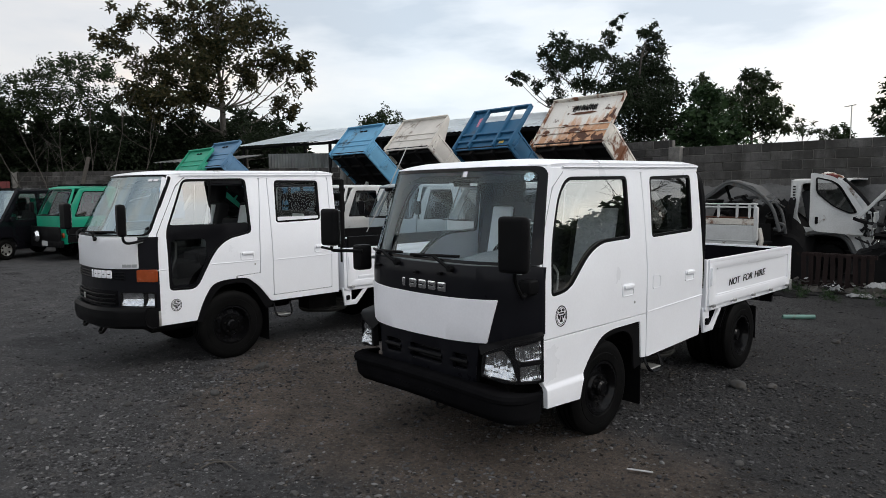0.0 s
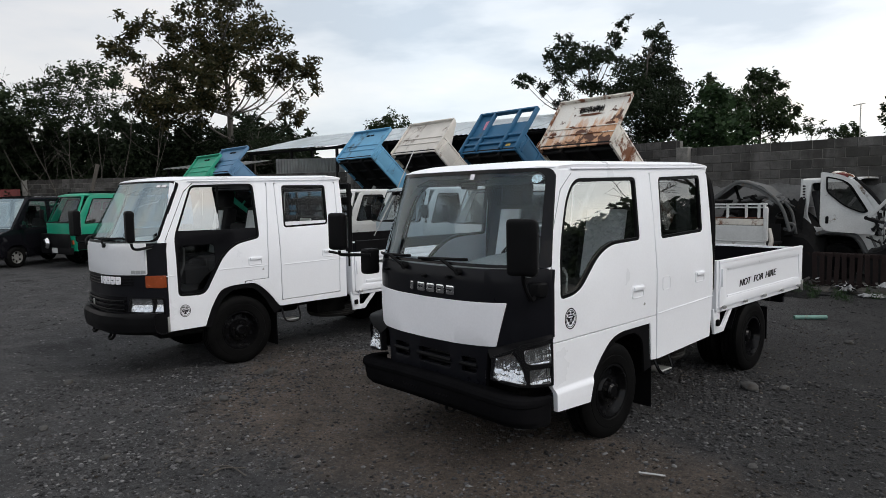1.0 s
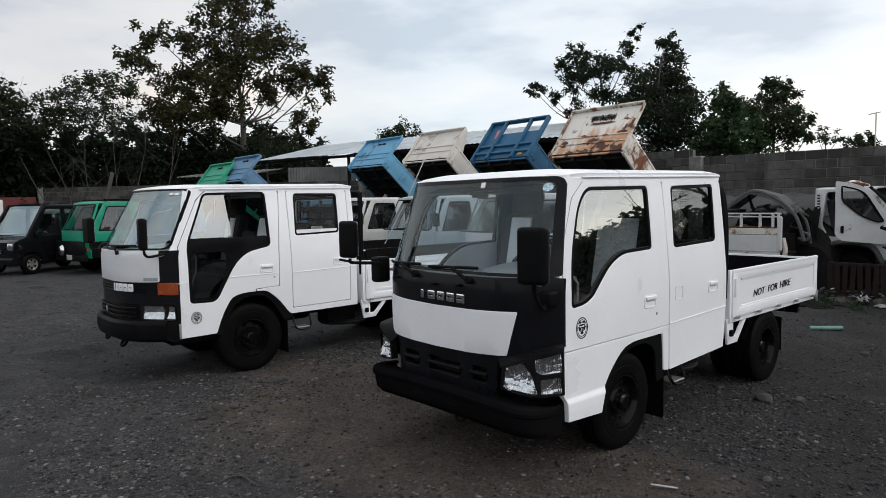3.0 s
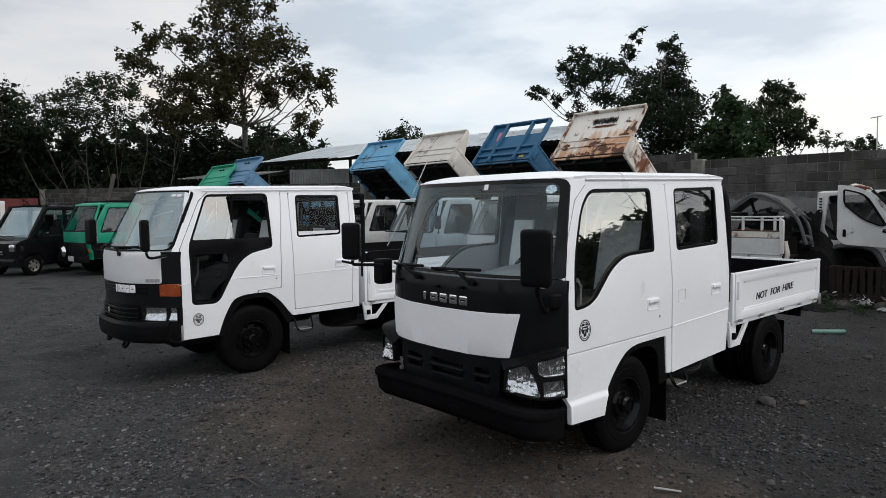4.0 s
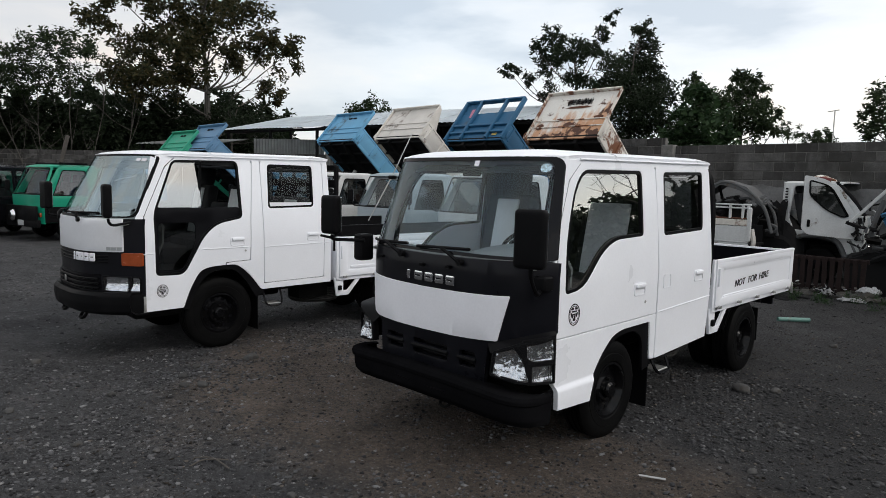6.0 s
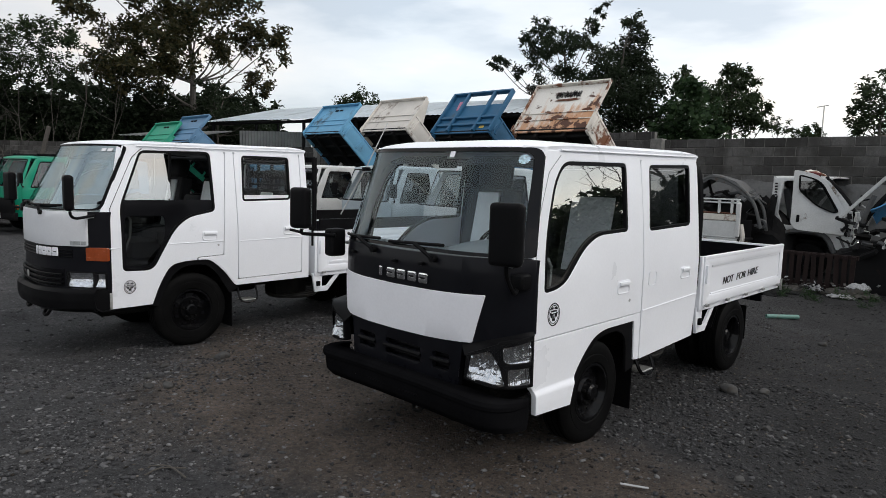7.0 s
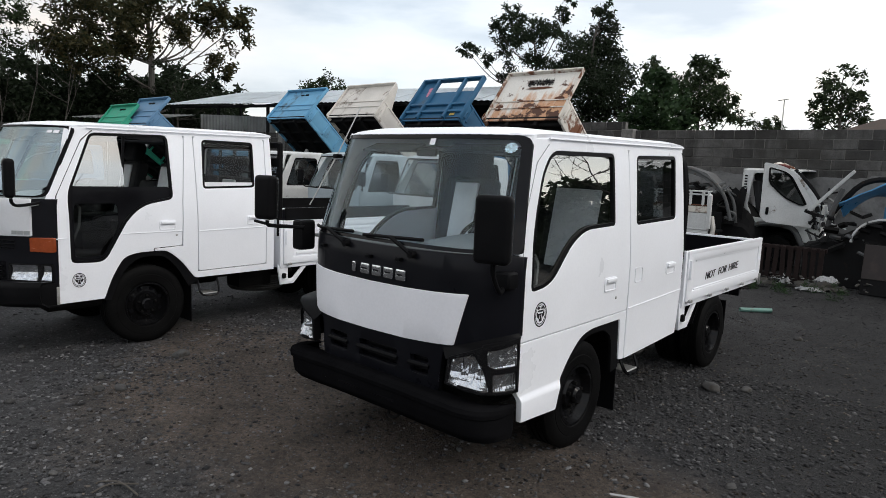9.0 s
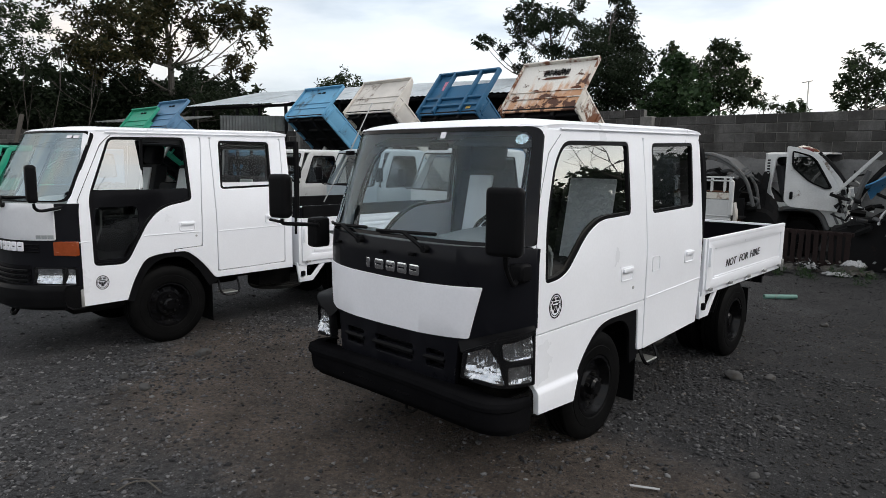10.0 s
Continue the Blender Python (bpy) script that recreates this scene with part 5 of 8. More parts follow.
    bp = part("bumper", grid(40, 24, bump_face, 0.015), BLACK_TRIM, cab, "scuffed black steel bumper")
    for x in (-0.45, 0.15):
        part("tow_eye", tube(smooth_path([(x, 0.12, 0.42), (x, 0.06, 0.33), (x + 0.1, 0.06, 0.33), (x + 0.1, 0.12, 0.42)], 4), 0.016, 6), CHASSIS, bp)
    for s in (1, -1):
        part("bumper_cap", box(0.02, 0.15, 0.195, (s * 0.827, 0.375, 0.515), 0.01, 2), BLACK_TRIM, bp)
    part("bumper_end", box(0.014, 0.025, 0.16, (0.836, 0.45, 0.50), 0.005, 2), GALV, bp)
    part("front_underpan", box(1.5, 0.5, 0.16, (0, 0.62, 0.42), 0.03, 1), CHASSIS, cab)
    mirror(cab, (1.03, 0.06, 1.53), [(1.03, 0.07, 1.37), (1.03, 0.08, 1.33), (0.98, 0.14, 1.305), (0.80, 0.34, 1.315)], (0.17, 0.31), -10)
    mirror(cab, (-1.0, 0.06, 1.53), [(-1.0, 0.07, 1.37), (-0.96, 0.1, 1.305), (-0.78, 0.34, 1.315)], (0.17, 0.31), 10)
    part("side_repeater", box(0.03, 0.10, 0.14, (-0.85, 0.40, 1.16), 0.02, 2), WHITE_FLAT, cab)
    interior(cab, FAR, 0.18, 1.30)
    roundel(cab, 0.625, 0.62, side_x(0.62))
    part("wound_down_pane", box(0.006, 0.56, 0.05, (side_x(1.47) - 0.012, 2.13, 1.478), 0.001, 1), WHITE_FLAT, cab)
    # rail frame above the front of the bed
    for s in (1, -1):
        part("rack_post", box(0.05, 0.05, 1.05, (s * 0.78, 2.76, 1.42), 0.008, 1), BLACK_TRIM, cab)
    for z, h in ((1.25, 0.14), (1.60, 0.03), (1.725, 0.10), (1.92, 0.07)):
        part("rack_bar", box(1.56, 0.04, h, (0, 2.76, z), 0.008, 1), BLACK_TRIM, cab)
    for x in (-0.5, -0.17, 0.17, 0.5):
        part("rack_upright", box(0.045, 0.03, 0.7, (x, 2.76, 1.58), 0.006, 1), BLACK_TRIM, cab)
    b = bed(t, 0.84, 2.74, 4.85, 0.55, 1.06)
    part("bed_top_board", box(0.03, 2.0, 0.14, (0.83, 3.8, 1.15), 0.006, 1), BLACK_TRIM, b)
    part("bed_top_board", box(0.03, 2.0, 0.14, (-0.83, 3.8, 1.15), 0.006, 1), BLACK_TRIM, b)
    chassis(t, 0.4, 4.8, 0.79, 1.24, 3.74, 0.47)
    for s in (1, -1):
        wheel(t, (s * 0.79, 1.25, 0.312), s, 0.38, 0.20)
        wheel(t, (s * 0.79, 3.74, 0.312), s, 0.38, 0.20, dual=True)
    return t


near_truck()
far_truck()


# ---- parked dump trucks, vans and wrecks ----
def worn(name, col, rust=(0.16, 0.06, 0.025), at=0.60, soft=0.06, rough=0.55, scale=1.6, spec=0.35):
    return mat(name, col, rough, var=0.14, scale=scale, dirt=rust, dirt_at=at, soft=soft, bump_s=0.15, grain=40, spec=spec)


PALE_BLUE = worn("faded_pale_blue_paint", (0.12, 0.32, 0.50), (0.06, 0.11, 0.15), 0.57, 0.1)
DEEP_BLUE = worn("chalky_blue_paint", (0.018, 0.095, 0.19), (0.04, 0.07, 0.10), 0.62, 0.15)
CREAM = worn("dirty_cream_paint", (0.58, 0.55, 0.51), (0.22, 0.18, 0.15), 0.57, 0.10)
RUSTED = worn("rusted_white_paint", (0.60, 0.57, 0.52), (0.14, 0.050, 0.020), 0.50, 0.07, 0.6, 1.3)
RUST = worn("bare_rust", (0.085, 0.032, 0.016), (0.045, 0.020, 0.013), 0.55, 0.1, 0.85, 3.0)
CAB_GREY = worn("chalky_blue_grey_cab_paint", (0.33, 0.38, 0.41), (0.16, 0.14, 0.12), 0.66, 0.1)
GREEN = worn("bright_green_truck_paint", (0.006, 0.25, 0.15), (0.02, 0.10, 0.06), 0.70, 0.1, 0.4)
GREEN_BED = worn("faded_green_bed_paint", (0.03, 0.30, 0.19), (0.05, 0.14, 0.10), 0.62, 0.1)
SLATE_BLUE = worn("greyed_blue_bed_paint", (0.10, 0.21, 0.34), (0.08, 0.12, 0.17), 0.60, 0.1)
OLD_WHITE = worn("scuffed_white_paint", (0.52, 0.53, 0.53), (0.14, 0.11, 0.09), 0.62, 0.06, 0.5)
GREY_WHITE = worn("dull_white_paint", (0.42, 0.43, 0.43), (0.2, 0.17, 0.14), 0.64, 0.1)
BLACK_CAR = mat("black_car_paint", (0.006, 0.006, 0.008), 0.16, var=0.1, scale=2, bump_s=0.01, coat=0.12, spec=0.2)
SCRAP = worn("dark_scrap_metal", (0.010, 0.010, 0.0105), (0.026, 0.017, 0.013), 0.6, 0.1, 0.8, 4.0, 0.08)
SCRAP_GREY = worn("grey_scrap_panel", (0.072, 0.075, 0.077), (0.06, 0.045, 0.035), 0.56, 0.08, 0.6, 3.0)
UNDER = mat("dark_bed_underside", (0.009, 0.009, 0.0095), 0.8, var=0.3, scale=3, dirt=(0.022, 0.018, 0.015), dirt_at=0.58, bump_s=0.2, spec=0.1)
OLD_GLASS = glass("dusty_old_glass", (0.42, 0.45, 0.45), 0.11)
WOOD = mat("dark_brown_boards", (0.018, 0.0125, 0.012), 0.85, var=0.3, scale=3.0, dirt=(0.02, 0.014, 0.012), dirt_at=0.55, bump_s=0.5, grain=40, spec=0.1)
TARP = mat("blue_plastic_sheet", (0.05, 0.24, 0.48), 0.35, var=0.2, scale=4, bump_s=0.2)


def simple_wheel(parent, at, side, radius=0.35, width=0.19, rim=STEEL_DARK):
    h = empty("wheel", Matrix.Translation(at) @ Matrix.Diagonal((side, 1, 1, 1)))
    h.parent = parent
    w, r = width / 2, radius
    part("tyre", moved(lathe([(r * 0.6, -w), (r - 0.04, -w * 1.03), (r, -w * 0.7), (r, w * 0.7), (r - 0.04, w * 1.03), (r * 0.6, w)], 28), Matrix.Translation((-w, 0, 0))), RUBBER, h)
    part("rim", lathe([(r * 0.61, -width), (r * 0.61, -0.005), (r * 0.57, -0.005), (r * 0.52, -0.05), (r * 0.3, -0.04), (r * 0.28, -0.015), (0, -0.01)], 24), rim, h)
    return h


def small_cab(parent, paint, half=0.83, top=1.93, length=1.62, door=True, glassed=True):
    """A forward-control truck cab: skinned sides with window openings, raked screen, crowned roof, lamps and bumper."""
    cab = empty("cab", Matrix.Identity(4))
    cab.parent = parent
    face = lambda x, z: 0.02 + 0.16 * min(abs(x) / half, 1.05) ** 5 + max(0.0, z - 1.2) * 0.48
    sx = lambda z: half - 0.10 * max(0.0, z - 1.15) / 0.8
    zc = [("v", z) for z in steps_of(0.6, 1.9, 8)]
    out = rounded([(0.19, 0.48, 0), (0.50, 0.48, 0), (0.58, 0.70, 0.15), (0.72, 0.84, 0.12), (1.05, 0.84, 0.12), (1.20, 0.70, 0.15), (1.28, 0.50, 0), (length, 0.50, 0.02), (length, top, 0.06), (0.62, top, 0.12), (0.22, 1.26, 0.2), (0.18, 1.0, 0)], 0.0, 4)
    win = rounded([(0.40, 1.19, 0.05), (0.70, top - 0.10, 0.06), (1.32, top - 0.10, 0.06), (1.36, 1.19, 0.05)], 0.05, 4)
    for s in (1, -1):
        m = lambda u, v, w, s=s: (s * (sx(v) + w), u, v)
        sd = part("cab_side", panel(out, [win] if door else [win, rounded([(0.72, 0.86, 0.03), (0.75, 1.12, 0), (1.38, 1.12, 0), (1.40, 0.62, 0.05), (1.30, 0.62, 0.05)], 0.0, 3)], 0.03, zc, m, 0.004), paint, cab)
        if glassed:
            g = part("window_glass", panel(inset(win, 0.01), [], 0.0, zc, lambda u, v, w, s=s: (s * (sx(v) - 0.016), u, v)), OLD_GLASS, sd)
            g.visible_shadow = False
        part("window_seal", panel(win, [inset(win, 0.025)], 0.02, zc, lambda u, v, w, s=s: (s * (sx(v) - 0.004 + w), u, v)), BLACK_TRIM, sd)
        part("door_handle", box(0.02, 0.14, 0.03, (s * (sx(1.05) + 0.006), 1.34, 1.05), 0.008, 2), BLACK_TRIM, sd)
        part("headlamp", box(0.26, 0.03, 0.13, (s * 0.58, face(0.58, 0.7) - 0.01, 0.70), 0.02, 2), LAMP_MIRROR, cab)
        part("corner_lamp", box(0.10, 0.05, 0.12, (s * 0.76, face(0.76, 0.7) + 0.0, 0.70), 0.015, 2), AMBER, cab)
        mirror(cab, (s * (half + 0.16), 0.10, 1.45), [(s * (half + 0.16), 0.11, 1.32), (s * (half + 0.10), 0.18, 1.22), (s * (half - 0.03), 0.26, 1.24)], (0.16, 0.28))
    cuts = [("u", x) for x in steps_of(-half, half, 14)] + [("v", z) for z in steps_of(0.6, 1.85, 6)]
    on = lambda o: (lambda u, v, w: (u, face(u, v) - o - w, v))
    part("front_panel", panel([(-half, 0.46), (half, 0.46), (half, 1.20), (-half, 1.20)], [], 0.03, cuts, on(0)), paint, cab)
    part("grille", panel([(-0.42, 0.60), (0.42, 0.60), (0.42, 0.86), (-0.42, 0.86)], [], 0.01, cuts, on(0.012)), BLACK_TRIM, cab)
    for z in (0.64, 0.70, 0.76, 0.82):
        part("grille_slat", tube([(x, face(x, z) - 0.026, z) for x in steps_of(-0.4, 0.4, 6)], 0.011, 6), BLACK_TRIM, cab)
    ws = rounded([(-half + 0.05, 1.215), (half - 0.05, 1.215), (half - 0.13, top - 0.04), (-half + 0.13, top - 0.04)], 0.06, 4)
    frame_out = [(-half, 1.20), (half, 1.20), (sx(top), top), (-sx(top), top)]
    part("screen_frame", panel(frame_out, [ws], 0.03, cuts, on(0)), paint, cab)
    if glassed:
        g = part("windscreen", panel(inset(ws, -0.005), [], 0.0, cuts, on(-0.012)), GLASS_CLEAR, cab)
        g.visible_shadow = False
        for x in (-0.35, 0.25):
            part("wiper", tube([(x, face(x, 1.24) - 0.02, 1.235), (x + 0.4, face(x + 0.4, 1.28) - 0.02, 1.26)], 0.012, 6), BLACK_TRIM, cab)
    part("screen_edge", panel(ws, [inset(ws, 0.025)], 0.012, cuts, on(0.004)), BLACK_TRIM, cab)
    part("roof", grid(16, 14, lambda u, v: (sx(top) * (2 * u - 1), face(sx(top) * (2 * u - 1), top) * (1 - v) + (length) * v, top - 0.01 + 0.055 * (1 - abs(2 * u - 1) ** 6) * min(1.0, v * 6) ** 0.5), 0.03), paint, cab)
    part("rear_wall", panel([(-half + 0.03, 0.5), (half - 0.03, 0.5), (sx(top) - 0.02, top - 0.02), (-sx(top) + 0.02, top - 0.02)], [rounded([(-0.5, 1.35), (0.5, 1.35), (0.5, 1.75), (-0.5, 1.75)], 0.05, 3)], 0.03, [], lambda u, v, w: (u, length - 0.03 - w, v)), paint, cab)
    part("bumper", box(half * 2 + 0.04, 0.12, 0.20, (0, 0.03, 0.47), 0.03, 2), BLACK_TRIM, cab)
    part("number_plate", box(0.33, 0.008, 0.14, (0.0, -0.035, 0.47), 0.004, 1), GREY_WHITE, cab)
    part("cab_floor", box(half * 2 - 0.08, length - 0.25, 0.06, (0, length / 2 + 0.08, 0.70)), UNDER, cab)
    part("dashboard", box(half * 2 - 0.14, 0.34, 0.24, (0, 0.40, 1.08), 0.05, 2), DASH, cab)
    for x in (-0.45, 0.1, 0.5):
        seat(cab, (x, 1.05, 0.88), 0.42, 0.0, 0.56)
    steering(cab, (-0.42, 0.62, 1.22))
    return cab


def dump_truck(at, paint, bed_paint, tilt, length, high, style, label, turn=0.0, fore=0.0):
    """A small tipper with its bed raised."""
    t = empty("dump_truck", pose(*at, 0, 0, turn), label, "truck", "row of tipped dump trucks")
    small_cab(t, paint).matrix_basis = Matrix.Translation((0, -fore, 0))
    ch = empty("chassis", Matrix.Identity(4))
    ch.parent = t
    for s in (1, -1):
        part("frame_rail", box(0.07, 4.2 + fore, 0.17, (s * 0.36, 2.75 - fore / 2, 0.62), 0.01, 1), CHASSIS, ch)
        simple_wheel(t, (s * 0.80, 0.90 - fore, 0.36), s, 0.36)
        simple_wheel(t, (s * 0.80, 3.35, 0.36), s, 0.36, 0.4)
        part("mud_flap", box(0.3, 0.012, 0.4, (s * 0.62, 3.85, 0.38), 0.003, 1), BLACK_TRIM, ch)
    part("hydraulic_ram", tube([(0, 2.3, 0.7), (0, 3.2, 2.1)], 0.06, 10), GALV, ch)
    part("rear_axle", tube([(-0.7, 3.35, 0.36), (0.7, 3.35, 0.36)], 0.07, 8), CHASSIS, ch)
    b = empty("tipped_bed", Matrix.Translation((0, 4.8, 0.92)) @ Matrix.Rotation(radians(-tilt), 4, "X"))
    b.parent = t
    hw, side = 0.97, 0.42
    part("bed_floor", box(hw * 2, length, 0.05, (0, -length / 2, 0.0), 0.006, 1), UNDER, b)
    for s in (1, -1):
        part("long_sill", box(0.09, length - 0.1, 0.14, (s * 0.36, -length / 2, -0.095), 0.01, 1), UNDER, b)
        sd = part("side_board", box(0.035, length, side, (s * (hw - 0.015), -length / 2, side / 2), 0.008, 2), bed_paint, b)
        part("floor_edge_rail", box(0.06, length, 0.10, (s * (hw - 0.025), -length / 2, -0.04), 0.012, 2), bed_paint, b)
        part("top_rail", box(0.06, length, 0.05, (s * (hw - 0.01), -length / 2, side), 0.012, 2), bed_paint, b)
        for i in range(6):
            part("side_post", box(0.045, 0.06, side, (s * (hw + 0.01), -0.15 - (length - 0.3) * i / 5, side / 2), 0.008, 1), bed_paint, b)
        part("corner_hook", tube(smooth_path([(s * (hw + 0.03), -length + 0.05, 0.02), (s * (hw + 0.07), -length - 0.01, 0.0), (s * (hw + 0.07), -length - 0.01, 0.16), (s * (hw + 0.03), -length + 0.04, 0.16)], 3), 0.014, 6), bed_paint, b)
    for i in range(8):
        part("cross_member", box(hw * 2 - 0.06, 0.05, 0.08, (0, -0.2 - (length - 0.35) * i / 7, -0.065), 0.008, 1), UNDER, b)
    solid = high * 0.70 if style == "ribbed" else high
    hb = part("headboard", box(hw * 2 - 0.05, 0.035, solid, (0, -length + 0.02, solid / 2 - 0.06), 0.006, 2), RUST_SHEET if style == "rust" else bed_paint, b)
    if style == "ribbed":
        part("closed_bay", box(0.50, 0.03, high * 0.30, (-0.68, -length + 0.02, high * 0.85 - 0.06), 0.006, 1), bed_paint, hb)
    yf = -length - 0.006
    if style == "ribbed":
        for x in (-0.42, 0.42):
            part("headboard_rib", box(0.07, 0.09, high - 0.06, (x, yf - 0.035, high / 2 - 0.06), 0.012, 2), bed_paint, hb)
        for z in (0.18, 0.42):
            part("headboard_rib", box(hw * 2 - 0.1, 0.07, 0.06, (0, yf - 0.025, z), 0.012, 2), bed_paint, hb)
        for s in (1, -1):
            part("headboard_edge", box(0.06, 0.12, high, (s * (hw - 0.03), yf - 0.02, high / 2 - 0.06), 0.012, 2), bed_paint, hb)
        part("headboard_edge", box(hw * 2, 0.12, 0.05, (0, yf - 0.02, high - 0.08), 0.012, 2), bed_paint, hb)
        part("pink_label", box(0.12, 0.004, 0.30, (-0.58, yf - 0.004, high * 0.66), 0, 1, Matrix.Rotation(radians(-8), 3, "Y")), PINK, hb)
        part("small_label", box(0.14, 0.004, 0.09, (0.60, yf - 0.004, 0.12), 0.0, 1), YELLOW, hb)
    else:
        for z in (0.28, 0.48):
            part("headboard_crease", box(hw * 2 - 0.08, 0.018, 0.025, (0, yf - 0.006, z), 0.006, 2), bed_paint, hb)
        part("headboard_edge", box(hw * 2 - 0.02, 0.10, 0.04, (0, yf - 0.03, high - 0.07), 0.012, 2), bed_paint, hb)
        for s in (1, -1):
            part("headboard_edge", box(0.035, 0.07, high, (s * (hw - 0.02), yf - 0.02, high / 2 - 0.06), 0.01, 2), bed_paint, hb)
        if style == "plate":
            part("side_gusset", panel([(0.0, 0.0), (0.5, 0.0), (0.06, high - 0.1), (0.0, high - 0.1)], [], 0.03, [], lambda u, v, w: (hw + w, -length + u, v)), bed_paint, b)
        if style == "rust":
            bars = bmesh.new()
            rr = random.Random(3)
            for i in range(26):
                x = -0.28 + 0.62 * i / 25
                box(0.012 + 0.01 * rr.random(), 0.003, 0.10 + 0.10 * rr.random(), (x, yf - 0.003, high * 0.74 + rr.uniform(-0.02, 0.02)), 0, 1, None, bars)
            part("worn_lettering", bars, SCRAP, hb, "worn unreadable dark lettering")
            for (x, z, sx_, sz) in ((-0.74, 0.30, 0.22, 0.20), (-0.3, 0.50, 0.22, 0.12), (0.70, 0.52, 0.30, 0.16), (0.05, 0.86, 0.72, 0.10)):
                pts = [(x + sx_ / 2 * math.cos(a) * (0.6 + 0.5 * rr.random()), z + sz / 2 * math.sin(a) * (0.6 + 0.5 * rr.random())) for a in steps_of(0, 2 * math.pi, 13)[:-1]]
                part("rust_patch", panel(pts, [], 0.0, [], lambda u, v, w: (u, yf - 0.002, v)), RUST, hb, "flaking rust patch")
        if style == "slots":
            for x in (-0.08, 0.14):
                part("headboard_slot", box(0.16, 0.004, 0.05, (x, yf - 0.003, high * 0.78), 0.01, 1), UNDER, hb)
    part("tailgate", box(hw * 2 - 0.08, 0.04, side, (0, 0.0, side / 2 - 0.03), 0.006, 1), bed_paint, b)
    return t


def rusty_sheet():
    """White sheet steel with flaking brown patches and orange run-off that thickens towards its foot."""
    m, n, l, b = nodes_of("rust_streaked_white_sheet")
    co, sep = n.new("ShaderNodeTexCoord"), n.new("ShaderNodeSeparateXYZ")
    l.new(co.outputs["Object"], sep.inputs["Vector"])
    streak, patch, fine = noise_node(n, l, 7.0, 6, 0.6, stretch=(1, 1, 0.16)), noise_node(n, l, 3.4, 7, 0.66), noise_node(n, l, 40, 4)

    def sums(*terms):
        out = None
        for source, k in terms:
            q = n.new("ShaderNodeMath")
            q.operation = "MULTIPLY_ADD"
            q.inputs[1].default_value = k
            q.inputs[2].default_value = 0.0
            l.new(source, q.inputs[0])
            if out is not None:
                l.new(out, q.inputs[2])
            out = q.outputs[0]
        return out

    c = blend(n, l, 1.0, (0.66, 0.64, 0.60), ramp(n, l, fine.outputs["Fac"], [(0.3, 0.85), (0.7, 1.1)]), "MULTIPLY")
    run = sums((streak.outputs["Fac"], 0.8), (patch.outputs["Fac"], 0.35), (sep.outputs["Z"], -0.26), (sep.outputs["X"], 0.10))
    c = blend(n, l, ramp(n, l, run, [(0.37, 0.0), (0.53, 0.85)]), c, (0.47, 0.21, 0.075))
    flake = sums((patch.outputs["Fac"], 1.0), (sep.outputs["Z"], -0.05), (sep.outputs["X"], 0.07))
    c = blend(n, l, ramp(n, l, flake, [(0.53, 0.0), (0.56, 1.0)]), c, (0.070, 0.026, 0.013))
    l.new(c, b.inputs["Base Color"])
    b.inputs["Roughness"].default_value = 0.7
    bump(n, l, b, fine.outputs["Fac"], 0.2, 0.004)
    return m


RUST_SHEET = rusty_sheet()
PINK = mat("faded_pink_label", (0.45, 0.16, 0.24), 0.6, var=0.3, scale=30)
YELLOW = mat("faded_yellow_label", (0.50, 0.34, 0.08), 0.6, var=0.2, scale=30)
dump_truck((-8.83, 9.47, 0), OLD_WHITE, RUSTED, 39, 3.05, 1.38, "rust", "dump truck with tipped rusty white bed", fore=0.62)
dump_truck((-11.45, 9.47, 0), CAB_GREY, DEEP_BLUE, 40, 3.05, 1.34, "ribbed", "pale grey dump truck with tipped dark blue ribbed bed", fore=0.62)
dump_truck((-14.22, 9.47, 0), OLD_WHITE, CREAM, 41, 3.2, 1.14, "plate", "dump truck with tipped dirty cream bed", fore=0.62)
dump_truck((-17.2, 9.47, 0), PALE_BLUE, PALE_BLUE, 42, 3.15, 1.18, "slots", "dump truck with tipped pale blue bed", fore=0.62)
dump_truck((-20.5, 6.1, 0), SLATE_BLUE, SLATE_BLUE, 41, 2.65, 1.05, "slots", "dump truck with tipped greyish blue bed by the wall")
dump_truck((-21.8, 5.85, 0), GREEN, GREEN_BED, 38, 2.55, 1.0, "slots", "dump truck with tipped green bed by the wall")


def green_truck():
    t = empty("green_truck", pose(-20.60, 4.25, 0, 0, 0, 11), "bright green truck cab parked by the wall", "truck")
    c = small_cab(t, GREEN, 0.85, 1.98)
    part("roof_rack", join(box(1.5, 0.05, 0.05, (0, 0.75, 2.05), 0.01, 1), box(1.5, 0.05, 0.05, (0, 1.3, 2.05), 0.01, 1)), BLACK_TRIM, c)
    for s in (1, -1):
        part("roof_rack_bar", box(0.05, 0.75, 0.05, (s * 0.65, 1.05, 2.06), 0.01, 1), BLACK_TRIM, c)
        simple_wheel(t, (s * 0.80, 0.90, 0.36), s, 0.36)
        simple_wheel(t, (s * 0.80, 3.2, 0.36), s, 0.36, 0.4)
        part("frame_rail", box(0.07, 3.0, 0.17, (s * 0.36, 2.4, 0.62), 0.01, 1), CHASSIS, t)
    part("front_mirror", moved(lathe([(0, 0.06), (0.10, 0.05), (0.15, 0.0), (0.16, -0.02), (0, -0.03)], 20), Matrix.Translation((-0.35, -0.10, 0.66)) @ Matrix.Rotation(radians(-90), 4, "Z")), CHROME, c)
    for s in (1, -1):
        part("black_skirt", box(0.02, 1.45, 0.42, (s * 0.855, 0.92, 0.70), 0.006, 1), BLACK_TRIM, c)
    part("front_skirt", box(1.72, 0.06, 0.42, (0, 0.0, 0.72), 0.03, 2), BLACK_TRIM, c)
    return t


green_truck()


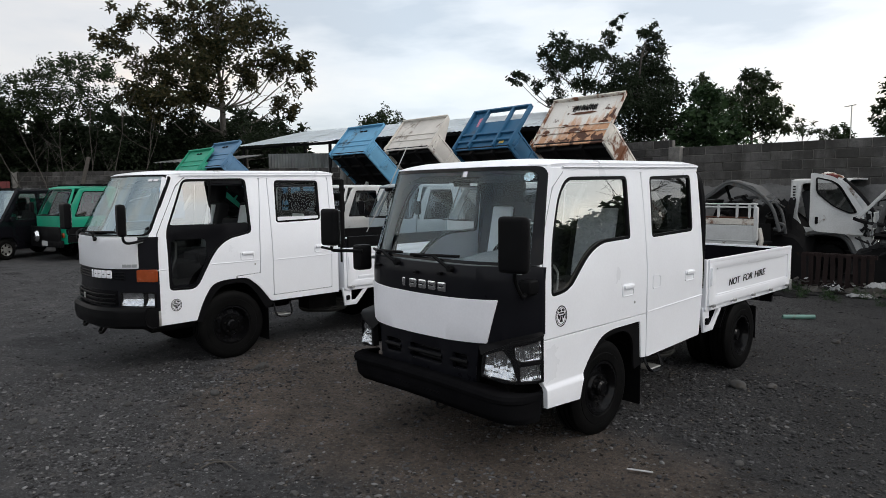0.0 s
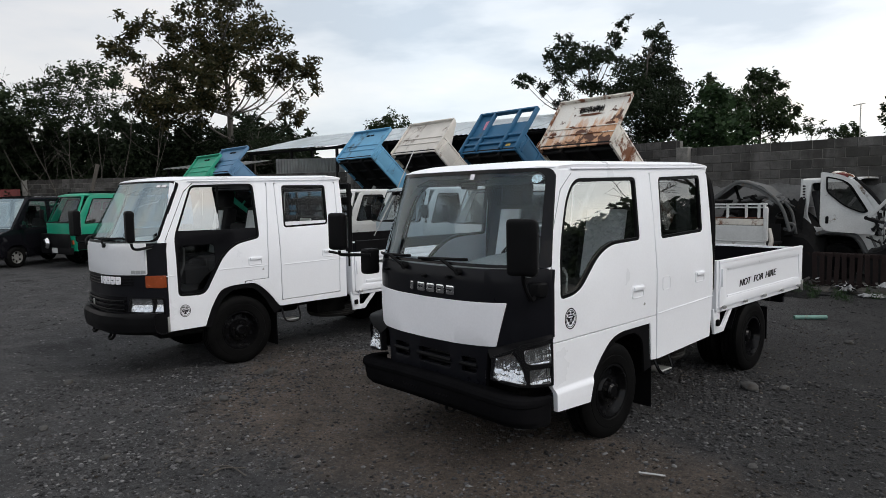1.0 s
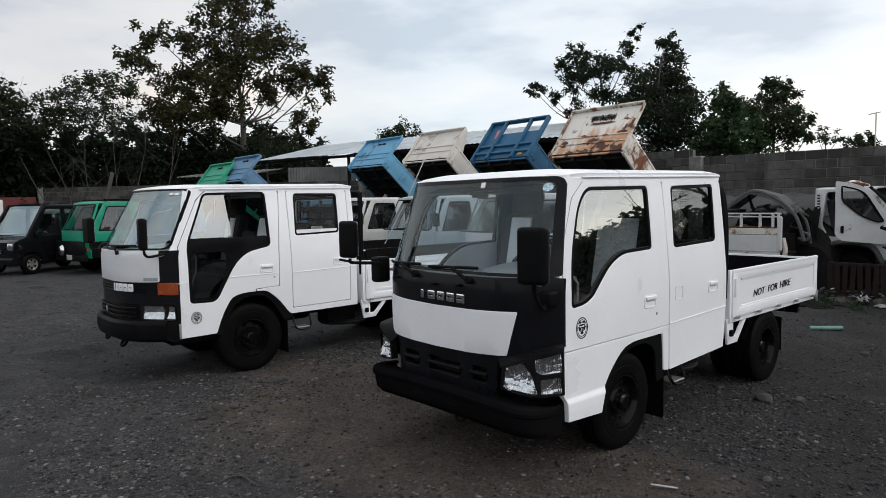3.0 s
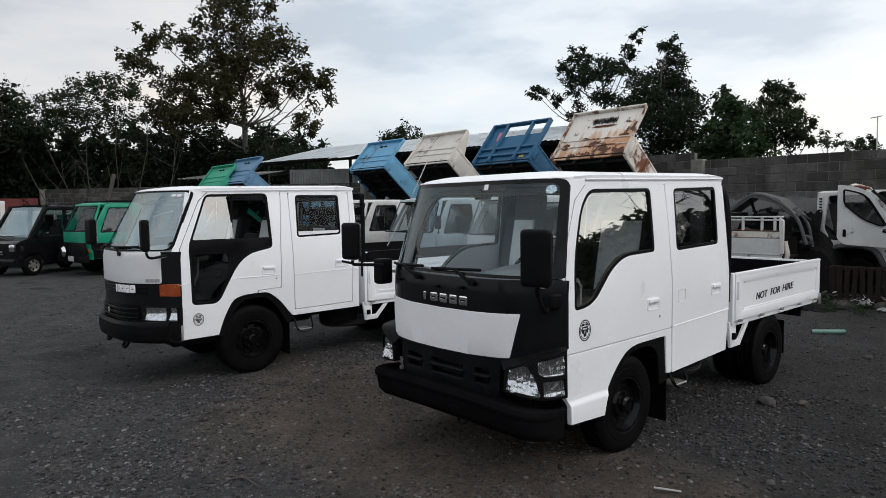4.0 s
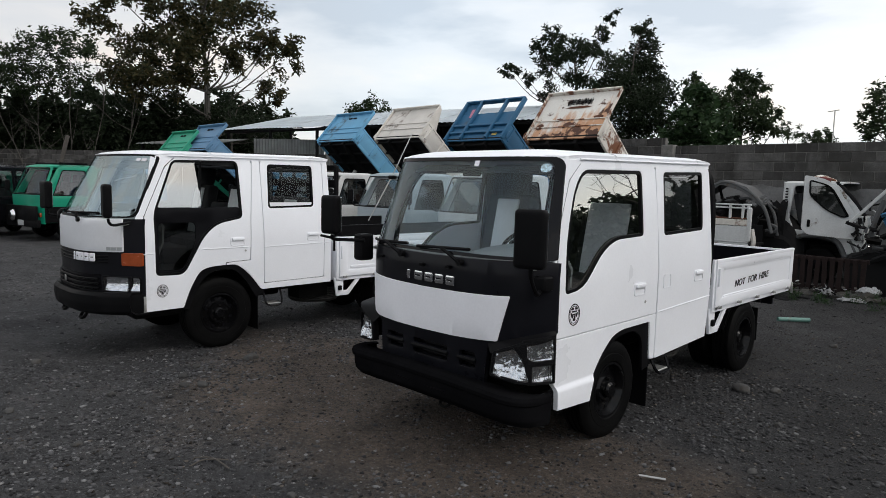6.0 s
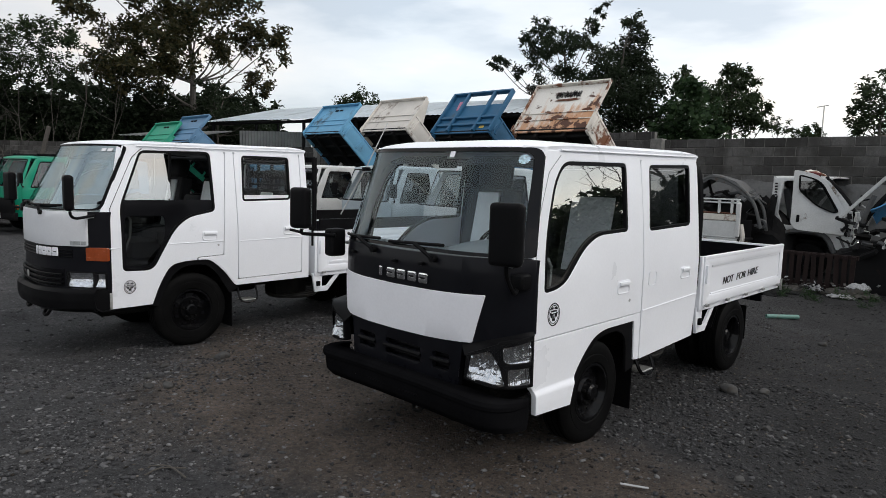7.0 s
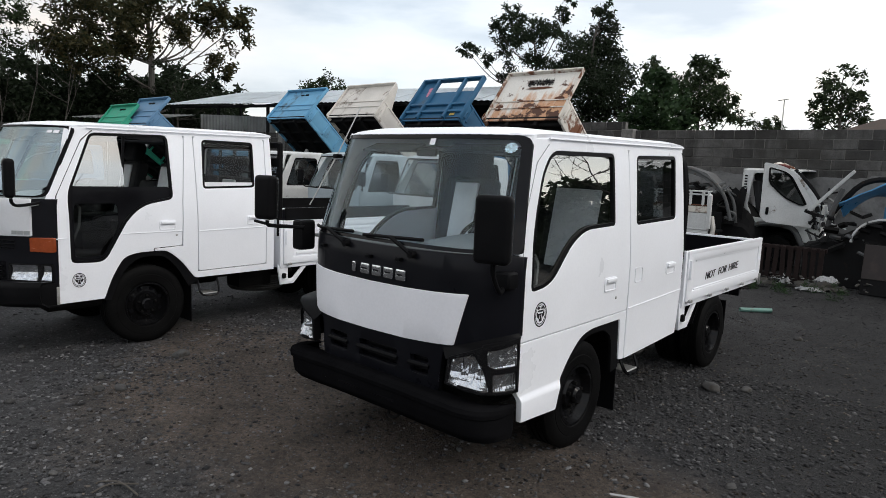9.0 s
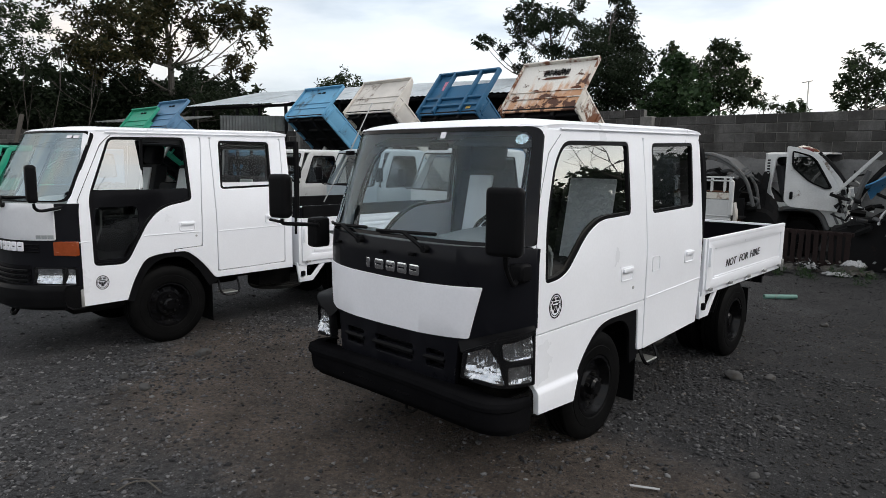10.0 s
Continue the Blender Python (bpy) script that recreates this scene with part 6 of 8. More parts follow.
def van(at, paint, label, width=1.48, length=3.4, high=1.86, rim=STEEL_DARK):
    """A small boxy van: lofted body with side glass, screen, lamps and wheels."""
    v = empty("van", pose(*at[:3], 0, 0, at[3]), label, "van")
    hw = width / 2
    out = rounded([(0.02, 0.30, 0.05), (0.24, 0.30, 0), (0.28, 0.50, 0.1), (0.42, 0.62, 0.1), (0.72, 0.62, 0.1), (0.86, 0.50, 0.1), (0.90, 0.28, 0), (2.45, 0.28, 0), (2.50, 0.50, 0.1), (2.64, 0.62, 0.1), (2.92, 0.62, 0.1), (3.05, 0.50, 0.1), (3.1, 0.30, 0), (length, 0.32, 0.05), (length, high - 0.06, 0.12), (1.05, high - 0.05, 0.2), (0.50, 1.08, 0.2), (0.03, 0.92, 0.1)], 0.0, 4)
    w1 = rounded([(0.72, 1.10), (1.12, high - 0.17), (1.62, high - 0.17), (1.62, 1.10)], 0.05, 3)
    w2 = rounded([(1.74, 1.10), (1.74, high - 0.17), (length - 0.2, high - 0.17), (length - 0.2, 1.10)], 0.05, 3)
    sx = lambda z: hw - 0.08 * max(0.0, z - 1.0)
    zc = [("v", z) for z in steps_of(0.5, high - 0.1, 7)]
    body = empty("body", Matrix.Identity(4))
    body.parent = v
    for s in (1, -1):
        sd = part("body_side", panel(out, [w1, w2], 0.03, zc, lambda u, q, w, s=s: (s * (sx(q) + w), u, q), 0.005), paint, body)
        for wn_ in (w1, w2):
            g = part("window_glass", panel(inset(wn_, -0.004), [], 0.0, zc, lambda u, q, w, s=s: (s * (sx(q) - 0.014), u, q)), GLASS_DARK, sd)
            g.visible_shadow = False
        for y in (0.57, 2.78):
            h = simple_wheel(v, (s * (hw - 0.02), y, 0.28), s, 0.285, 0.16, rim)
            for a in steps_of(0, 2 * math.pi, 6)[:-1] if rim is not STEEL_DARK else ():
                part("rim_slot", moved(box(0.012, 0.045, 0.075, (-0.036, 0, 0.112), 0.008, 1), Matrix.Rotation(a, 4, "X")), BLACK_TRIM, h)
        part("headlamp", box(0.20, 0.12, 0.20, (s * (hw - 0.13), 0.06, 0.80), 0.03, 2), LAMP_MIRROR, body)
        part("door_mirror", box(0.09, 0.14, 0.14, (s * (hw + 0.08), 0.72, 1.12), 0.03, 2), paint, body)
    prof = [(0.02, 0.32), (0.0, 0.55), (0.01, 0.92), (0.12, 0.98), (0.48, 1.08)]
    part("front_panel", grid(14, 16, lambda a, b: ((2 * a - 1) * hw * 0.985, prof[min(int(b * 4), 3)][0] + (prof[min(int(b * 4), 3) + 1][0] - prof[min(int(b * 4), 3)][0]) * (b * 4 - min(int(b * 4), 3)) + 0.05 * abs(2 * a - 1) ** 6, prof[min(int(b * 4), 3)][1] + (prof[min(int(b * 4), 3) + 1][1] - prof[min(int(b * 4), 3)][1]) * (b * 4 - min(int(b * 4), 3))), 0.02), paint, body)
    part("grille", box(0.7, 0.03, 0.12, (0, -0.005, 0.66), 0.01, 1), BLACK_TRIM, body)
    for z in (0.63, 0.69):
        part("grille_bar", box(0.66, 0.012, 0.016, (0, -0.022, z), 0.004, 1), CHROME, body)
    part("wiper", tube([(-0.5, 0.42, 1.10), (0.25, 0.42, 1.10)], 0.012, 6), BLACK_TRIM, body)
    part("bumper", box(width * 0.97, 0.12, 0.2, (0, 0.03, 0.40), 0.04, 2), paint, body)
    g = part("windscreen", grid(8, 4, lambda a, b: ((2 * a - 1) * (hw - 0.06 - 0.05 * b), 0.50 + 0.55 * b + 0.02 * abs(2 * a - 1) ** 4, 1.09 + (high - 1.15) * b)), GLASS_BRIGHT, body)
    g.visible_shadow = False
    for s in (1, -1):
        part("screen_pillar", tube([(s * (hw - 0.035), 0.47, 1.07), (s * (hw - 0.09), 1.05, high - 0.05)], 0.035, 8), paint, body)
    part("roof", grid(12, 8, lambda a, b: ((2 * a - 1) * sx(high), 1.03 + (length - 1.03) * b, high - 0.05 + 0.05 * (1 - abs(2 * a - 1) ** 5) * min(1, 5 * b) ** 0.5), 0.02), paint, body)
    part("rear_wall", box(width - 0.12, 0.04, high - 0.45, (0, length - 0.03, high / 2 + 0.12), 0.01, 1), paint, body)
    part("van_floor", box(width - 0.1, length - 0.3, 0.06, (0, length / 2, 0.45)), UNDER, body)
    part("dashboard", box(width - 0.12, 0.3, 0.2, (0, 0.72, 0.98), 0.05, 2), DASH, body)
    for x in (-0.36, 0.36):
        seat(body, (x, 1.35, 0.72), 0.44, 0.0, 0.5)
    return v


van((-21.9, 2.62, 0, 30), BLACK_CAR, "glossy black small van parked in the yard", 1.52, 3.4, 2.0, GALV)
van((-25.2, 3.0, 0, 30), GREY_WHITE, "silver grey small van beside the black one")


def box_truck():
    t = empty("box_truck", pose(-27.6, -0.75, 0), "white truck with a slatted cargo body", "truck")
    for s in (1, -1):
        simple_wheel(t, (s * 0.8, 0.9, 0.36), s)
        simple_wheel(t, (s * 0.8, 3.3, 0.36), s)
    part("cargo_body", box(1.8, 2.6, 1.35, (0, 3.0, 1.5), 0.02, 1), OLD_WHITE, t)
    for i in range(5):
        part("body_rib", box(1.84, 0.05, 1.3, (0, 1.85 + i * 0.57, 1.5), 0.01, 1), GREY_WHITE, t)
    small_cab(t, OLD_WHITE)
    part("frame_rail", box(0.8, 3.8, 0.16, (0, 2.6, 0.68), 0.01, 1), CHASSIS, t)


box_truck()


# -- the stripped wreck with its door ajar --
def wreck():
    t = empty("wrecked_truck", pose(-3.32, 14.86, 0.10, 0, 0, 90), "stripped white truck cab with its door hanging open", "truck")
    half, top = 0.84, 1.86
    cab = empty("cab", Matrix.Identity(4))
    cab.parent = t
    out = rounded([(0.20, 0.55, 0), (0.48, 0.50, 0.05), (0.62, 0.78, 0.2), (0.85, 0.86, 0.1), (1.22, 0.84, 0.2), (1.42, 0.60, 0.1), (1.46, 0.52, 0), (1.66, 0.80, 0), (1.62, top - 0.02, 0.08), (0.72, top, 0.15), (0.22, 1.28, 0.2)], 0.0, 4)
    hole = rounded([(0.42, 0.90), (0.42, 1.30), (0.80, top - 0.07), (1.44, top - 0.08), (1.50, 1.15), (1.38, 0.92)], 0.06, 4)
    for s in (1, -1):
        part("cab_side", panel(out, [hole], 0.05, [], lambda u, v, w, s=s: (s * (half - 0.08 * max(0.0, v - 1.1) + w), u, v), 0.008), OLD_WHITE, cab)
        part("arch_trim", tube(smooth_path([(s * half, 0.46, 0.46), (s * (half + 0.03), 0.62, 0.74), (s * (half + 0.03), 0.90, 0.82), (s * (half + 0.03), 1.24, 0.80), (s * half, 1.52, 0.62)], 5), 0.05, 6), SCRAP_GREY, cab)
    part("roof", grid(10, 10, lambda u, v: ((half - 0.07) * (2 * u - 1), 0.62 + 1.02 * v, top + 0.04 * (1 - abs(2 * u - 1) ** 4) - 0.02), 0.03), OLD_WHITE, cab)
    part("rear_wall", panel([(-half + 0.04, 0.6), (half - 0.04, 0.6), (half - 0.1, top), (-half + 0.1, top)], [rounded([(-0.5, 1.3), (0.5, 1.3), (0.5, 1.7), (-0.5, 1.7)], 0.05, 3)], 0.03, [], lambda u, v, w: (u, 1.62 - w, v)), OLD_WHITE, cab)
    part("cab_floor", box(1.6, 1.4, 0.08, (0, 0.9, 0.82)), SCRAP, cab)
    seat(cab, (-0.4, 1.1, 0.9), 0.45)
    seat(cab, (0.4, 1.1, 0.9), 0.45)
    for s in (1, -1):
        part("bare_pillar", tube(smooth_path([(s * 0.80, 0.20, 1.24), (s * 0.78, 0.42, 1.56), (s * 0.74, 0.72, top)], 4), 0.035, 6), SCRAP, cab)
    # crumpled nose
    rr = random.Random(8)
    def nose(u, v):
        x, z = (2 * u - 1) * 0.80, 0.55 + 0.72 * v
        return (x, 0.17 + 0.05 * noise.noise((x * 4, z * 4, 1)) + 0.10 * abs(2 * u - 1) ** 3, z + 0.03 * noise.noise((x * 5, z * 5, 7)))
    part("crumpled_front", grid(14, 8, nose, 0.02), SCRAP, cab, smooth=20)
    part("torn_corner", grid(6, 10, lambda u, v: (-0.83 + 0.22 * u + 0.04 * noise.noise((v * 6, u * 3, 2)), 0.12 + 0.06 * noise.noise((u * 5, v * 6, 4)) + 0.06 * (1 - u), 0.58 + 0.66 * v), 0.015), OLD_WHITE, cab, "torn white front corner", smooth=20)
    part("screen_rail", tube(smooth_path([(-0.76, 0.20, 1.24), (0.0, 0.14, 1.26), (0.76, 0.20, 1.24)], 5), 0.03, 6), SCRAP_GREY, cab)
    for i in range(22):
        p = Vector((-0.78 + rr.random() * 0.5, 0.02 + rr.random() * 0.2, 0.55 + rr.random() * 0.9))
        q = p + Vector((rr.uniform(-0.2, 0.2), rr.uniform(-0.35, 0.1), rr.uniform(-0.25, 0.3)))
        part("bent_bracket", box(0.02 + 0.05 * rr.random(), (q - p).length, 0.02, (p + q) / 2, 0.004, 1, (q - p).to_track_quat("Y", "Z").to_matrix()), rr.choice((OLD_WHITE, SCRAP_GREY, SCRAP, GALV)), cab)
    for i in range(18):
        p = Vector((-0.84 - rr.random() * 0.10, 0.0 + rr.random() * 0.32, 0.52 + rr.random() * 0.75))
        q = p + Vector((rr.uniform(-0.06, 0.06), rr.uniform(-0.16, 0.12), rr.uniform(-0.22, 0.22)))
        part("torn_strip", box(0.015 + 0.03 * rr.random(), 0.03 + 0.05 * rr.random(), (q - p).length, (p + q) / 2, 0.004, 1, Euler((rr.uniform(-0.7, 0.7), rr.uniform(-0.4, 0.4), 0)).to_matrix()), rr.choice((SCRAP, SCRAP, SCRAP_GREY, GREY_WHITE)), cab)
    part("broken_lamp", box(0.12, 0.06, 0.16, (-0.72, 0.12, 0.62), 0.02, 1), LAMP_MIRROR, cab)
    # the door, hinged at its front edge and swung out
    door = empty("open_door", Matrix.Translation((-half - 0.02, 0.34, 0.0)) @ Matrix.Rotation(radians(28), 4, "Z") @ Matrix.Diagonal((1, 1.12, 1, 1)))
    door.parent = t
    dout = rounded([(0.0, 0.80, 0.03), (0.72, 0.87, 0.08), (0.80, 0.98, 0.04), (0.80, 1.98, 0.04), (0.40, 1.90, 0.25), (0.10, 1.42, 0.2), (0.0, 1.22, 0.05)], 0.0, 5)
    dwin = rounded([(0.10, 1.22, 0.06), (0.40, 1.80, 0.15), (0.73, 1.90, 0.05), (0.72, 1.60, 0.08), (0.45, 1.32, 0.12), (0.20, 1.20, 0.05)], 0.0, 5)
    ds = part("door_skin", panel(dout, [dwin], 0.05, [], lambda u, v, w: (w, u, v), 0.008), OLD_WHITE, door)
    g = part("window_glass", panel(inset(dwin, -0.004), [], 0.0, [], lambda u, v, w: (-0.02, u, v)), OLD_GLASS, ds)
    part("window_seal", panel(dwin, [inset(dwin, 0.022)], 0.02, [], lambda u, v, w: (0.004 + w, u, v)), BLACK_TRIM, ds)
    part("window_seal", panel(dwin, [inset(dwin, 0.022)], 0.02, [], lambda u, v, w: (-0.04 - 0.016 + w, u, v)), BLACK_TRIM, ds)
    for side in (-0.056, 0.004):
        part("door_handle", box(0.016, 0.045, 0.14, (side, 0.70, 1.08), 0.02, 2), BLACK_TRIM, ds)
    # writing down the rear post, too worn to read
    for i in range(8):
        part("post_letter", box(0.004, 0.05, 0.03, (-half + 0.03 - 0.022, 1.56, 1.72 - i * 0.055), 0, 1), SCRAP, cab)
    for s in (1, -1):
        simple_wheel(t, (s * 0.78, 0.95, 0.25), s, 0.35)
    part("frame_rail", box(0.8, 3.6, 0.16, (0, 2.2, 0.56), 0.01, 1), CHASSIS, t)
    rc = empty("roof_scrap", pose(-4.34, 14.32, 1.93, 0, 10, 12), "rusty white sheet scrap lying on the cab roof", "scrap")
    part("bent_sheet", grid(10, 5, lambda u, v: ((u - 0.5) * 0.50, (v - 0.5) * 0.4, 0.05 + 0.09 * math.sin(u * 3) + 0.09 * noise.noise((u * 4, v * 4, 2))), 0.03), RUSTED, rc)
    part("red_strip", box(0.20, 0.03, 0.10, (0.03, -0.20, 0.08), 0.01, 1), RED, rc)
    part("white_end", box(0.10, 0.04, 0.07, (0.19, -0.20, 0.05), 0.01, 1), OLD_WHITE, rc)


RED = mat("dull_red_paint", (0.12, 0.018, 0.018), 0.6, var=0.25, scale=5, dirt=(0.06, 0.03, 0.025), dirt_at=0.6)
wreck()


def scrap_bed():
    b = empty("scrap_truck_bed", pose(-5.55, 13.0, 0), "small rusty cream truck bed side with a slatted rail", "scrap")
    part("side_panel", box(1.05, 0.035, 0.36, (0, -0.44, 0.92), 0.008, 1), OLD_WHITE, b)
    for dz in (0.735, 0.80):
        part("panel_rib", box(1.07, 0.055, 0.03, (0, -0.44, dz), 0.008, 1), GREY_WHITE, b)
    part("rust_band", box(1.07, 0.05, 0.12, (0, -0.44, 1.165), 0.01, 1), RUSTED, b)
    part("rust_edge", box(1.07, 0.052, 0.025, (0, -0.442, 1.245), 0.006, 1), RUST, b)
    for z in (1.44, 1.50):
        part("top_rail", box(1.10, 0.04, 0.028, (0, -0.45, z), 0.008, 1), OLD_WHITE, b)
    for x in (-0.50, -0.18, 0.17, 0.40, 0.50):
        part("rail_post", box(0.045, 0.04, 0.27, (x, -0.45, 1.37), 0.008, 1), OLD_WHITE, b)
    part("end_post", box(0.07, 0.06, 0.62, (0.53, -0.46, 1.13), 0.01, 1), OLD_WHITE, b)
    part("inner_panel", box(1.05, 0.035, 0.36, (-0.05, 0.42, 0.92), 0.008, 1), SCRAP, b)
    part("end_panel", box(0.03, 0.84, 0.30, (-0.51, 0, 0.90), 0.008, 1), SCRAP, b)
    part("bed_floor", box(1.02, 0.86, 0.05, (0, 0, 0.74), 0.008, 1), SCRAP, b)
    part("bent_leg", tube(smooth_path([(0.56, -0.40, 1.05), (0.60, -0.38, 0.80), (0.54, -0.36, 0.55), (0.50, -0.30, 0.0)], 4), 0.045, 6), CREAM, b)
    part("bed_leg", box(0.07, 0.07, 0.75, (0.42, 0.3, 0.37), 0.01, 1), RUST, b)
    for y in (-0.35, 0.3):
        part("bed_leg", box(0.07, 0.07, 0.75, (-0.45, y, 0.37), 0.01, 1), RUST, b)


scrap_bed()


def frame_heap():
    """A crushed grey cab frame lying over dark scrap."""
    h = empty("crushed_frame", pose(-5.5, 13.75, 0), "crushed grey body frame on a dark scrap heap", "scrap")
    part("bent_hoop", tube(smooth_path([(-0.95, -0.3, 1.55), (-0.45, -0.3, 1.92), (0.05, -0.3, 1.78), (0.40, -0.3, 1.45), (0.58, -0.3, 0.95)], 6), 0.035, 8), SCRAP_GREY, h)
    part("bent_hoop", tube(smooth_path([(-0.95, -0.1, 1.40), (-0.2, -0.12, 1.58), (0.25, -0.1, 1.60), (0.52, -0.1, 1.35), (0.62, -0.1, 0.9)], 6), 0.03, 8), SCRAP_GREY, h)
    part("cross_bar", tube([(-0.5, -0.3, 1.88), (-0.62, 0.3, 1.5)], 0.03, 6), SCRAP, h)
    part("loop_handle", tube(smooth_path([(0.45, -0.25, 1.0), (0.62, -0.25, 0.98), (0.63, -0.25, 1.08), (0.5, -0.25, 1.12)], 5), 0.03, 6), SCRAP_GREY, h)
    rr = random.Random(21)
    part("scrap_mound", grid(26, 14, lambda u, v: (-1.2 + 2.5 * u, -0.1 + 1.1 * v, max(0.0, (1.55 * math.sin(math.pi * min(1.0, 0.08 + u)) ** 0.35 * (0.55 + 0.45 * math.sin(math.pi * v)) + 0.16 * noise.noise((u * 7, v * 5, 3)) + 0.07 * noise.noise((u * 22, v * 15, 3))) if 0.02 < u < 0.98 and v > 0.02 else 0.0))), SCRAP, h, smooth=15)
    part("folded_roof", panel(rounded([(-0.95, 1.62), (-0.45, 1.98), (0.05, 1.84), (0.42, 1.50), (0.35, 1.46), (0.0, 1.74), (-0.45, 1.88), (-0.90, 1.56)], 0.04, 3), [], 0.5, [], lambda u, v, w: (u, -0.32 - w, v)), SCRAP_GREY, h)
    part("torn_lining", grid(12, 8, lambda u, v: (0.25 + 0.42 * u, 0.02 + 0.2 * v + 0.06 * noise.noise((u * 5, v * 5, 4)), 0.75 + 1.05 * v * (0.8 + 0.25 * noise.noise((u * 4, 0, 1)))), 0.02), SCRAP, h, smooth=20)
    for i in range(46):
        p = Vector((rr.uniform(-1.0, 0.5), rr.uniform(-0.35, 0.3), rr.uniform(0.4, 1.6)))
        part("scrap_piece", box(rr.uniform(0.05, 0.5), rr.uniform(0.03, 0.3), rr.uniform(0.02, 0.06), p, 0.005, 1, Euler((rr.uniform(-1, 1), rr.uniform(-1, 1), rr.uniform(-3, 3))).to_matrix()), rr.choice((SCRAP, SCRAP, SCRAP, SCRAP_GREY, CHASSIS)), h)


frame_heap()


def blue_wreck():
    t = empty("blue_wreck", pose(-2.25, 13.45, 0), "crushed blue vehicle body with a bare white wheel arch", "scrap")
    part("blue_sheet", grid(16, 5, lambda u, v: (-0.85 + 1.5 * u, -0.35 + 0.55 * v, 1.42 + 0.85 * u + 0.10 * math.sin(u * 9) * v + 0.05 * noise.noise((u * 5, v * 5, 1)) - 0.25 * v * (1 - u)), 0.02), TARP, t)
    part("blue_body", grid(14, 8, lambda u, v: (-0.2 + 1.4 * u, -0.25 + 0.03 * noise.noise((u * 6, v * 6, 5)), 0.75 + 1.15 * v * (0.55 + 0.45 * u)), 0.02), DEEP_BLUE, t)
    part("wheel_arch", grid(16, 2, lambda u, v: (-0.15 + 0.42 * math.cos(math.pi * (1 - u)) * 1.1, -0.42 + 0.2 * v, 0.78 + 0.42 * math.sin(math.pi * u)), 0.03), OLD_WHITE, t)
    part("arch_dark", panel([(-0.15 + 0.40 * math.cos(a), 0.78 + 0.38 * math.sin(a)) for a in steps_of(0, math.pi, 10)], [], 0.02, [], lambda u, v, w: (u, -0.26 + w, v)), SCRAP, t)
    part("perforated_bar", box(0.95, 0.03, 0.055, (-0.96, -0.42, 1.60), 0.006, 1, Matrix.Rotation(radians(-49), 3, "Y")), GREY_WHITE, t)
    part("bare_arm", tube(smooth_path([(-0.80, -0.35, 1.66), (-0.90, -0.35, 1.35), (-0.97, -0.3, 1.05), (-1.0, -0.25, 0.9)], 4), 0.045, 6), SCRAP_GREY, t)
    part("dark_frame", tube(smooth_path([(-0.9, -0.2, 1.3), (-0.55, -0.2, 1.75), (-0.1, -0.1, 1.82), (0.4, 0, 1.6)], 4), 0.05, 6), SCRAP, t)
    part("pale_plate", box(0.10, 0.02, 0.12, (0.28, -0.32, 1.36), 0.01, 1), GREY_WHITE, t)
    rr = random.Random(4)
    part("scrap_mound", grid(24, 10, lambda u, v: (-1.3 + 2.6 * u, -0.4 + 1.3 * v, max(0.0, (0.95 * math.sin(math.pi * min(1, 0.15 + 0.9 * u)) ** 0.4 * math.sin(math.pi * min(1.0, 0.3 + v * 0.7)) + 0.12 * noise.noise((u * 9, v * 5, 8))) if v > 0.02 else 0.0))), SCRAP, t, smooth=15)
    for i in range(48):
        p = Vector((rr.uniform(-1.25, 0.6), rr.uniform(-0.5, -0.2), rr.uniform(0.45, 1.25)))
        part("scrap_piece", box(rr.uniform(0.04, 0.28), rr.uniform(0.03, 0.15), rr.uniform(0.015, 0.06), p, 0.005, 1, Euler((rr.uniform(-0.6, 0.6), rr.uniform(-0.5, 0.5), rr.uniform(-0.6, 0.6))).to_matrix()), rr.choice((SCRAP, SCRAP, SCRAP, SCRAP_GREY, CHASSIS)), t)


blue_wreck()


def board_rack():
    f = empty("board_rack", pose(-3.72, 12.62, 0), "low rack of reddish brown upright boards", "rack")
    for z in (0.12, 0.62):
        part("rack_rail", box(1.15, 0.05, 0.07, (0.05, 0.03, z), 0.006, 1), WOOD, f)
    for i in range(10):
        part("rack_board", box(0.075, 0.025, 0.62, (-0.48 + i * 0.115, -0.01, 0.33), 0.004, 1, Matrix.Rotation(radians((i * 37 % 7 - 3) * 0.8), 3, "Y")), WOOD, f)
    return f


board_rack()
sheet = empty("brown_sheet", pose(-1.62, 12.55, 0.27, -8, 0, 0), "dull reddish brown metal sheet leaning on scrap", "metal sheet")
part("sheet_face", box(1.9, 0.03, 0.55, (0, 0, 0.26), 0.006, 1), mat("dark_brown_sheet", (0.017, 0.012, 0.0115), 0.7, var=0.2, scale=2, dirt=(0.03, 0.02, 0.018), dirt_at=0.55), sheet)
part("sheet_foot", box(1.9, 0.06, 0.27, (0, 0.03, -0.135), 0.01, 1), SCRAP, sheet)


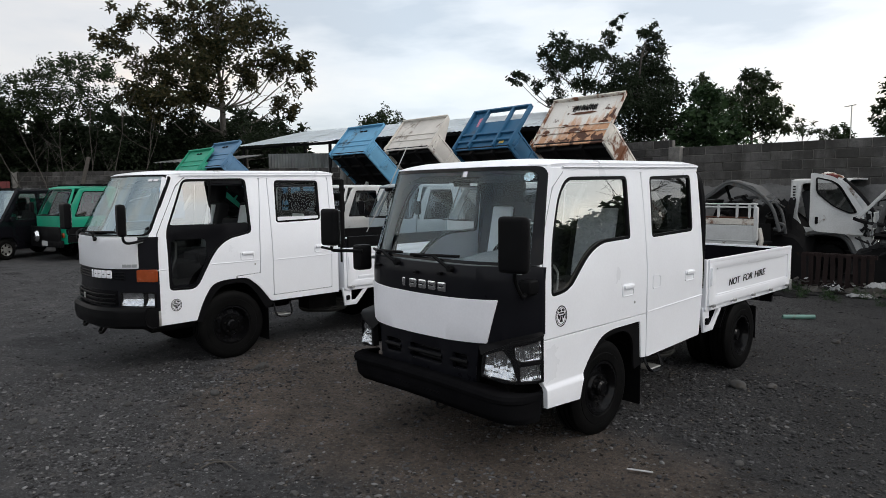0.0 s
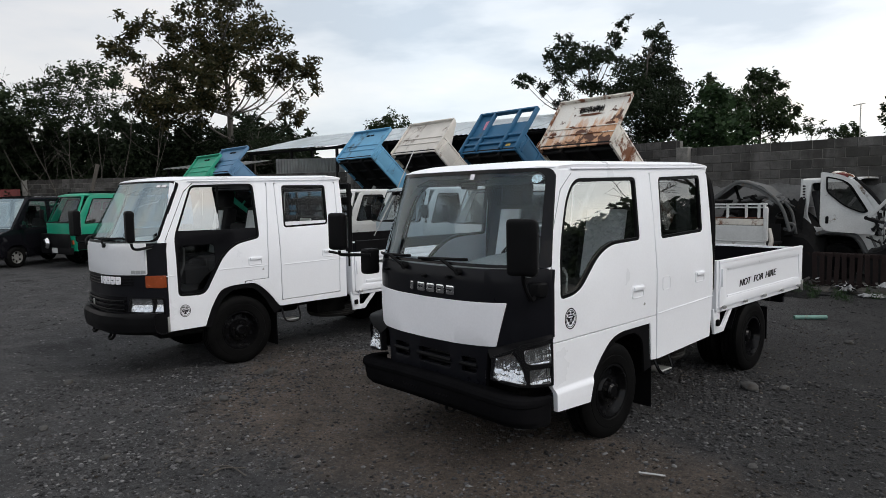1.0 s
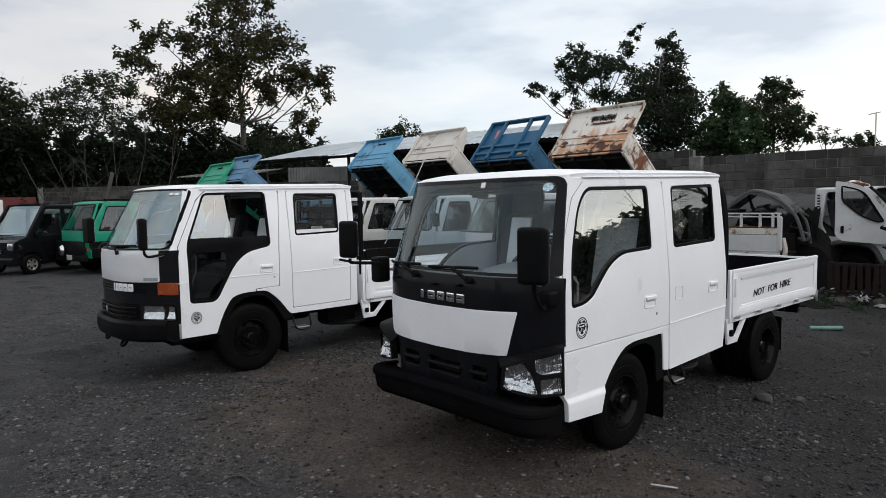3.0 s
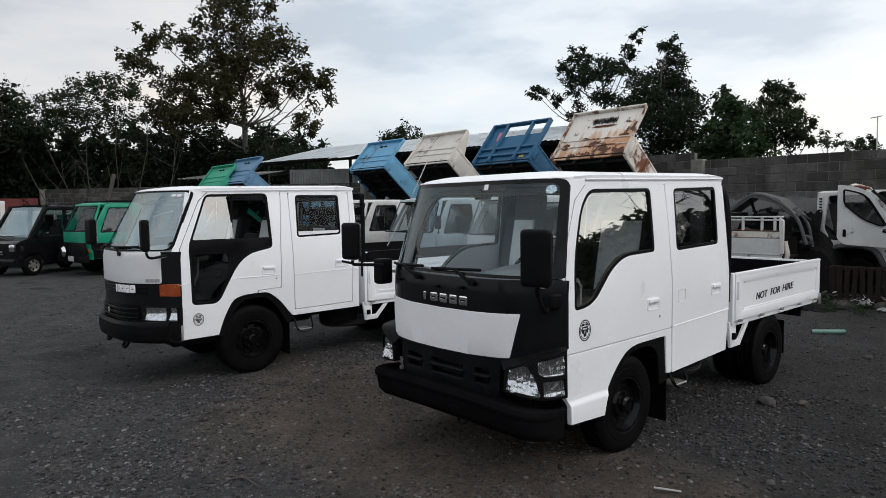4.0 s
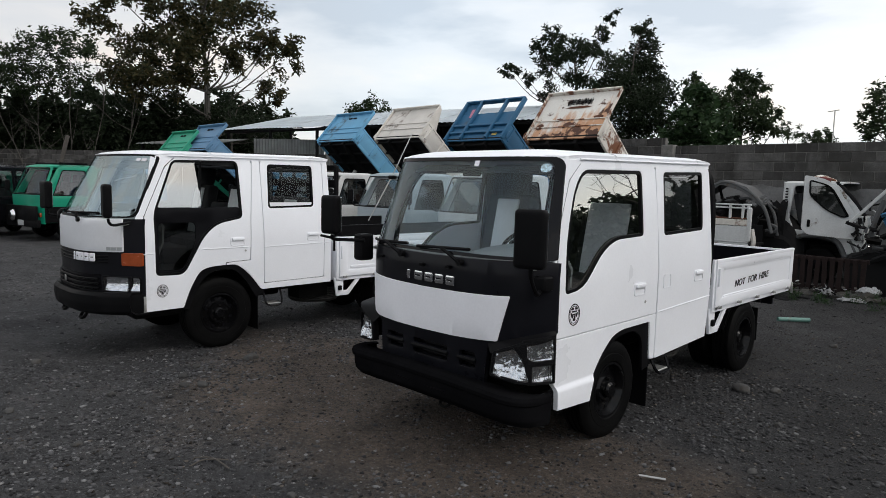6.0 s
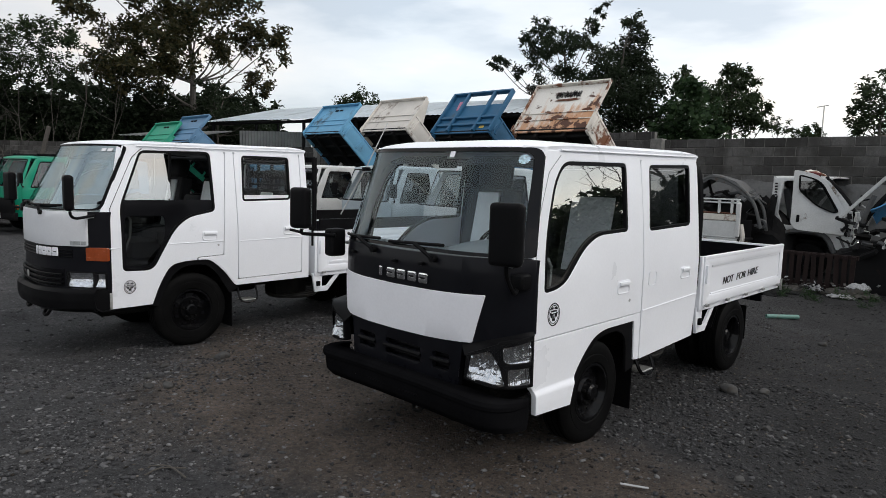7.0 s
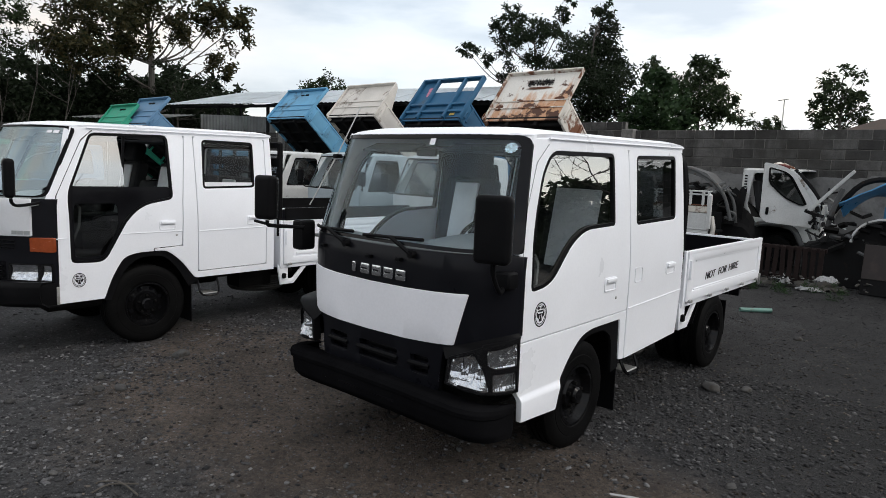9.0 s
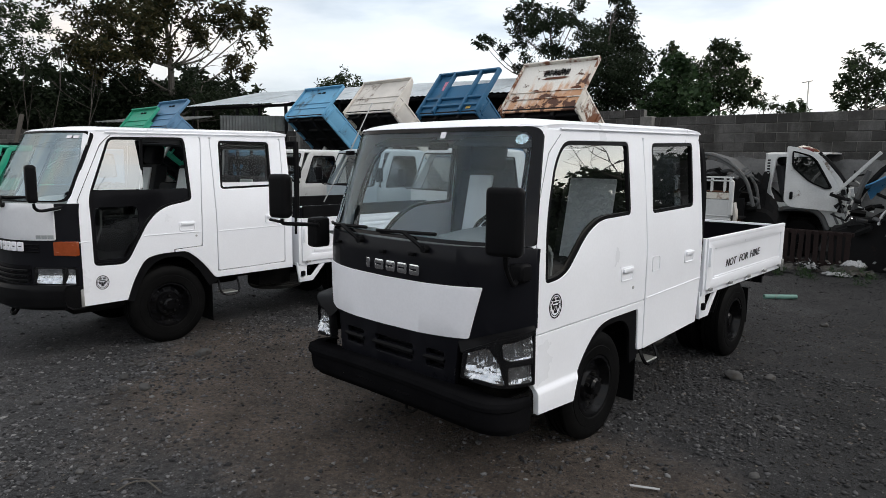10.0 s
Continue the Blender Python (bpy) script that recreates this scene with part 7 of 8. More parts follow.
# ---- trees, shed and what lies beyond the wall ----
def leaf_material(name, dark, light, rough=0.55):
    m, n, l, b = nodes_of(name)
    g = n.new("ShaderNodeNewGeometry")
    big = noise_node(n, l, 0.8, 3)
    c = ramp(n, l, g.outputs["Random Per Island"], [(0.0, dark), (0.55, tuple((p + q) / 2 for p, q in zip(dark, light))), (1.0, light)])
    c = blend(n, l, 1.0, c, ramp(n, l, big.outputs["Fac"], [(0.3, 0.7), (0.7, 1.3)]), "MULTIPLY")
    l.new(c, b.inputs["Base Color"])
    b.inputs["Roughness"].default_value = rough
    b.inputs["Specular IOR Level"].default_value = 0.12
    tl, mx = n.new("ShaderNodeBsdfTranslucent"), n.new("ShaderNodeMixShader")
    l.new(c, tl.inputs["Color"])
    mx.inputs["Fac"].default_value = 0.42
    l.new(b.outputs["BSDF"], mx.inputs[1])
    l.new(tl.outputs["BSDF"], mx.inputs[2])
    l.new(mx.outputs["Shader"], n["Material Output"].inputs["Surface"])
    return m


LEAF = leaf_material("broad_green_leaf", (0.014, 0.023, 0.011), (0.038, 0.056, 0.024))
LEAF_TIRED = leaf_material("olive_and_yellowed_leaf", (0.016, 0.023, 0.011), (0.072, 0.062, 0.027))
LEAF_DEEP = leaf_material("deep_green_leaf", (0.016, 0.024, 0.014), (0.026, 0.038, 0.020))
LEAF_FRESH = leaf_material("glossy_vine_leaf", (0.018, 0.036, 0.017), (0.045, 0.078, 0.034), 0.45)
BARK = mat("grey_bark", (0.07, 0.062, 0.054), 0.9, var=0.3, scale=2.5, dirt=(0.05, 0.045, 0.038), dirt_at=0.55, bump_s=0.6, grain=20)
BARK_STEM = mat("bleached_stem_bark", (0.060, 0.054, 0.048), 0.9, var=0.25, scale=2.5, dirt=(0.05, 0.045, 0.04), dirt_at=0.55, bump_s=0.5, grain=20)
BARK_PALE = mat("pale_bark", (0.095, 0.088, 0.078), 0.9, var=0.25, scale=2.5, dirt=(0.08, 0.07, 0.06), dirt_at=0.58, bump_s=0.5, grain=20)


def leaves(name, lobes, material, size, cover, seed, parent=None, droop=0.3, clump=0.34, narrow=0.42):
    """A crown of single leaves gathered in clumps inside each lobe (x, y, z, r)."""
    g = np.random.default_rng(seed)
    pos = []
    for x, y, z, r in lobes:
        n = int(cover * math.pi * r * r / (0.5 * size * size * narrow * 0.62))
        k = max(4, int(n / 45))
        cen = g.normal(size=(k, 3))
        cen /= np.linalg.norm(cen, axis=1, keepdims=True)
        cen *= (g.random((k, 1)) ** 0.45) * r * np.array([1.0, 1.0, 0.82])
        p = cen[g.integers(0, k, n)] + g.normal(size=(n, 3)) * r * clump * 0.5
        pos.append(p + np.array([x, y, z]))
    p = np.concatenate(pos)
    n = len(p)
    d = g.normal(size=(n, 3))
    d[:, 2] = d[:, 2] * 0.6 - droop
    d /= np.linalg.norm(d, axis=1, keepdims=True)
    s = np.cross(d, g.normal(size=(n, 3)))
    s /= np.maximum(np.linalg.norm(s, axis=1, keepdims=True), 1e-6)
    up = np.cross(s, d)
    ln = size * g.uniform(0.65, 1.25, (n, 1))
    w = ln * narrow * 0.5
    co = np.stack([p, p + d * ln * 0.45 + s * w + up * w * 0.25, p + d * ln, p + d * ln * 0.45 - s * w + up * w * 0.25], axis=1).reshape(-1, 3)
    me = bpy.data.meshes.new(name)
    me.vertices.add(4 * n)
    me.vertices.foreach_set("co", co.astype(np.float32).ravel())
    me.loops.add(4 * n)
    me.loops.foreach_set("vertex_index", np.arange(4 * n, dtype=np.int32))
    me.polygons.add(n)
    me.polygons.foreach_set("loop_start", np.arange(0, 4 * n, 4, dtype=np.int32))
    me.polygons.foreach_set("loop_total", np.full(n, 4, dtype=np.int32))
    me.update(calc_edges=True)
    me.materials.append(material)
    ob = new(name, me)
    if parent is not None:
        ob.parent = parent
    return ob


def tree(at, turn, shape, material, size, cover, seed, label, trunk=0.16, bark=BARK, fork=0.35, stems=1, droop=0.3, narrow=0.42, depth=1.0, clump=0.34):
    """A tree from its crown lobes (x along the tree's own width, z, r): tapered trunk, limbs to every lobe, twigs, leaves."""
    rr = random.Random(seed)
    t = empty("tree", pose(*at, 0, 0, turn), label, "tree", "trees beyond the wall")
    width = max(abs(x) + r for x, z, r in shape)
    lobes = [(x, rr.uniform(-0.6, 0.6) * width * depth * math.sqrt(max(0.0, 1 - (x / (width * 1.1)) ** 2)), z, r) for x, z, r in shape]
    top = max(z for _, _, z, _ in lobes)
    low = min(z for _, _, z, _ in lobes)
    mx = sum(l[0] for l in lobes) / len(lobes)
    wood = bmesh.new()
    trunks = []
    for i in range(stems):
        off = (i - (stems - 1) / 2) * width * 0.35
        pts = [Vector((off * (0.5 + 0.8 * k) + mx * k * k * 0.5 + (0.05 + 0.05 * (stems > 1)) * width * noise.noise((k * 3, seed, i * 1.7)), 0.05 * width * noise.noise((k * 3, seed + 5, i)), k * (top - 0.25 * (top - low)) - 0.05 * (k == 0))) for k in steps_of(0, 1, 9)]
        trunks.append(pts)
        tube(pts, [trunk * (1.15 - 0.95 * k) * (1.25 if k == 0 else 1) for k in steps_of(0, 1, 9)], 9, bm=wood)
    for pts in trunks if stems > 1 else ():
        # bare side branches fanning out below the leaves
        for _ in range(5):
            q = pts[rr.randrange(3, 8)]
            d = Vector((rr.gauss(0, 0.75), rr.gauss(0, 0.5), 0.9)).normalized() * top * rr.uniform(0.16, 0.34)
            e = q + d + Vector((0, 0, 0.05 * top))
            bend = q.lerp(e, 0.5) - Vector((0, 0, 0.02 * top))
            tube(smooth_path([q, bend, e], 4), [trunk * (0.55 - 0.055 * k) for k in range(9)], 5, bm=wood)
            for _ in range(3):
                a = bend.lerp(e, rr.random())
                tube([a, a + Vector((rr.gauss(0, 0.5), rr.gauss(0, 0.4), 0.7)).normalized() * top * rr.uniform(0.05, 0.12)], [trunk * 0.28, trunk * 0.12], 4, bm=wood)
    for j, (x, y, z, r) in enumerate(lobes):
        pts = min(trunks, key=lambda q: abs(q[5].x - x))
        want = max(low * fork, z - (abs(x - mx) * 0.5 + 0.2 * r) - 0.08 * z)
        a = min(pts[1:], key=lambda q: abs(q.z - want))
        e = Vector((x, y, z))
        mid = a.lerp(e, 0.5) + Vector((0, 0, -0.10 * (e - a).length)) + Vector((rr.uniform(-1, 1), rr.uniform(-1, 1), rr.uniform(-1, 1))) * 0.08 * (e - a).length
        limb = smooth_path([a, mid, e], 5)
        r0 = trunk * 0.30
        tube(limb, [r0 * (1 - 0.8 * k / (len(limb) - 1)) for k in range(len(limb))], 6, bm=wood)
        for _ in range(5):
            q = limb[rr.randrange(4, len(limb))]
            d = Vector((rr.gauss(0, 1), rr.gauss(0, 1), rr.gauss(0.3, 0.8))).normalized() * r * rr.uniform(0.6, 1.05)
            tube([q, q + d * 0.5 + Vector((0, 0, 0.06 * r)), q + d], [r0 * 0.28, r0 * 0.18, r0 * 0.06], 4, bm=wood)
    part("trunk", wood, bark, t)
    leaves("crown", lobes, material, size, cover, seed, t, droop, clump, narrow)
    return t


tree((-32.9, 15.2, 0), 65, [(-5.1, 9.3, 1.12), (-4.3, 10.6, 0.95), (-3.7, 8.7, 0.99), (-2.8, 8.0, 1.32), (-3.7, 6.8, 1.12), (-4.5, 6.6, 0.83), (-2.4, 10.1, 0.99), (-1.5, 9.5, 1.39), (-0.3, 10.7, 1.49), (1.1, 11.1, 1.25), (1.5, 9.5, 1.39), (0.2, 8.7, 1.32), (-1.2, 7.6, 1.32), (2.8, 8.7, 1.12), (3.4, 9.2, 0.92), (3.6, 7.9, 1.05), (3.2, 7.0, 0.95), (3.5, 6.4, 0.6), (1.6, 8.4, 0.86), (0.3, 12.6, 1.49), (-1.2, 11.3, 1.19), (1.4, 12.4, 0.99), (-2.3, 7.0, 1.12), (-2.0, 6.3, 1.1), (-0.8, 6.6, 1.1), (0.9, 7.7, 0.9), (-3.2, 6.2, 1.0), (-1.4, 8.4, 1.1)],
     LEAF_TIRED, 0.26, 1.6, 11, "tall spreading broadleaf tree with a pale trunk", 0.22, BARK_PALE, depth=0.8, clump=0.28)
tree((-32.3, 8.1, 0), 76, [(-2.4, 6.4, 0.91), (-1.7, 6.5, 0.85), (-1.0, 7.1, 0.91), (-0.1, 6.6, 0.91), (-0.2, 7.3, 0.73), (0.8, 7.3, 0.91), (1.2, 6.9, 0.67), (-1.5, 5.8, 1.03), (-0.5, 5.7, 1.03), (0.6, 6.0, 1.03), (-2.4, 5.5, 1.03)],
     LEAF, 0.17, 1.0, 12, "many-stemmed tree with bare pale lower stems", 0.024, BARK_STEM, 0.3, 6, clump=0.26)
tree((-34.0, 4.2, 0), 83, [(-1.3, 6.3, 1.25), (-0.3, 6.8, 1.25), (0.6, 6.5, 1.12), (-0.6, 5.4, 1.4), (1.1, 5.3, 1.12), (0.3, 5.3, 1.25)],
     LEAF_DEEP, 0.26, 1.2, 13, "dense dark green tree at the yard's edge", 0.12)
tree((-30.8, 15.1, 0), 64, [(0.0, 5.4, 0.69), (-0.3, 5.1, 0.62), (1.1, 4.9, 0.81), (2.1, 5.0, 0.62), (1.8, 4.5, 0.75), (0.7, 4.5, 0.81), (0.0, 4.4, 0.81), (2.5, 4.5, 0.44)],
     LEAF_DEEP, 0.20, 1.3, 14, "low bushy tree behind the shed", 0.08)
tree((-49.2, 38.1, 0), 52, [(-1.2, 8.3, 1.02), (0.1, 8.9, 1.14), (1.4, 8.6, 0.91), (0.3, 8.1, 1.36), (-1.0, 7.9, 1.14), (0, 6.6, 1.5)],
     LEAF, 0.30, 1.5, 15, "round-topped tree far behind the shed", 0.2)
tree((-14.2, 20.8, 0), 34, [(-1.3, 7.3, 0.37), (-1.0, 7.0, 0.46), (-1.7, 6.7, 0.41), (-2.6, 6.0, 0.32), (-2.9, 6.1, 0.23), (-2.1, 5.8, 0.32), (-0.7, 6.5, 0.6), (-1.4, 6.3, 0.55), (-0.1, 6.3, 0.5), (0.3, 6.7, 0.37), (0.6, 7.2, 0.37), (0.8, 7.6, 0.28), (0.8, 6.8, 0.32), (-0.3, 5.7, 0.55), (-1.3, 5.4, 0.46)],
     LEAF_DEEP, 0.14, 2.1, 16, "tree with open upward branches of long leaves", 0.10, droop=0.7, narrow=0.40)
tree((-12.3, 20.8, 0), 30, [(0.3, 7.2, 0.4), (0.4, 6.8, 0.48), (0.0, 6.2, 0.62), (-0.5, 5.7, 0.7), (0.6, 6.0, 0.62), (0.9, 5.4, 0.62), (0.0, 5.2, 0.79), (0.7, 4.6, 0.84), (-0.6, 4.6, 0.75), (0.0, 3.9, 0.88), (1.1, 4.0, 0.75), (-1.0, 5.2, 0.48)],
     LEAF_DEEP, 0.14, 2.6, 17, "dense upright dark-leaved tree behind the wall", 0.12, droop=0.7, narrow=0.40)
tree((-9.6, 20.0, 0), 25, [(0.0, 4.5, 0.48), (-0.3, 4.2, 0.56), (0.4, 4.1, 0.61), (0.0, 3.7, 0.73), (0.7, 3.5, 0.61), (-0.4, 3.6, 0.56), (0.1, 3.0, 0.8), (0.9, 2.9, 0.7), (-0.8, 2.9, 0.7)],
     LEAF_FRESH, 0.17, 2.2, 18, "rounded vine-covered shrub with broad leaves", 0.08, narrow=0.75)
tree((-9.0, 22.4, 0), 21, [(-0.3, 5.5, 0.35), (0.1, 5.6, 0.44), (0.4, 5.4, 0.35), (0.1, 5.0, 0.53), (0.4, 4.6, 0.44), (-0.4, 5.0, 0.44), (-0.6, 4.5, 0.57), (0.1, 4.3, 0.57), (0.7, 4.2, 0.35), (0.5, 3.8, 0.53), (-0.3, 3.8, 0.62), (-1.6, 5.4, 0.35), (-1.6, 5.1, 0.4), (-1.1, 4.9, 0.44), (0.9, 3.7, 0.26)],
     LEAF, 0.15, 2.1, 19, "slender tree with drooping lance leaves", 0.09, droop=0.8, narrow=0.40)
tree((-12.0, 36.2, 0), 18, [(-0.2, 5.3, 0.28), (0.2, 5.0, 0.35), (-0.3, 4.8, 0.31), (0.6, 4.8, 0.24), (0.0, 4.6, 0.42)],
     LEAF, 0.16, 0.9, 20, "small sparse distant tree", 0.06)
tree((-16.9, 59.8, 0), 16, [(-0.6, 6.4, 0.57), (0.0, 6.7, 0.68), (0.6, 6.3, 0.68), (-0.2, 6.1, 0.8), (-1.2, 6.1, 0.57), (0.2, 5.2, 1.2), (-1.0, 5.0, 1.0)],
     LEAF, 0.26, 1.5, 21, "distant dark bushy tree", 0.15)
tree((-6.7, 32.0, 0), 11, [(-0.5, 6.2, 0.41), (0.0, 6.3, 0.35), (0.4, 6.0, 0.35), (-0.6, 5.8, 0.53), (0.1, 5.5, 0.65), (-0.8, 5.3, 0.53), (-0.2, 5.1, 0.76), (-1.1, 4.9, 0.41), (0.5, 5.0, 0.59), (-0.6, 4.5, 0.7), (0.3, 4.4, 0.7), (-0.9, 4.2, 0.53), (0.8, 4.5, 0.53), (0.7, 5.3, 0.41)],
     LEAF, 0.20, 1.1, 22, "airy tree with fine foliage beyond the wall", 0.10)


def woods(name, p0, p1, high, deep, seed, label, cover=0.9, size=0.34, material=LEAF_DEEP):
    """A belt of undergrowth and small trees, too thick to count."""
    rr = random.Random(seed)
    a, c = Vector((*p0, 0)), Vector((*p1, 0))
    ln = (c - a).length
    n = Vector((-(c - a).y, (c - a).x, 0)).normalized()
    lobes = []
    for i in range(int(ln / 0.75)):
        k = (i + rr.random()) / int(ln / 0.75)
        h = high * (0.80 + 0.28 * noise.noise((k * ln * 0.22, seed, 0)) + 0.10 * rr.random())
        z = 0.6
        while z < h:
            r = rr.uniform(0.75, 1.15) * (0.72 if z > h - 1.2 else 1.0)
            q = a.lerp(c, k) + n * rr.uniform(-deep, deep) * 0.5
            lobes.append((q.x, q.y, min(z, h - r * 0.5), r))
            z += rr.uniform(0.8, 1.2)
    ob = leaves(name, lobes, material, size, cover, seed, None)
    return tagged(ob, label, "woods", kind="stuff")


woods("woods_west", (-37.5, -8.0), (-34.0, 19.0), 6.7, 2.5, 31, "dark thicket of small trees behind the wall", 1.7, 0.36)
woods("undergrowth_west", (-36.4, 1.0), (-32.4, 15.0), 5.4, 1.2, 32, "dark undergrowth close behind the wall", 1.4, 0.24)
woods("woods_far_west", (-43.0, -14.0), (-39.0, 24.0), 7.0, 2.5, 36, "far dark thicket beyond the yard", 1.5, 0.5)
woods("woods_north", (-13.5, 19.0), (-7.5, 20.8), 3.6, 1.2, 33, "dark leafy shrubs behind the wall", 1.3, 0.22)
woods("woods_northeast", (1.0, 18.0), (16.0, 17.0), 3.5, 1.5, 37, "dark thicket past the end of the wall", 3.4, 0.32)
woods("woods_midwest", (-36.6, 3.0), (-32.8, 14.6), 6.5, 1.2, 38, "dark thicket right behind the old wall", 1.9, 0.21)
woods("woods_east", (19.0, -12.0), (20.0, 34.0), 5.5, 2.0, 34, "belt of dark trees on the open side of the yard", 0.7, 0.5)
woods("woods_south", (-34.0, -19.0), (18.0, -22.0), 3.2, 2.0, 35, "belt of dark trees behind the yard", 0.7, 0.5)


def bare_tree():
    t = empty("bare_tree", pose(2.6, 18.4, 0), "leafless tree with thin spreading branches", "tree")
    rr = random.Random(77)
    wood = bmesh.new()

    def grow(p, d, ln, r, depth):
        q = [p]
        for i in range(4):
            d = (d + Vector((rr.gauss(0, 0.16), rr.gauss(0, 0.16), rr.gauss(0.03, 0.12)))).normalized()
            q.append(q[-1] + d * ln / 4)
        tube(q, [r * (1 - 0.12 * i) for i in range(5)], 5, bm=wood)
        if depth:
            for i in range(3):
                s = (d + Vector((rr.gauss(0, 0.6), rr.gauss(0, 0.6), rr.gauss(0.1, 0.4)))).normalized()
                grow(q[rr.randrange(2, 5)], s, ln * rr.uniform(0.6, 0.8), r * 0.55, depth - 1)

    grow(Vector((0, 0, -0.05)), Vector((0, 0, 1)), 3.6, 0.09, 4)
    part("branches", wood, BARK, t)


bare_tree()

# -- open shed with a corrugated roof, behind the wall --
TIN = mat("bluish_white_roof_tin", (0.72, 0.78, 0.82), 0.5, 0.0, var=0.10, scale=1.5, dirt=(0.28, 0.26, 0.24), dirt_at=0.66, soft=0.15, bump_s=0.05)
TIN_OLD = mat("weathered_galvanised_sheet", (0.30, 0.31, 0.31), 0.55, 0.4, var=0.2, scale=2.0, dirt=(0.14, 0.10, 0.07), dirt_at=0.62, bump_s=0.1)
DARK_ROOF = mat("dark_thatch", (0.05, 0.035, 0.028), 0.95, var=0.3, scale=4.0, bump_s=0.6, grain=30)


def corrugated(a, b, c, d, waves, depth, material, name, parent):
    """A corrugated sheet between four corners; the ridges run from a-b to d-c."""
    a, b, c, d = map(Vector, (a, b, c, d))
    n = (b - a).cross(d - a).normalized()
    bm = bmesh.new()
    k = waves * 4
    lo, hi = [], []
    for i in range(k + 1):
        w = n * depth * math.sin(2 * math.pi * i / 4 + 0.4)
        lo.append(bm.verts.new(a.lerp(b, i / k) + w))
        hi.append(bm.verts.new(d.lerp(c, i / k) + w))
    for i in range(k):
        bm.faces.new((lo[i], lo[i + 1], hi[i + 1], hi[i]))
    bmesh.ops.solidify(bm, geom=bm.faces[:], thickness=0.012)
    return part(name, bm, material, parent, smooth=50)


def shed():
    s = empty("open_shed", Matrix.Identity(4), "open shed with a bluish-white corrugated roof", "shed")
    e0, e1 = Vector((-27.6, 13.25, 3.86)), Vector((-12.2, 17.0, 3.86))
    n = Vector((-(e1 - e0).y, (e1 - e0).x, 0)).normalized() * 4.2
    up = Vector((0, 0, 0.95))
    cuts = steps_of(0, 1, 9)
    for i in range(9):
        a, b = e0.lerp(e1, cuts[i]), e0.lerp(e1, cuts[i + 1])
        lift = Vector((0, 0, 0.012 * (i % 2)))
        corrugated(a + lift, b + lift, b + n + up + lift, a + n + up + lift, 9, 0.018, TIN, "roof_sheet", s)
    for k in steps_of(0.01, 0.99, 6):
        p = e0.lerp(e1, k) + n * 0.06
        part("shed_post", box(0.10, 0.10, 3.85, (p.x, p.y, 1.92), 0.01, 1), SCRAP, s)
        part("rafter", tube([p + Vector((0, 0, -0.06)), p + n * 0.9 + up * 0.9 + Vector((0, 0, -0.06))], 0.045, 6), SCRAP, s)
        q = p + n * 0.9
        part("shed_post", box(0.10, 0.10, 4.65, (q.x, q.y, 2.32), 0.01, 1), SCRAP, s)
    part("eave_beam", tube([e0 + n * 0.06 + Vector((0, 0, -0.08)), e1 + n * 0.06 + Vector((0, 0, -0.08))], 0.06, 6), SCRAP, s)
    a, b = Vector((-25.2, 13.5, 2.4)), Vector((-22.9, 15.4, 2.4))
    h = Vector((0, 0, 1.02))
    corrugated(a, b, b + h, a + h, 24, 0.02, TIN_OLD, "wall_sheet", s)
    part("wall_sheet_frame", box(0.08, 0.08, 3.4, (-25.2, 13.6, 1.7), 0.01, 1), SCRAP, s)
    part("wall_sheet_frame", box(0.08, 0.08, 3.4, (-22.9, 15.5, 1.7), 0.01, 1), SCRAP, s)
    bk = e0 + n * 0.98
    bk1 = e1 + n * 0.98
    k0, k1 = bk.lerp(bk1, 0.20), bk.lerp(bk1, 0.86)
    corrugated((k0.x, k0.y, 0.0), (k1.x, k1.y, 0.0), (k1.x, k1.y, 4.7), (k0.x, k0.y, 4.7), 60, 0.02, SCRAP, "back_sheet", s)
    gable = panel([(0, 0), (4.2, 0.95), (4.2, 0.70), (0.1, -0.2)], [], 0.03, [], lambda u, v, w: tuple(e1 + n.normalized() * u + Vector((0.05 + w, 0, v))))
    part("gable_board", gable, WOOD_PALE, s)


WOOD_PALE = mat("sun_bleached_board", (0.26, 0.20, 0.16), 0.85, var=0.25, scale=3, dirt=(0.12, 0.08, 0.06), dirt_at=0.6, bump_s=0.4)
shed()


def hut():
    h = empty("hut", pose(-2.7, 20.6, 0), "small hut with a dark peaked roof beyond the wall", "hut")
    part("hut_walls", box(3.2, 2.6, 2.8, (0, 0, 1.4), 0.02, 1), WOOD, h)
    bm = bmesh.new()
    v = [bm.verts.new(p) for p in ((-2.3, -1.8, 2.75), (2.3, -1.8, 2.75), (2.3, 1.8, 2.75), (-2.3, 1.8, 2.75), (-1.0, 0, 3.42), (1.0, 0, 3.42))]
    for f in ((0, 1, 5, 4), (1, 2, 5), (2, 3, 4, 5), (3, 0, 4), (3, 2, 1, 0)):
        bm.faces.new([v[i] for i in f])
    part("hut_roof", bm, DARK_ROOF, h, smooth=0)


hut()


def low_shelter():
    h = empty("low_shelter", pose(-26.6, 11.6, 0, 0, 0, 12), "low lean-to with a dark sheet roof", "shelter")
    corrugated((-2.6, -1.0, 3.12), (2.2, -1.0, 3.02), (2.2, 1.0, 3.35), (-2.6, 1.0, 3.4), 14, 0.02, TIN_OLD, "roof_sheet", h)
    for x in (-2.3, 2.0):
        part("shelter_post", box(0.1, 0.1, 3.1, (x, -0.8, 1.55), 0.01, 1), SCRAP, h)
    part("dark_cover", grid(10, 6, lambda u, v: (0.6 + 1.5 * u, -1.1 + 0.9 * v, 2.95 + 0.35 * math.sin(math.pi * u) * (0.4 + 0.6 * v)), 0.03), SCRAP, h)


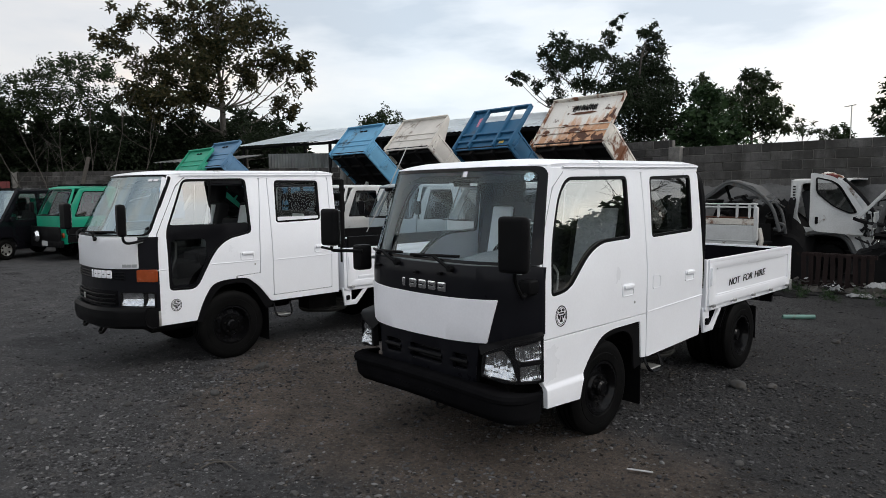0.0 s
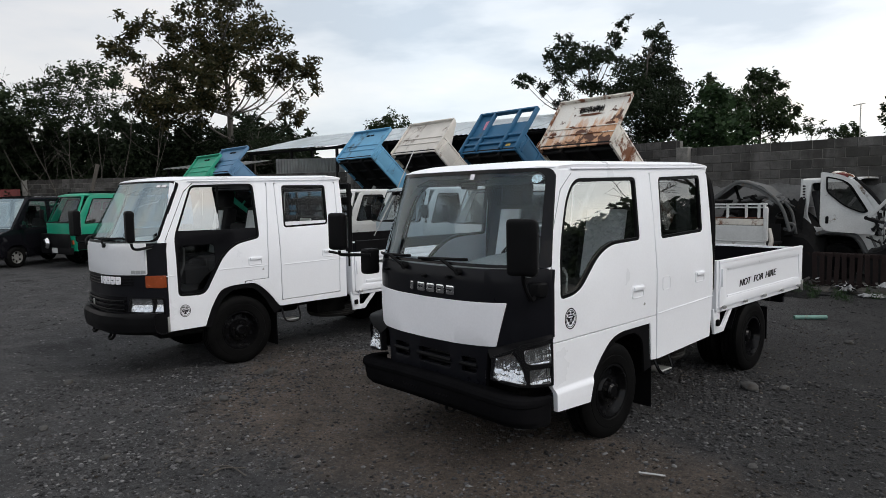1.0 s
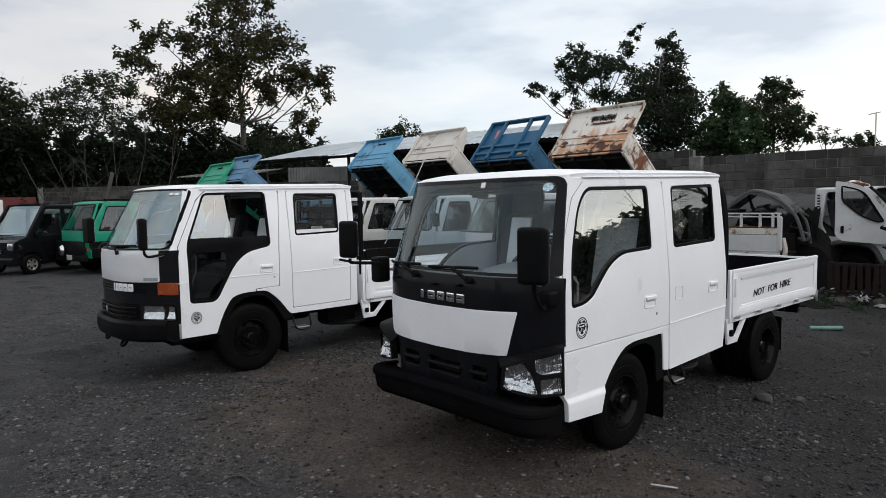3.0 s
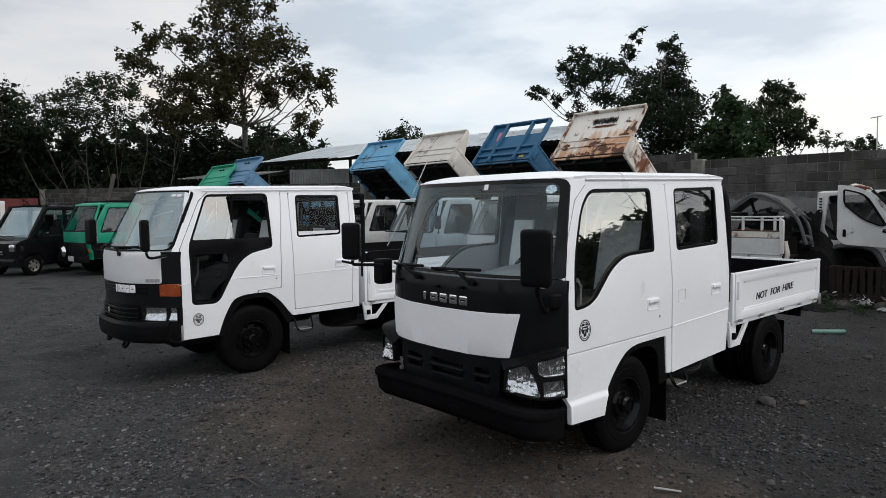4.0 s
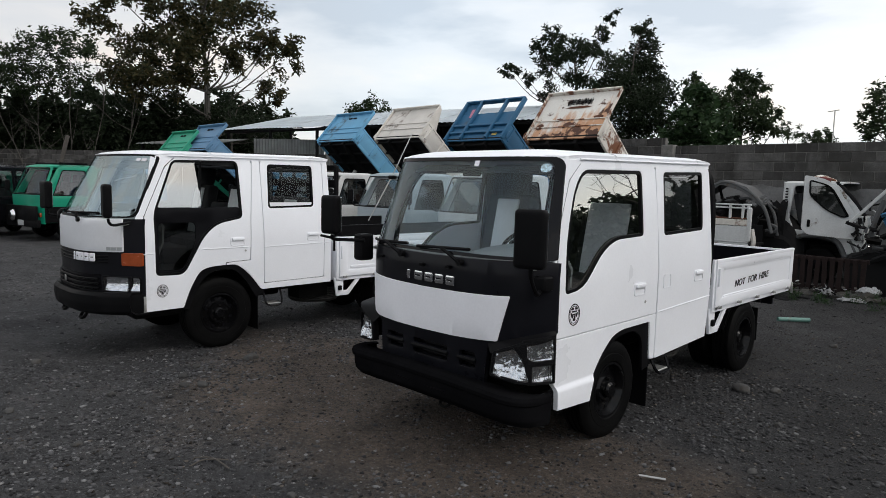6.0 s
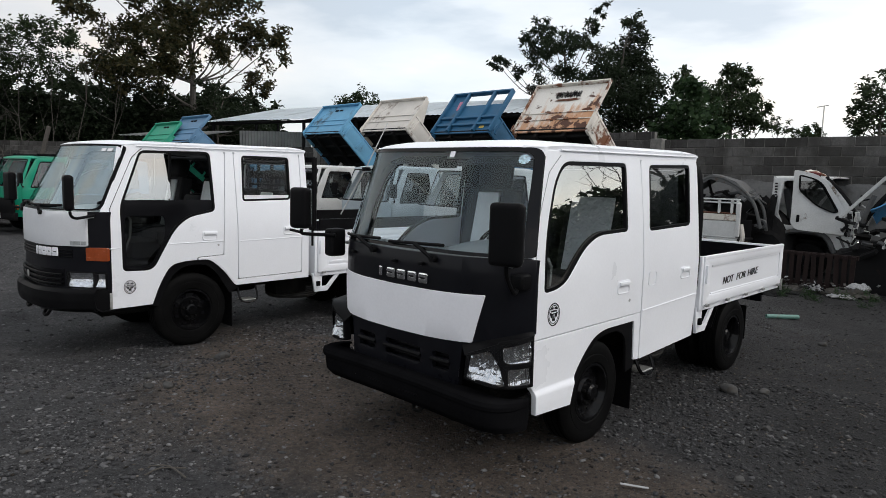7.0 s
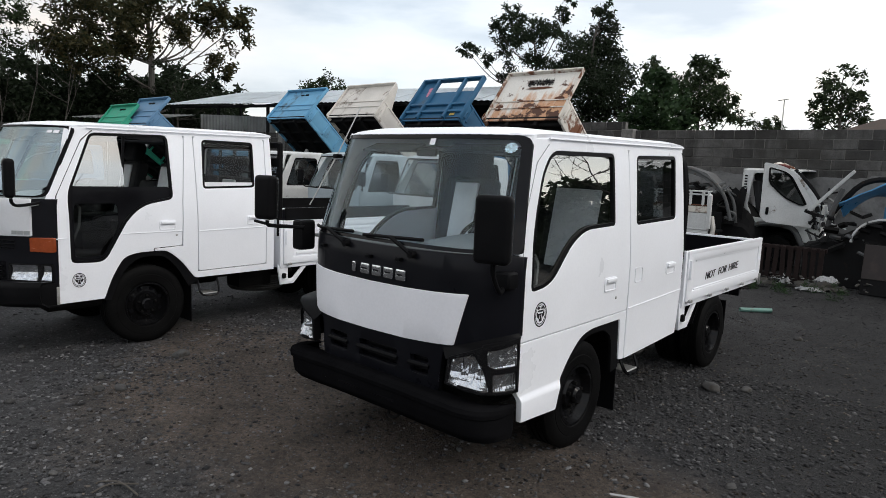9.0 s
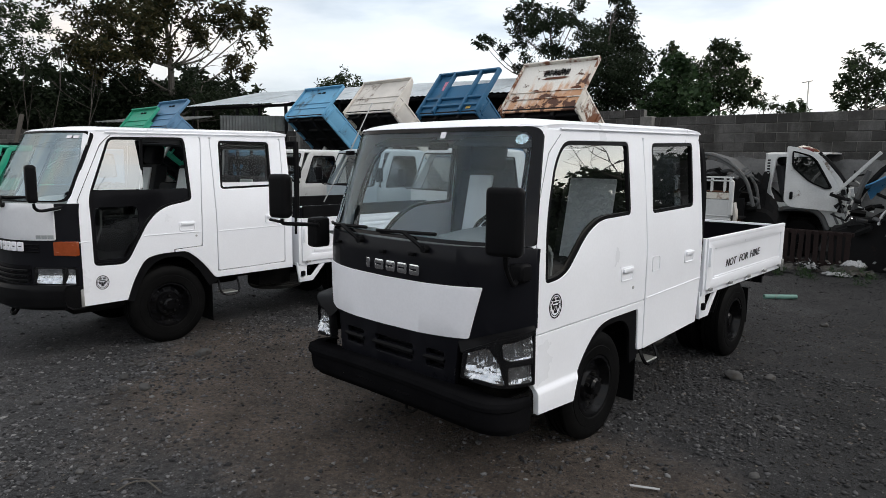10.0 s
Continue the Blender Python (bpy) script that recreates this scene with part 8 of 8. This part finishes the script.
low_shelter()
m = empty("aerial_mast", pose(-15.6, 58.0, 0), "thin radio mast far behind the wall", "mast")
part("mast_pole", tube([(0, 0, 0), (0, 0, 8.2)], 0.05, 6), GALV, m)
part("mast_arm", tube([(-0.5, 0, 8.1), (0.3, 0, 8.2)], 0.035, 6), GALV, m)
gate = empty("red_gate", pose(-34.0, 5.45, 0, 0, 0, 83), "dull red sheet-metal gate", "gate", kind="")
part("gate_leaf", box(4.2, 0.04, 2.35, (-1.8, 0, 1.22), 0.01, 1), RED, gate)
for i in range(5):
    part("gate_rib", box(0.05, 0.05, 2.3, (-3.8 + i, -0.04, 1.22), 0.008, 1), RED, gate)
pl = empty("leaning_post", pose(-29.6, 6.95, 0, 0, 14, 70), "weathered wooden post leaning over the wall", "post")
part("post_shaft", box(0.15, 0.12, 3.45, (0, 0, 1.68), 0.02, 1), BARK_STEM, pl)


# ---- loose things on the ground ----
STONE = mat("grey_stone", (0.052, 0.051, 0.050), 0.9, var=0.25, scale=6.0, dirt=(0.045, 0.040, 0.034), dirt_at=0.52, bump_s=0.5, grain=50, vary=0.35)


def gravel_material():
    m, n, l, b = nodes_of("mixed_gravel")
    g = n.new("ShaderNodeNewGeometry")
    shade_damp = n.new("ShaderNodeAttribute")
    shade_damp.attribute_name = "shade_damp"
    c = ramp(n, l, g.outputs["Random Per Island"], [(0.0, (0.012, 0.012, 0.013)), (0.55, (0.050, 0.050, 0.053)), (0.88, (0.098, 0.098, 0.102)), (1.0, (0.19, 0.19, 0.19))])
    c = blend(n, l, 1.0, c, ramp(n, l, noise_node(n, l, 90, 3).outputs["Fac"], [(0.3, 0.75), (0.7, 1.25)]), "MULTIPLY")
    # stones carry the same painted shade as the ground below them
    c = blend(n, l, 1.0, c, ramp(n, l, shade_damp.outputs["Fac"], [(0.0, 1.0), (1.0, 0.50)]), "MULTIPLY")
    l.new(c, b.inputs["Base Color"])
    b.inputs["Roughness"].default_value = 0.85
    b.inputs["Specular IOR Level"].default_value = 0.3
    return m


GRAVEL = gravel_material()
PALE_CLOTH = mat("dirty_pale_cloth", (0.30, 0.305, 0.31), 0.95, var=0.2, scale=6, dirt=(0.16, 0.14, 0.12), dirt_at=0.55, soft=0.2, bump_s=0.4)
PIPE = mat("pale_green_plastic", (0.10, 0.21, 0.18), 0.5, var=0.12, scale=6, dirt=(0.12, 0.14, 0.12), dirt_at=0.6)
MIXED = mat("mixed_refuse", (0.038, 0.034, 0.028), 0.8, var=0.6, scale=9, dirt=(0.05, 0.05, 0.05), dirt_at=0.5, bump_s=0.3)


def rock(x, y, r, seed, flat=0.65, turn=0.0):
    bm = bmesh.new()
    bmesh.ops.create_icosphere(bm, subdivisions=3, radius=r)
    for v in bm.verts:
        n = v.co.normalized()
        k = 1 + 0.30 * noise.noise(n * 1.3 + Vector((seed, 0, 0))) + 0.10 * noise.noise(n * 3.5 + Vector((0, seed, 0)))
        v.co = Vector((n.x * 1.25, n.y * 0.9, n.z * flat)) * r * k
    ob = part("rock", moved(bm, Matrix.Identity(4)), STONE, smooth=45)
    ob.matrix_basis = pose(x, y, yard_height(x, y) + r * flat * 0.55, 0, 0, turn)
    return tagged(ob, "rounded grey stone lying on the gravel", "rock", "loose stones")


ROCKS = [(-2.58, 5.89, 0.085), (-2.36, 6.08, 0.05), (-6.39, 3.23, 0.075), (-6.08, 2.41, 0.05), (-5.71, 2.42, 0.055), (-5.80, 2.30, 0.045), (-5.93, 1.77, 0.04), (-3.63, 2.85, 0.022), (-4.62, 1.62, 0.03), (-5.05, 1.28, 0.035), (-6.45, 2.70, 0.04), (-6.05, 1.1, 0.045), (-3.55, 1.95, 0.03), (-1.9, 4.25, 0.035), (-2.05, 5.2, 0.04), (-1.35, 6.4, 0.045), (-2.5, 8.4, 0.05), (-1.0, 4.3, 0.03), (-7.47, 1.59, 0.055), (-7.61, 2.31, 0.04)]
for i, (x, y, r) in enumerate(ROCKS):
    rock(x, y, r * 0.75, i * 3.7, 0.7, i * 47)


def clod_material():
    m, n, l, b = nodes_of("dark_soil_clods")
    g = n.new("ShaderNodeNewGeometry")
    c = ramp(n, l, g.outputs["Random Per Island"], [(0.0, (0.016, 0.014, 0.012)), (0.6, (0.058, 0.050, 0.043)), (1.0, (0.13, 0.116, 0.104))])
    c = blend(n, l, 1.0, c, ramp(n, l, noise_node(n, l, 120, 3).outputs["Fac"], [(0.3, 0.7), (0.7, 1.3)]), "MULTIPLY")
    l.new(c, b.inputs["Base Color"])
    b.inputs["Roughness"].default_value = 0.95
    b.inputs["Specular IOR Level"].default_value = 0.15
    return m


CLODS = clod_material()


def gravel(name, n, area, small, large, seed, keep, material=GRAVEL, label="loose grey gravel strewn over the yard", coarse=False):
    """Loose stones strewn over the yard, too many to count."""
    g = np.random.default_rng(seed)
    if coarse:
        base = np.array([(1, 0, 0), (-1, 0, 0), (0, 1, 0), (0, -1, 0), (0, 0, 1), (0, 0, -1)], dtype=float)
        face = np.array([(0, 2, 4), (2, 1, 4), (1, 3, 4), (3, 0, 4), (2, 0, 5), (1, 2, 5), (3, 1, 5), (0, 3, 5)])
    else:
        phi = (1 + 5 ** 0.5) / 2
        base = np.array([(-1, phi, 0), (1, phi, 0), (-1, -phi, 0), (1, -phi, 0), (0, -1, phi), (0, 1, phi), (0, -1, -phi), (0, 1, -phi), (phi, 0, -1), (phi, 0, 1), (-phi, 0, -1), (-phi, 0, 1)]) / 1.902
        face = np.array([(0, 11, 5), (0, 5, 1), (0, 1, 7), (0, 7, 10), (0, 10, 11), (1, 5, 9), (5, 11, 4), (11, 10, 2), (10, 7, 6), (7, 1, 8), (3, 9, 4), (3, 4, 2), (3, 2, 6), (3, 6, 8), (3, 8, 9), (4, 9, 5), (2, 4, 11), (6, 2, 10), (8, 6, 7), (9, 8, 1)])
    k, q = len(base), len(face)
    x = g.uniform(area[0], area[1], n)
    y = g.uniform(area[2], area[3], n)
    ok = np.array([keep(a, b) > c for a, b, c in zip(x, y, g.random(n))])
    x, y = x[ok], y[ok]
    n = len(x)
    r = small * (large / small) ** (g.random(n) ** 3.0)
    z = np.array([yard_height(a, b) for a, b in zip(x, y)]) + r * 0.18
    co = base[None] * (1 + g.uniform(-0.42, 0.42, (n, k, 1))) * np.stack([r * g.uniform(0.8, 1.5, n), r * g.uniform(0.7, 1.1, n), r * g.uniform(0.35, 0.65, n)], 1)[:, None, :]
    a = g.uniform(0, 2 * np.pi, n)
    c, s = np.cos(a)[:, None], np.sin(a)[:, None]
    co = np.stack([co[:, :, 0] * c - co[:, :, 1] * s, co[:, :, 0] * s + co[:, :, 1] * c, co[:, :, 2]], 2) + np.stack([x, y, z], 1)[:, None, :]
    f = (face[None] + (np.arange(n) * k)[:, None, None]).reshape(-1)
    me = bpy.data.meshes.new(name)
    me.vertices.add(k * n)
    me.vertices.foreach_set("co", co.astype(np.float32).ravel())
    me.loops.add(3 * q * n)
    me.loops.foreach_set("vertex_index", f.astype(np.int32))
    me.polygons.add(q * n)
    me.polygons.foreach_set("loop_start", np.arange(0, 3 * q * n, 3, dtype=np.int32))
    me.polygons.foreach_set("loop_total", np.full(q * n, 3, dtype=np.int32))
    me.update(calc_edges=True)
    shade_wet = me.attributes.new("shade_damp", "FLOAT", "POINT")
    shade_wet.data.foreach_set("value", np.repeat([shade_damp_amount(a, b) for a, b in zip(x, y)], k).astype(np.float32))
    me.materials.append(material)
    return tagged(new(name, me), label, "gravel", kind="stuff")


def stony(x, y):
    """Gravel lies thick everywhere but on the bare soil of the turning place."""
    return max(0.10, min(1.0, 0.72 - soil_amount(x, y) * 0.62 + 0.75 * noise.noise((x * 0.9, y * 0.9, 2)) + 0.45 * noise.noise((x * 2.9, y * 2.9, 7))))


gravel("gravel_near", 112000, (-7.5, 0.3, 0.8, 6.5), 0.003, 0.020, 1, stony)
gravel("soil_crumbs", 50000, (-7.0, 1.2, 0.8, 9.0), 0.003, 0.017, 3, lambda x, y: 0.25 + 0.45 * soil_amount(x, y) + 0.5 * shade_damp_amount(x, y) + 0.5 * noise.noise((x * 1.6, y * 1.6, 4)), CLODS, "dark crumbs and clods of soil", True)
gravel("gravel_far", 56000, (-18.0, 2.0, 1.0, 13.0), 0.006, 0.024, 2, stony, coarse=True)


def crumple(name, at, size, seed, material, label, category):
    bm = grid(30, 22, lambda u, v: ((u - 0.5) * size[0] * (1 + 0.5 * noise.noise((v * 5, seed, 1))), (v - 0.5) * size[1] * (1 + 0.6 * noise.noise((u * 5, seed, 9))), max(0.004, size[2] * (math.sin(math.pi * u) * math.sin(math.pi * v)) ** 0.6 * (0.65 + 0.55 * noise.noise((u * 2.5 + seed, v * 2.5, 0))) + 0.5 * size[2] * abs(noise.noise((u * 7, v * 7 + seed, 3))))), 0.006)
    ob = part(name, bm, material, smooth=22)
    ob.matrix_basis = pose(*at)
    return tagged(ob, label, category)


crumple("plastic_sack", (-3.2, 12.12, 0.02), (0.34, 0.18, 0.06), 1, PALE_CLOTH, "crumpled dirty white sack on the ground", "sack")
crumple("plastic_sack", (-3.02, 12.45, 0.14), (0.30, 0.20, 0.12), 2, PALE_CLOTH, "torn pale plastic bag on the rubbish", "sack")
crumple("plastic_sack", (-3.62, 12.36, 0.05), (0.22, 0.18, 0.12), 6, PALE_CLOTH, "torn pale plastic bag on the rubbish", "sack")
crumple("rubbish_mound", (-3.95, 12.42, 0.0), (0.5, 0.3, 0.10), 3, MIXED, "low heap of mixed refuse", "rubbish")
crumple("rubbish_mound", (-3.15, 12.45, 0.0), (0.7, 0.36, 0.18), 4, MIXED, "low heap of mixed refuse", "rubbish")
crumple("dark_tarpaulin", (-4.35, 11.7, 0.0), (0.9, 0.6, 0.10), 5, SCRAP, "dark tarpaulin lying on the soil", "tarpaulin")
wr = random.Random(19)
weeds = leaves("weeds", [(wr.uniform(-4.3, -2.6), wr.uniform(11.2, 12.3), 0.05, wr.uniform(0.06, 0.16)) for _ in range(12)], LEAF_FRESH, 0.07, 0.5, 41, None, -0.9, 0.5, 0.16)
tagged(weeds, "sparse green weeds on the soil", "weeds", kind="stuff")
rr = random.Random(12)
for i in range(60):
    x, y = rr.uniform(-4.5, -2.4), rr.uniform(12.0, 12.6)
    sz = rr.uniform(0.02, 0.065)
    ob = part("litter", box(sz * rr.uniform(0.8, 2.0), sz, sz * rr.uniform(0.1, 0.5), (0, 0, 0), 0.004, 1), rr.choice((PALE_CLOTH, MIXED, MIXED, MIXED, SCRAP)))
    ob.matrix_basis = pose(x, y, 0.05 + rr.random() * 0.18, rr.uniform(-40, 40), rr.uniform(-40, 40), rr.uniform(0, 360))
    tagged(ob, "small piece of pale litter on the rubbish", "litter", "litter by the scrap")

p0 = Vector((-3.42, 9.38, 0.045))
ob = part("plastic_pipe", moved(lathe([(0.025, 0.0), (0.030, 0.0), (0.030, 0.42), (0.025, 0.42), (0.025, 0.0)], 20), Matrix.Identity(4)), PIPE)
ob.matrix_basis = Matrix.Translation(p0) @ Matrix.Rotation(math.atan2(0.28, 0.30), 4, "Z")
tagged(ob, "short pale green plastic pipe on the ground", "pipe")
ob = part("white_strip", box(0.16, 0.02, 0.006, (0, 0, 0), 0.002, 1), PALE_CLOTH)
ob.matrix_basis = pose(-2.27, 3.66, 0.022, 0, 4, 35)
tagged(ob, "thin white plastic strip on the soil", "litter")
for i, (x, y, a, ln) in enumerate(((-4.35, 1.75, 20, 0.3), (-4.25, 1.68, 75, 0.22), (-2.9, 1.6, 130, 0.2), (-5.6, 3.4, 10, 0.25), (-1.2, 5.0, 60, 0.25))):
    ob = part("twig", tube(smooth_path([(0, 0, 0), (ln * 0.4, 0.03, 0.012), (ln, -0.02, 0.004)], 3), 0.005, 5), BARK)
    ob.matrix_basis = pose(x, y, 0.02, 0, 0, a)
    tagged(ob, "thin dry twig on the gravel", "twig")


# ---- wall blocks, laid last ----
SHAPES = {}
rng = random.Random(5)
for w, ln, rows in BLOCKS:
    rest = bmesh.new()
    k = 0
    for r in range(rows - 1, -1, -1):
        u = -0.2 if r % 2 else 0.0
        while u < ln:
            u0, u1 = max(u, 0.0), min(u + 0.42, ln)
            u += 0.42
            if u1 - u0 < 0.06:
                continue
            key = round(u1 - u0, 2)
            at = ((u0 + u1) / 2, rng.uniform(-0.006, 0.006), r * 0.2 + 0.1)
            turn = rng.uniform(-0.6, 0.6)
            if k < 290:
                if key not in SHAPES:
                    SHAPES[key] = block_mesh(u1 - u0)
                ob = new("concrete_block", SHAPES[key])
                ob.parent = w
                ob.matrix_basis = pose(*at, 0, turn, 0)
                k += 1
            else:
                box(u1 - u0 - 0.014, 0.16, 0.188, at, 0.0, 1, None, rest)
    if rest.verts:
        tagged(part("lower_blocks", rest, BLOCK, w, smooth=0), kind="stuff")
    else:
        rest.free()
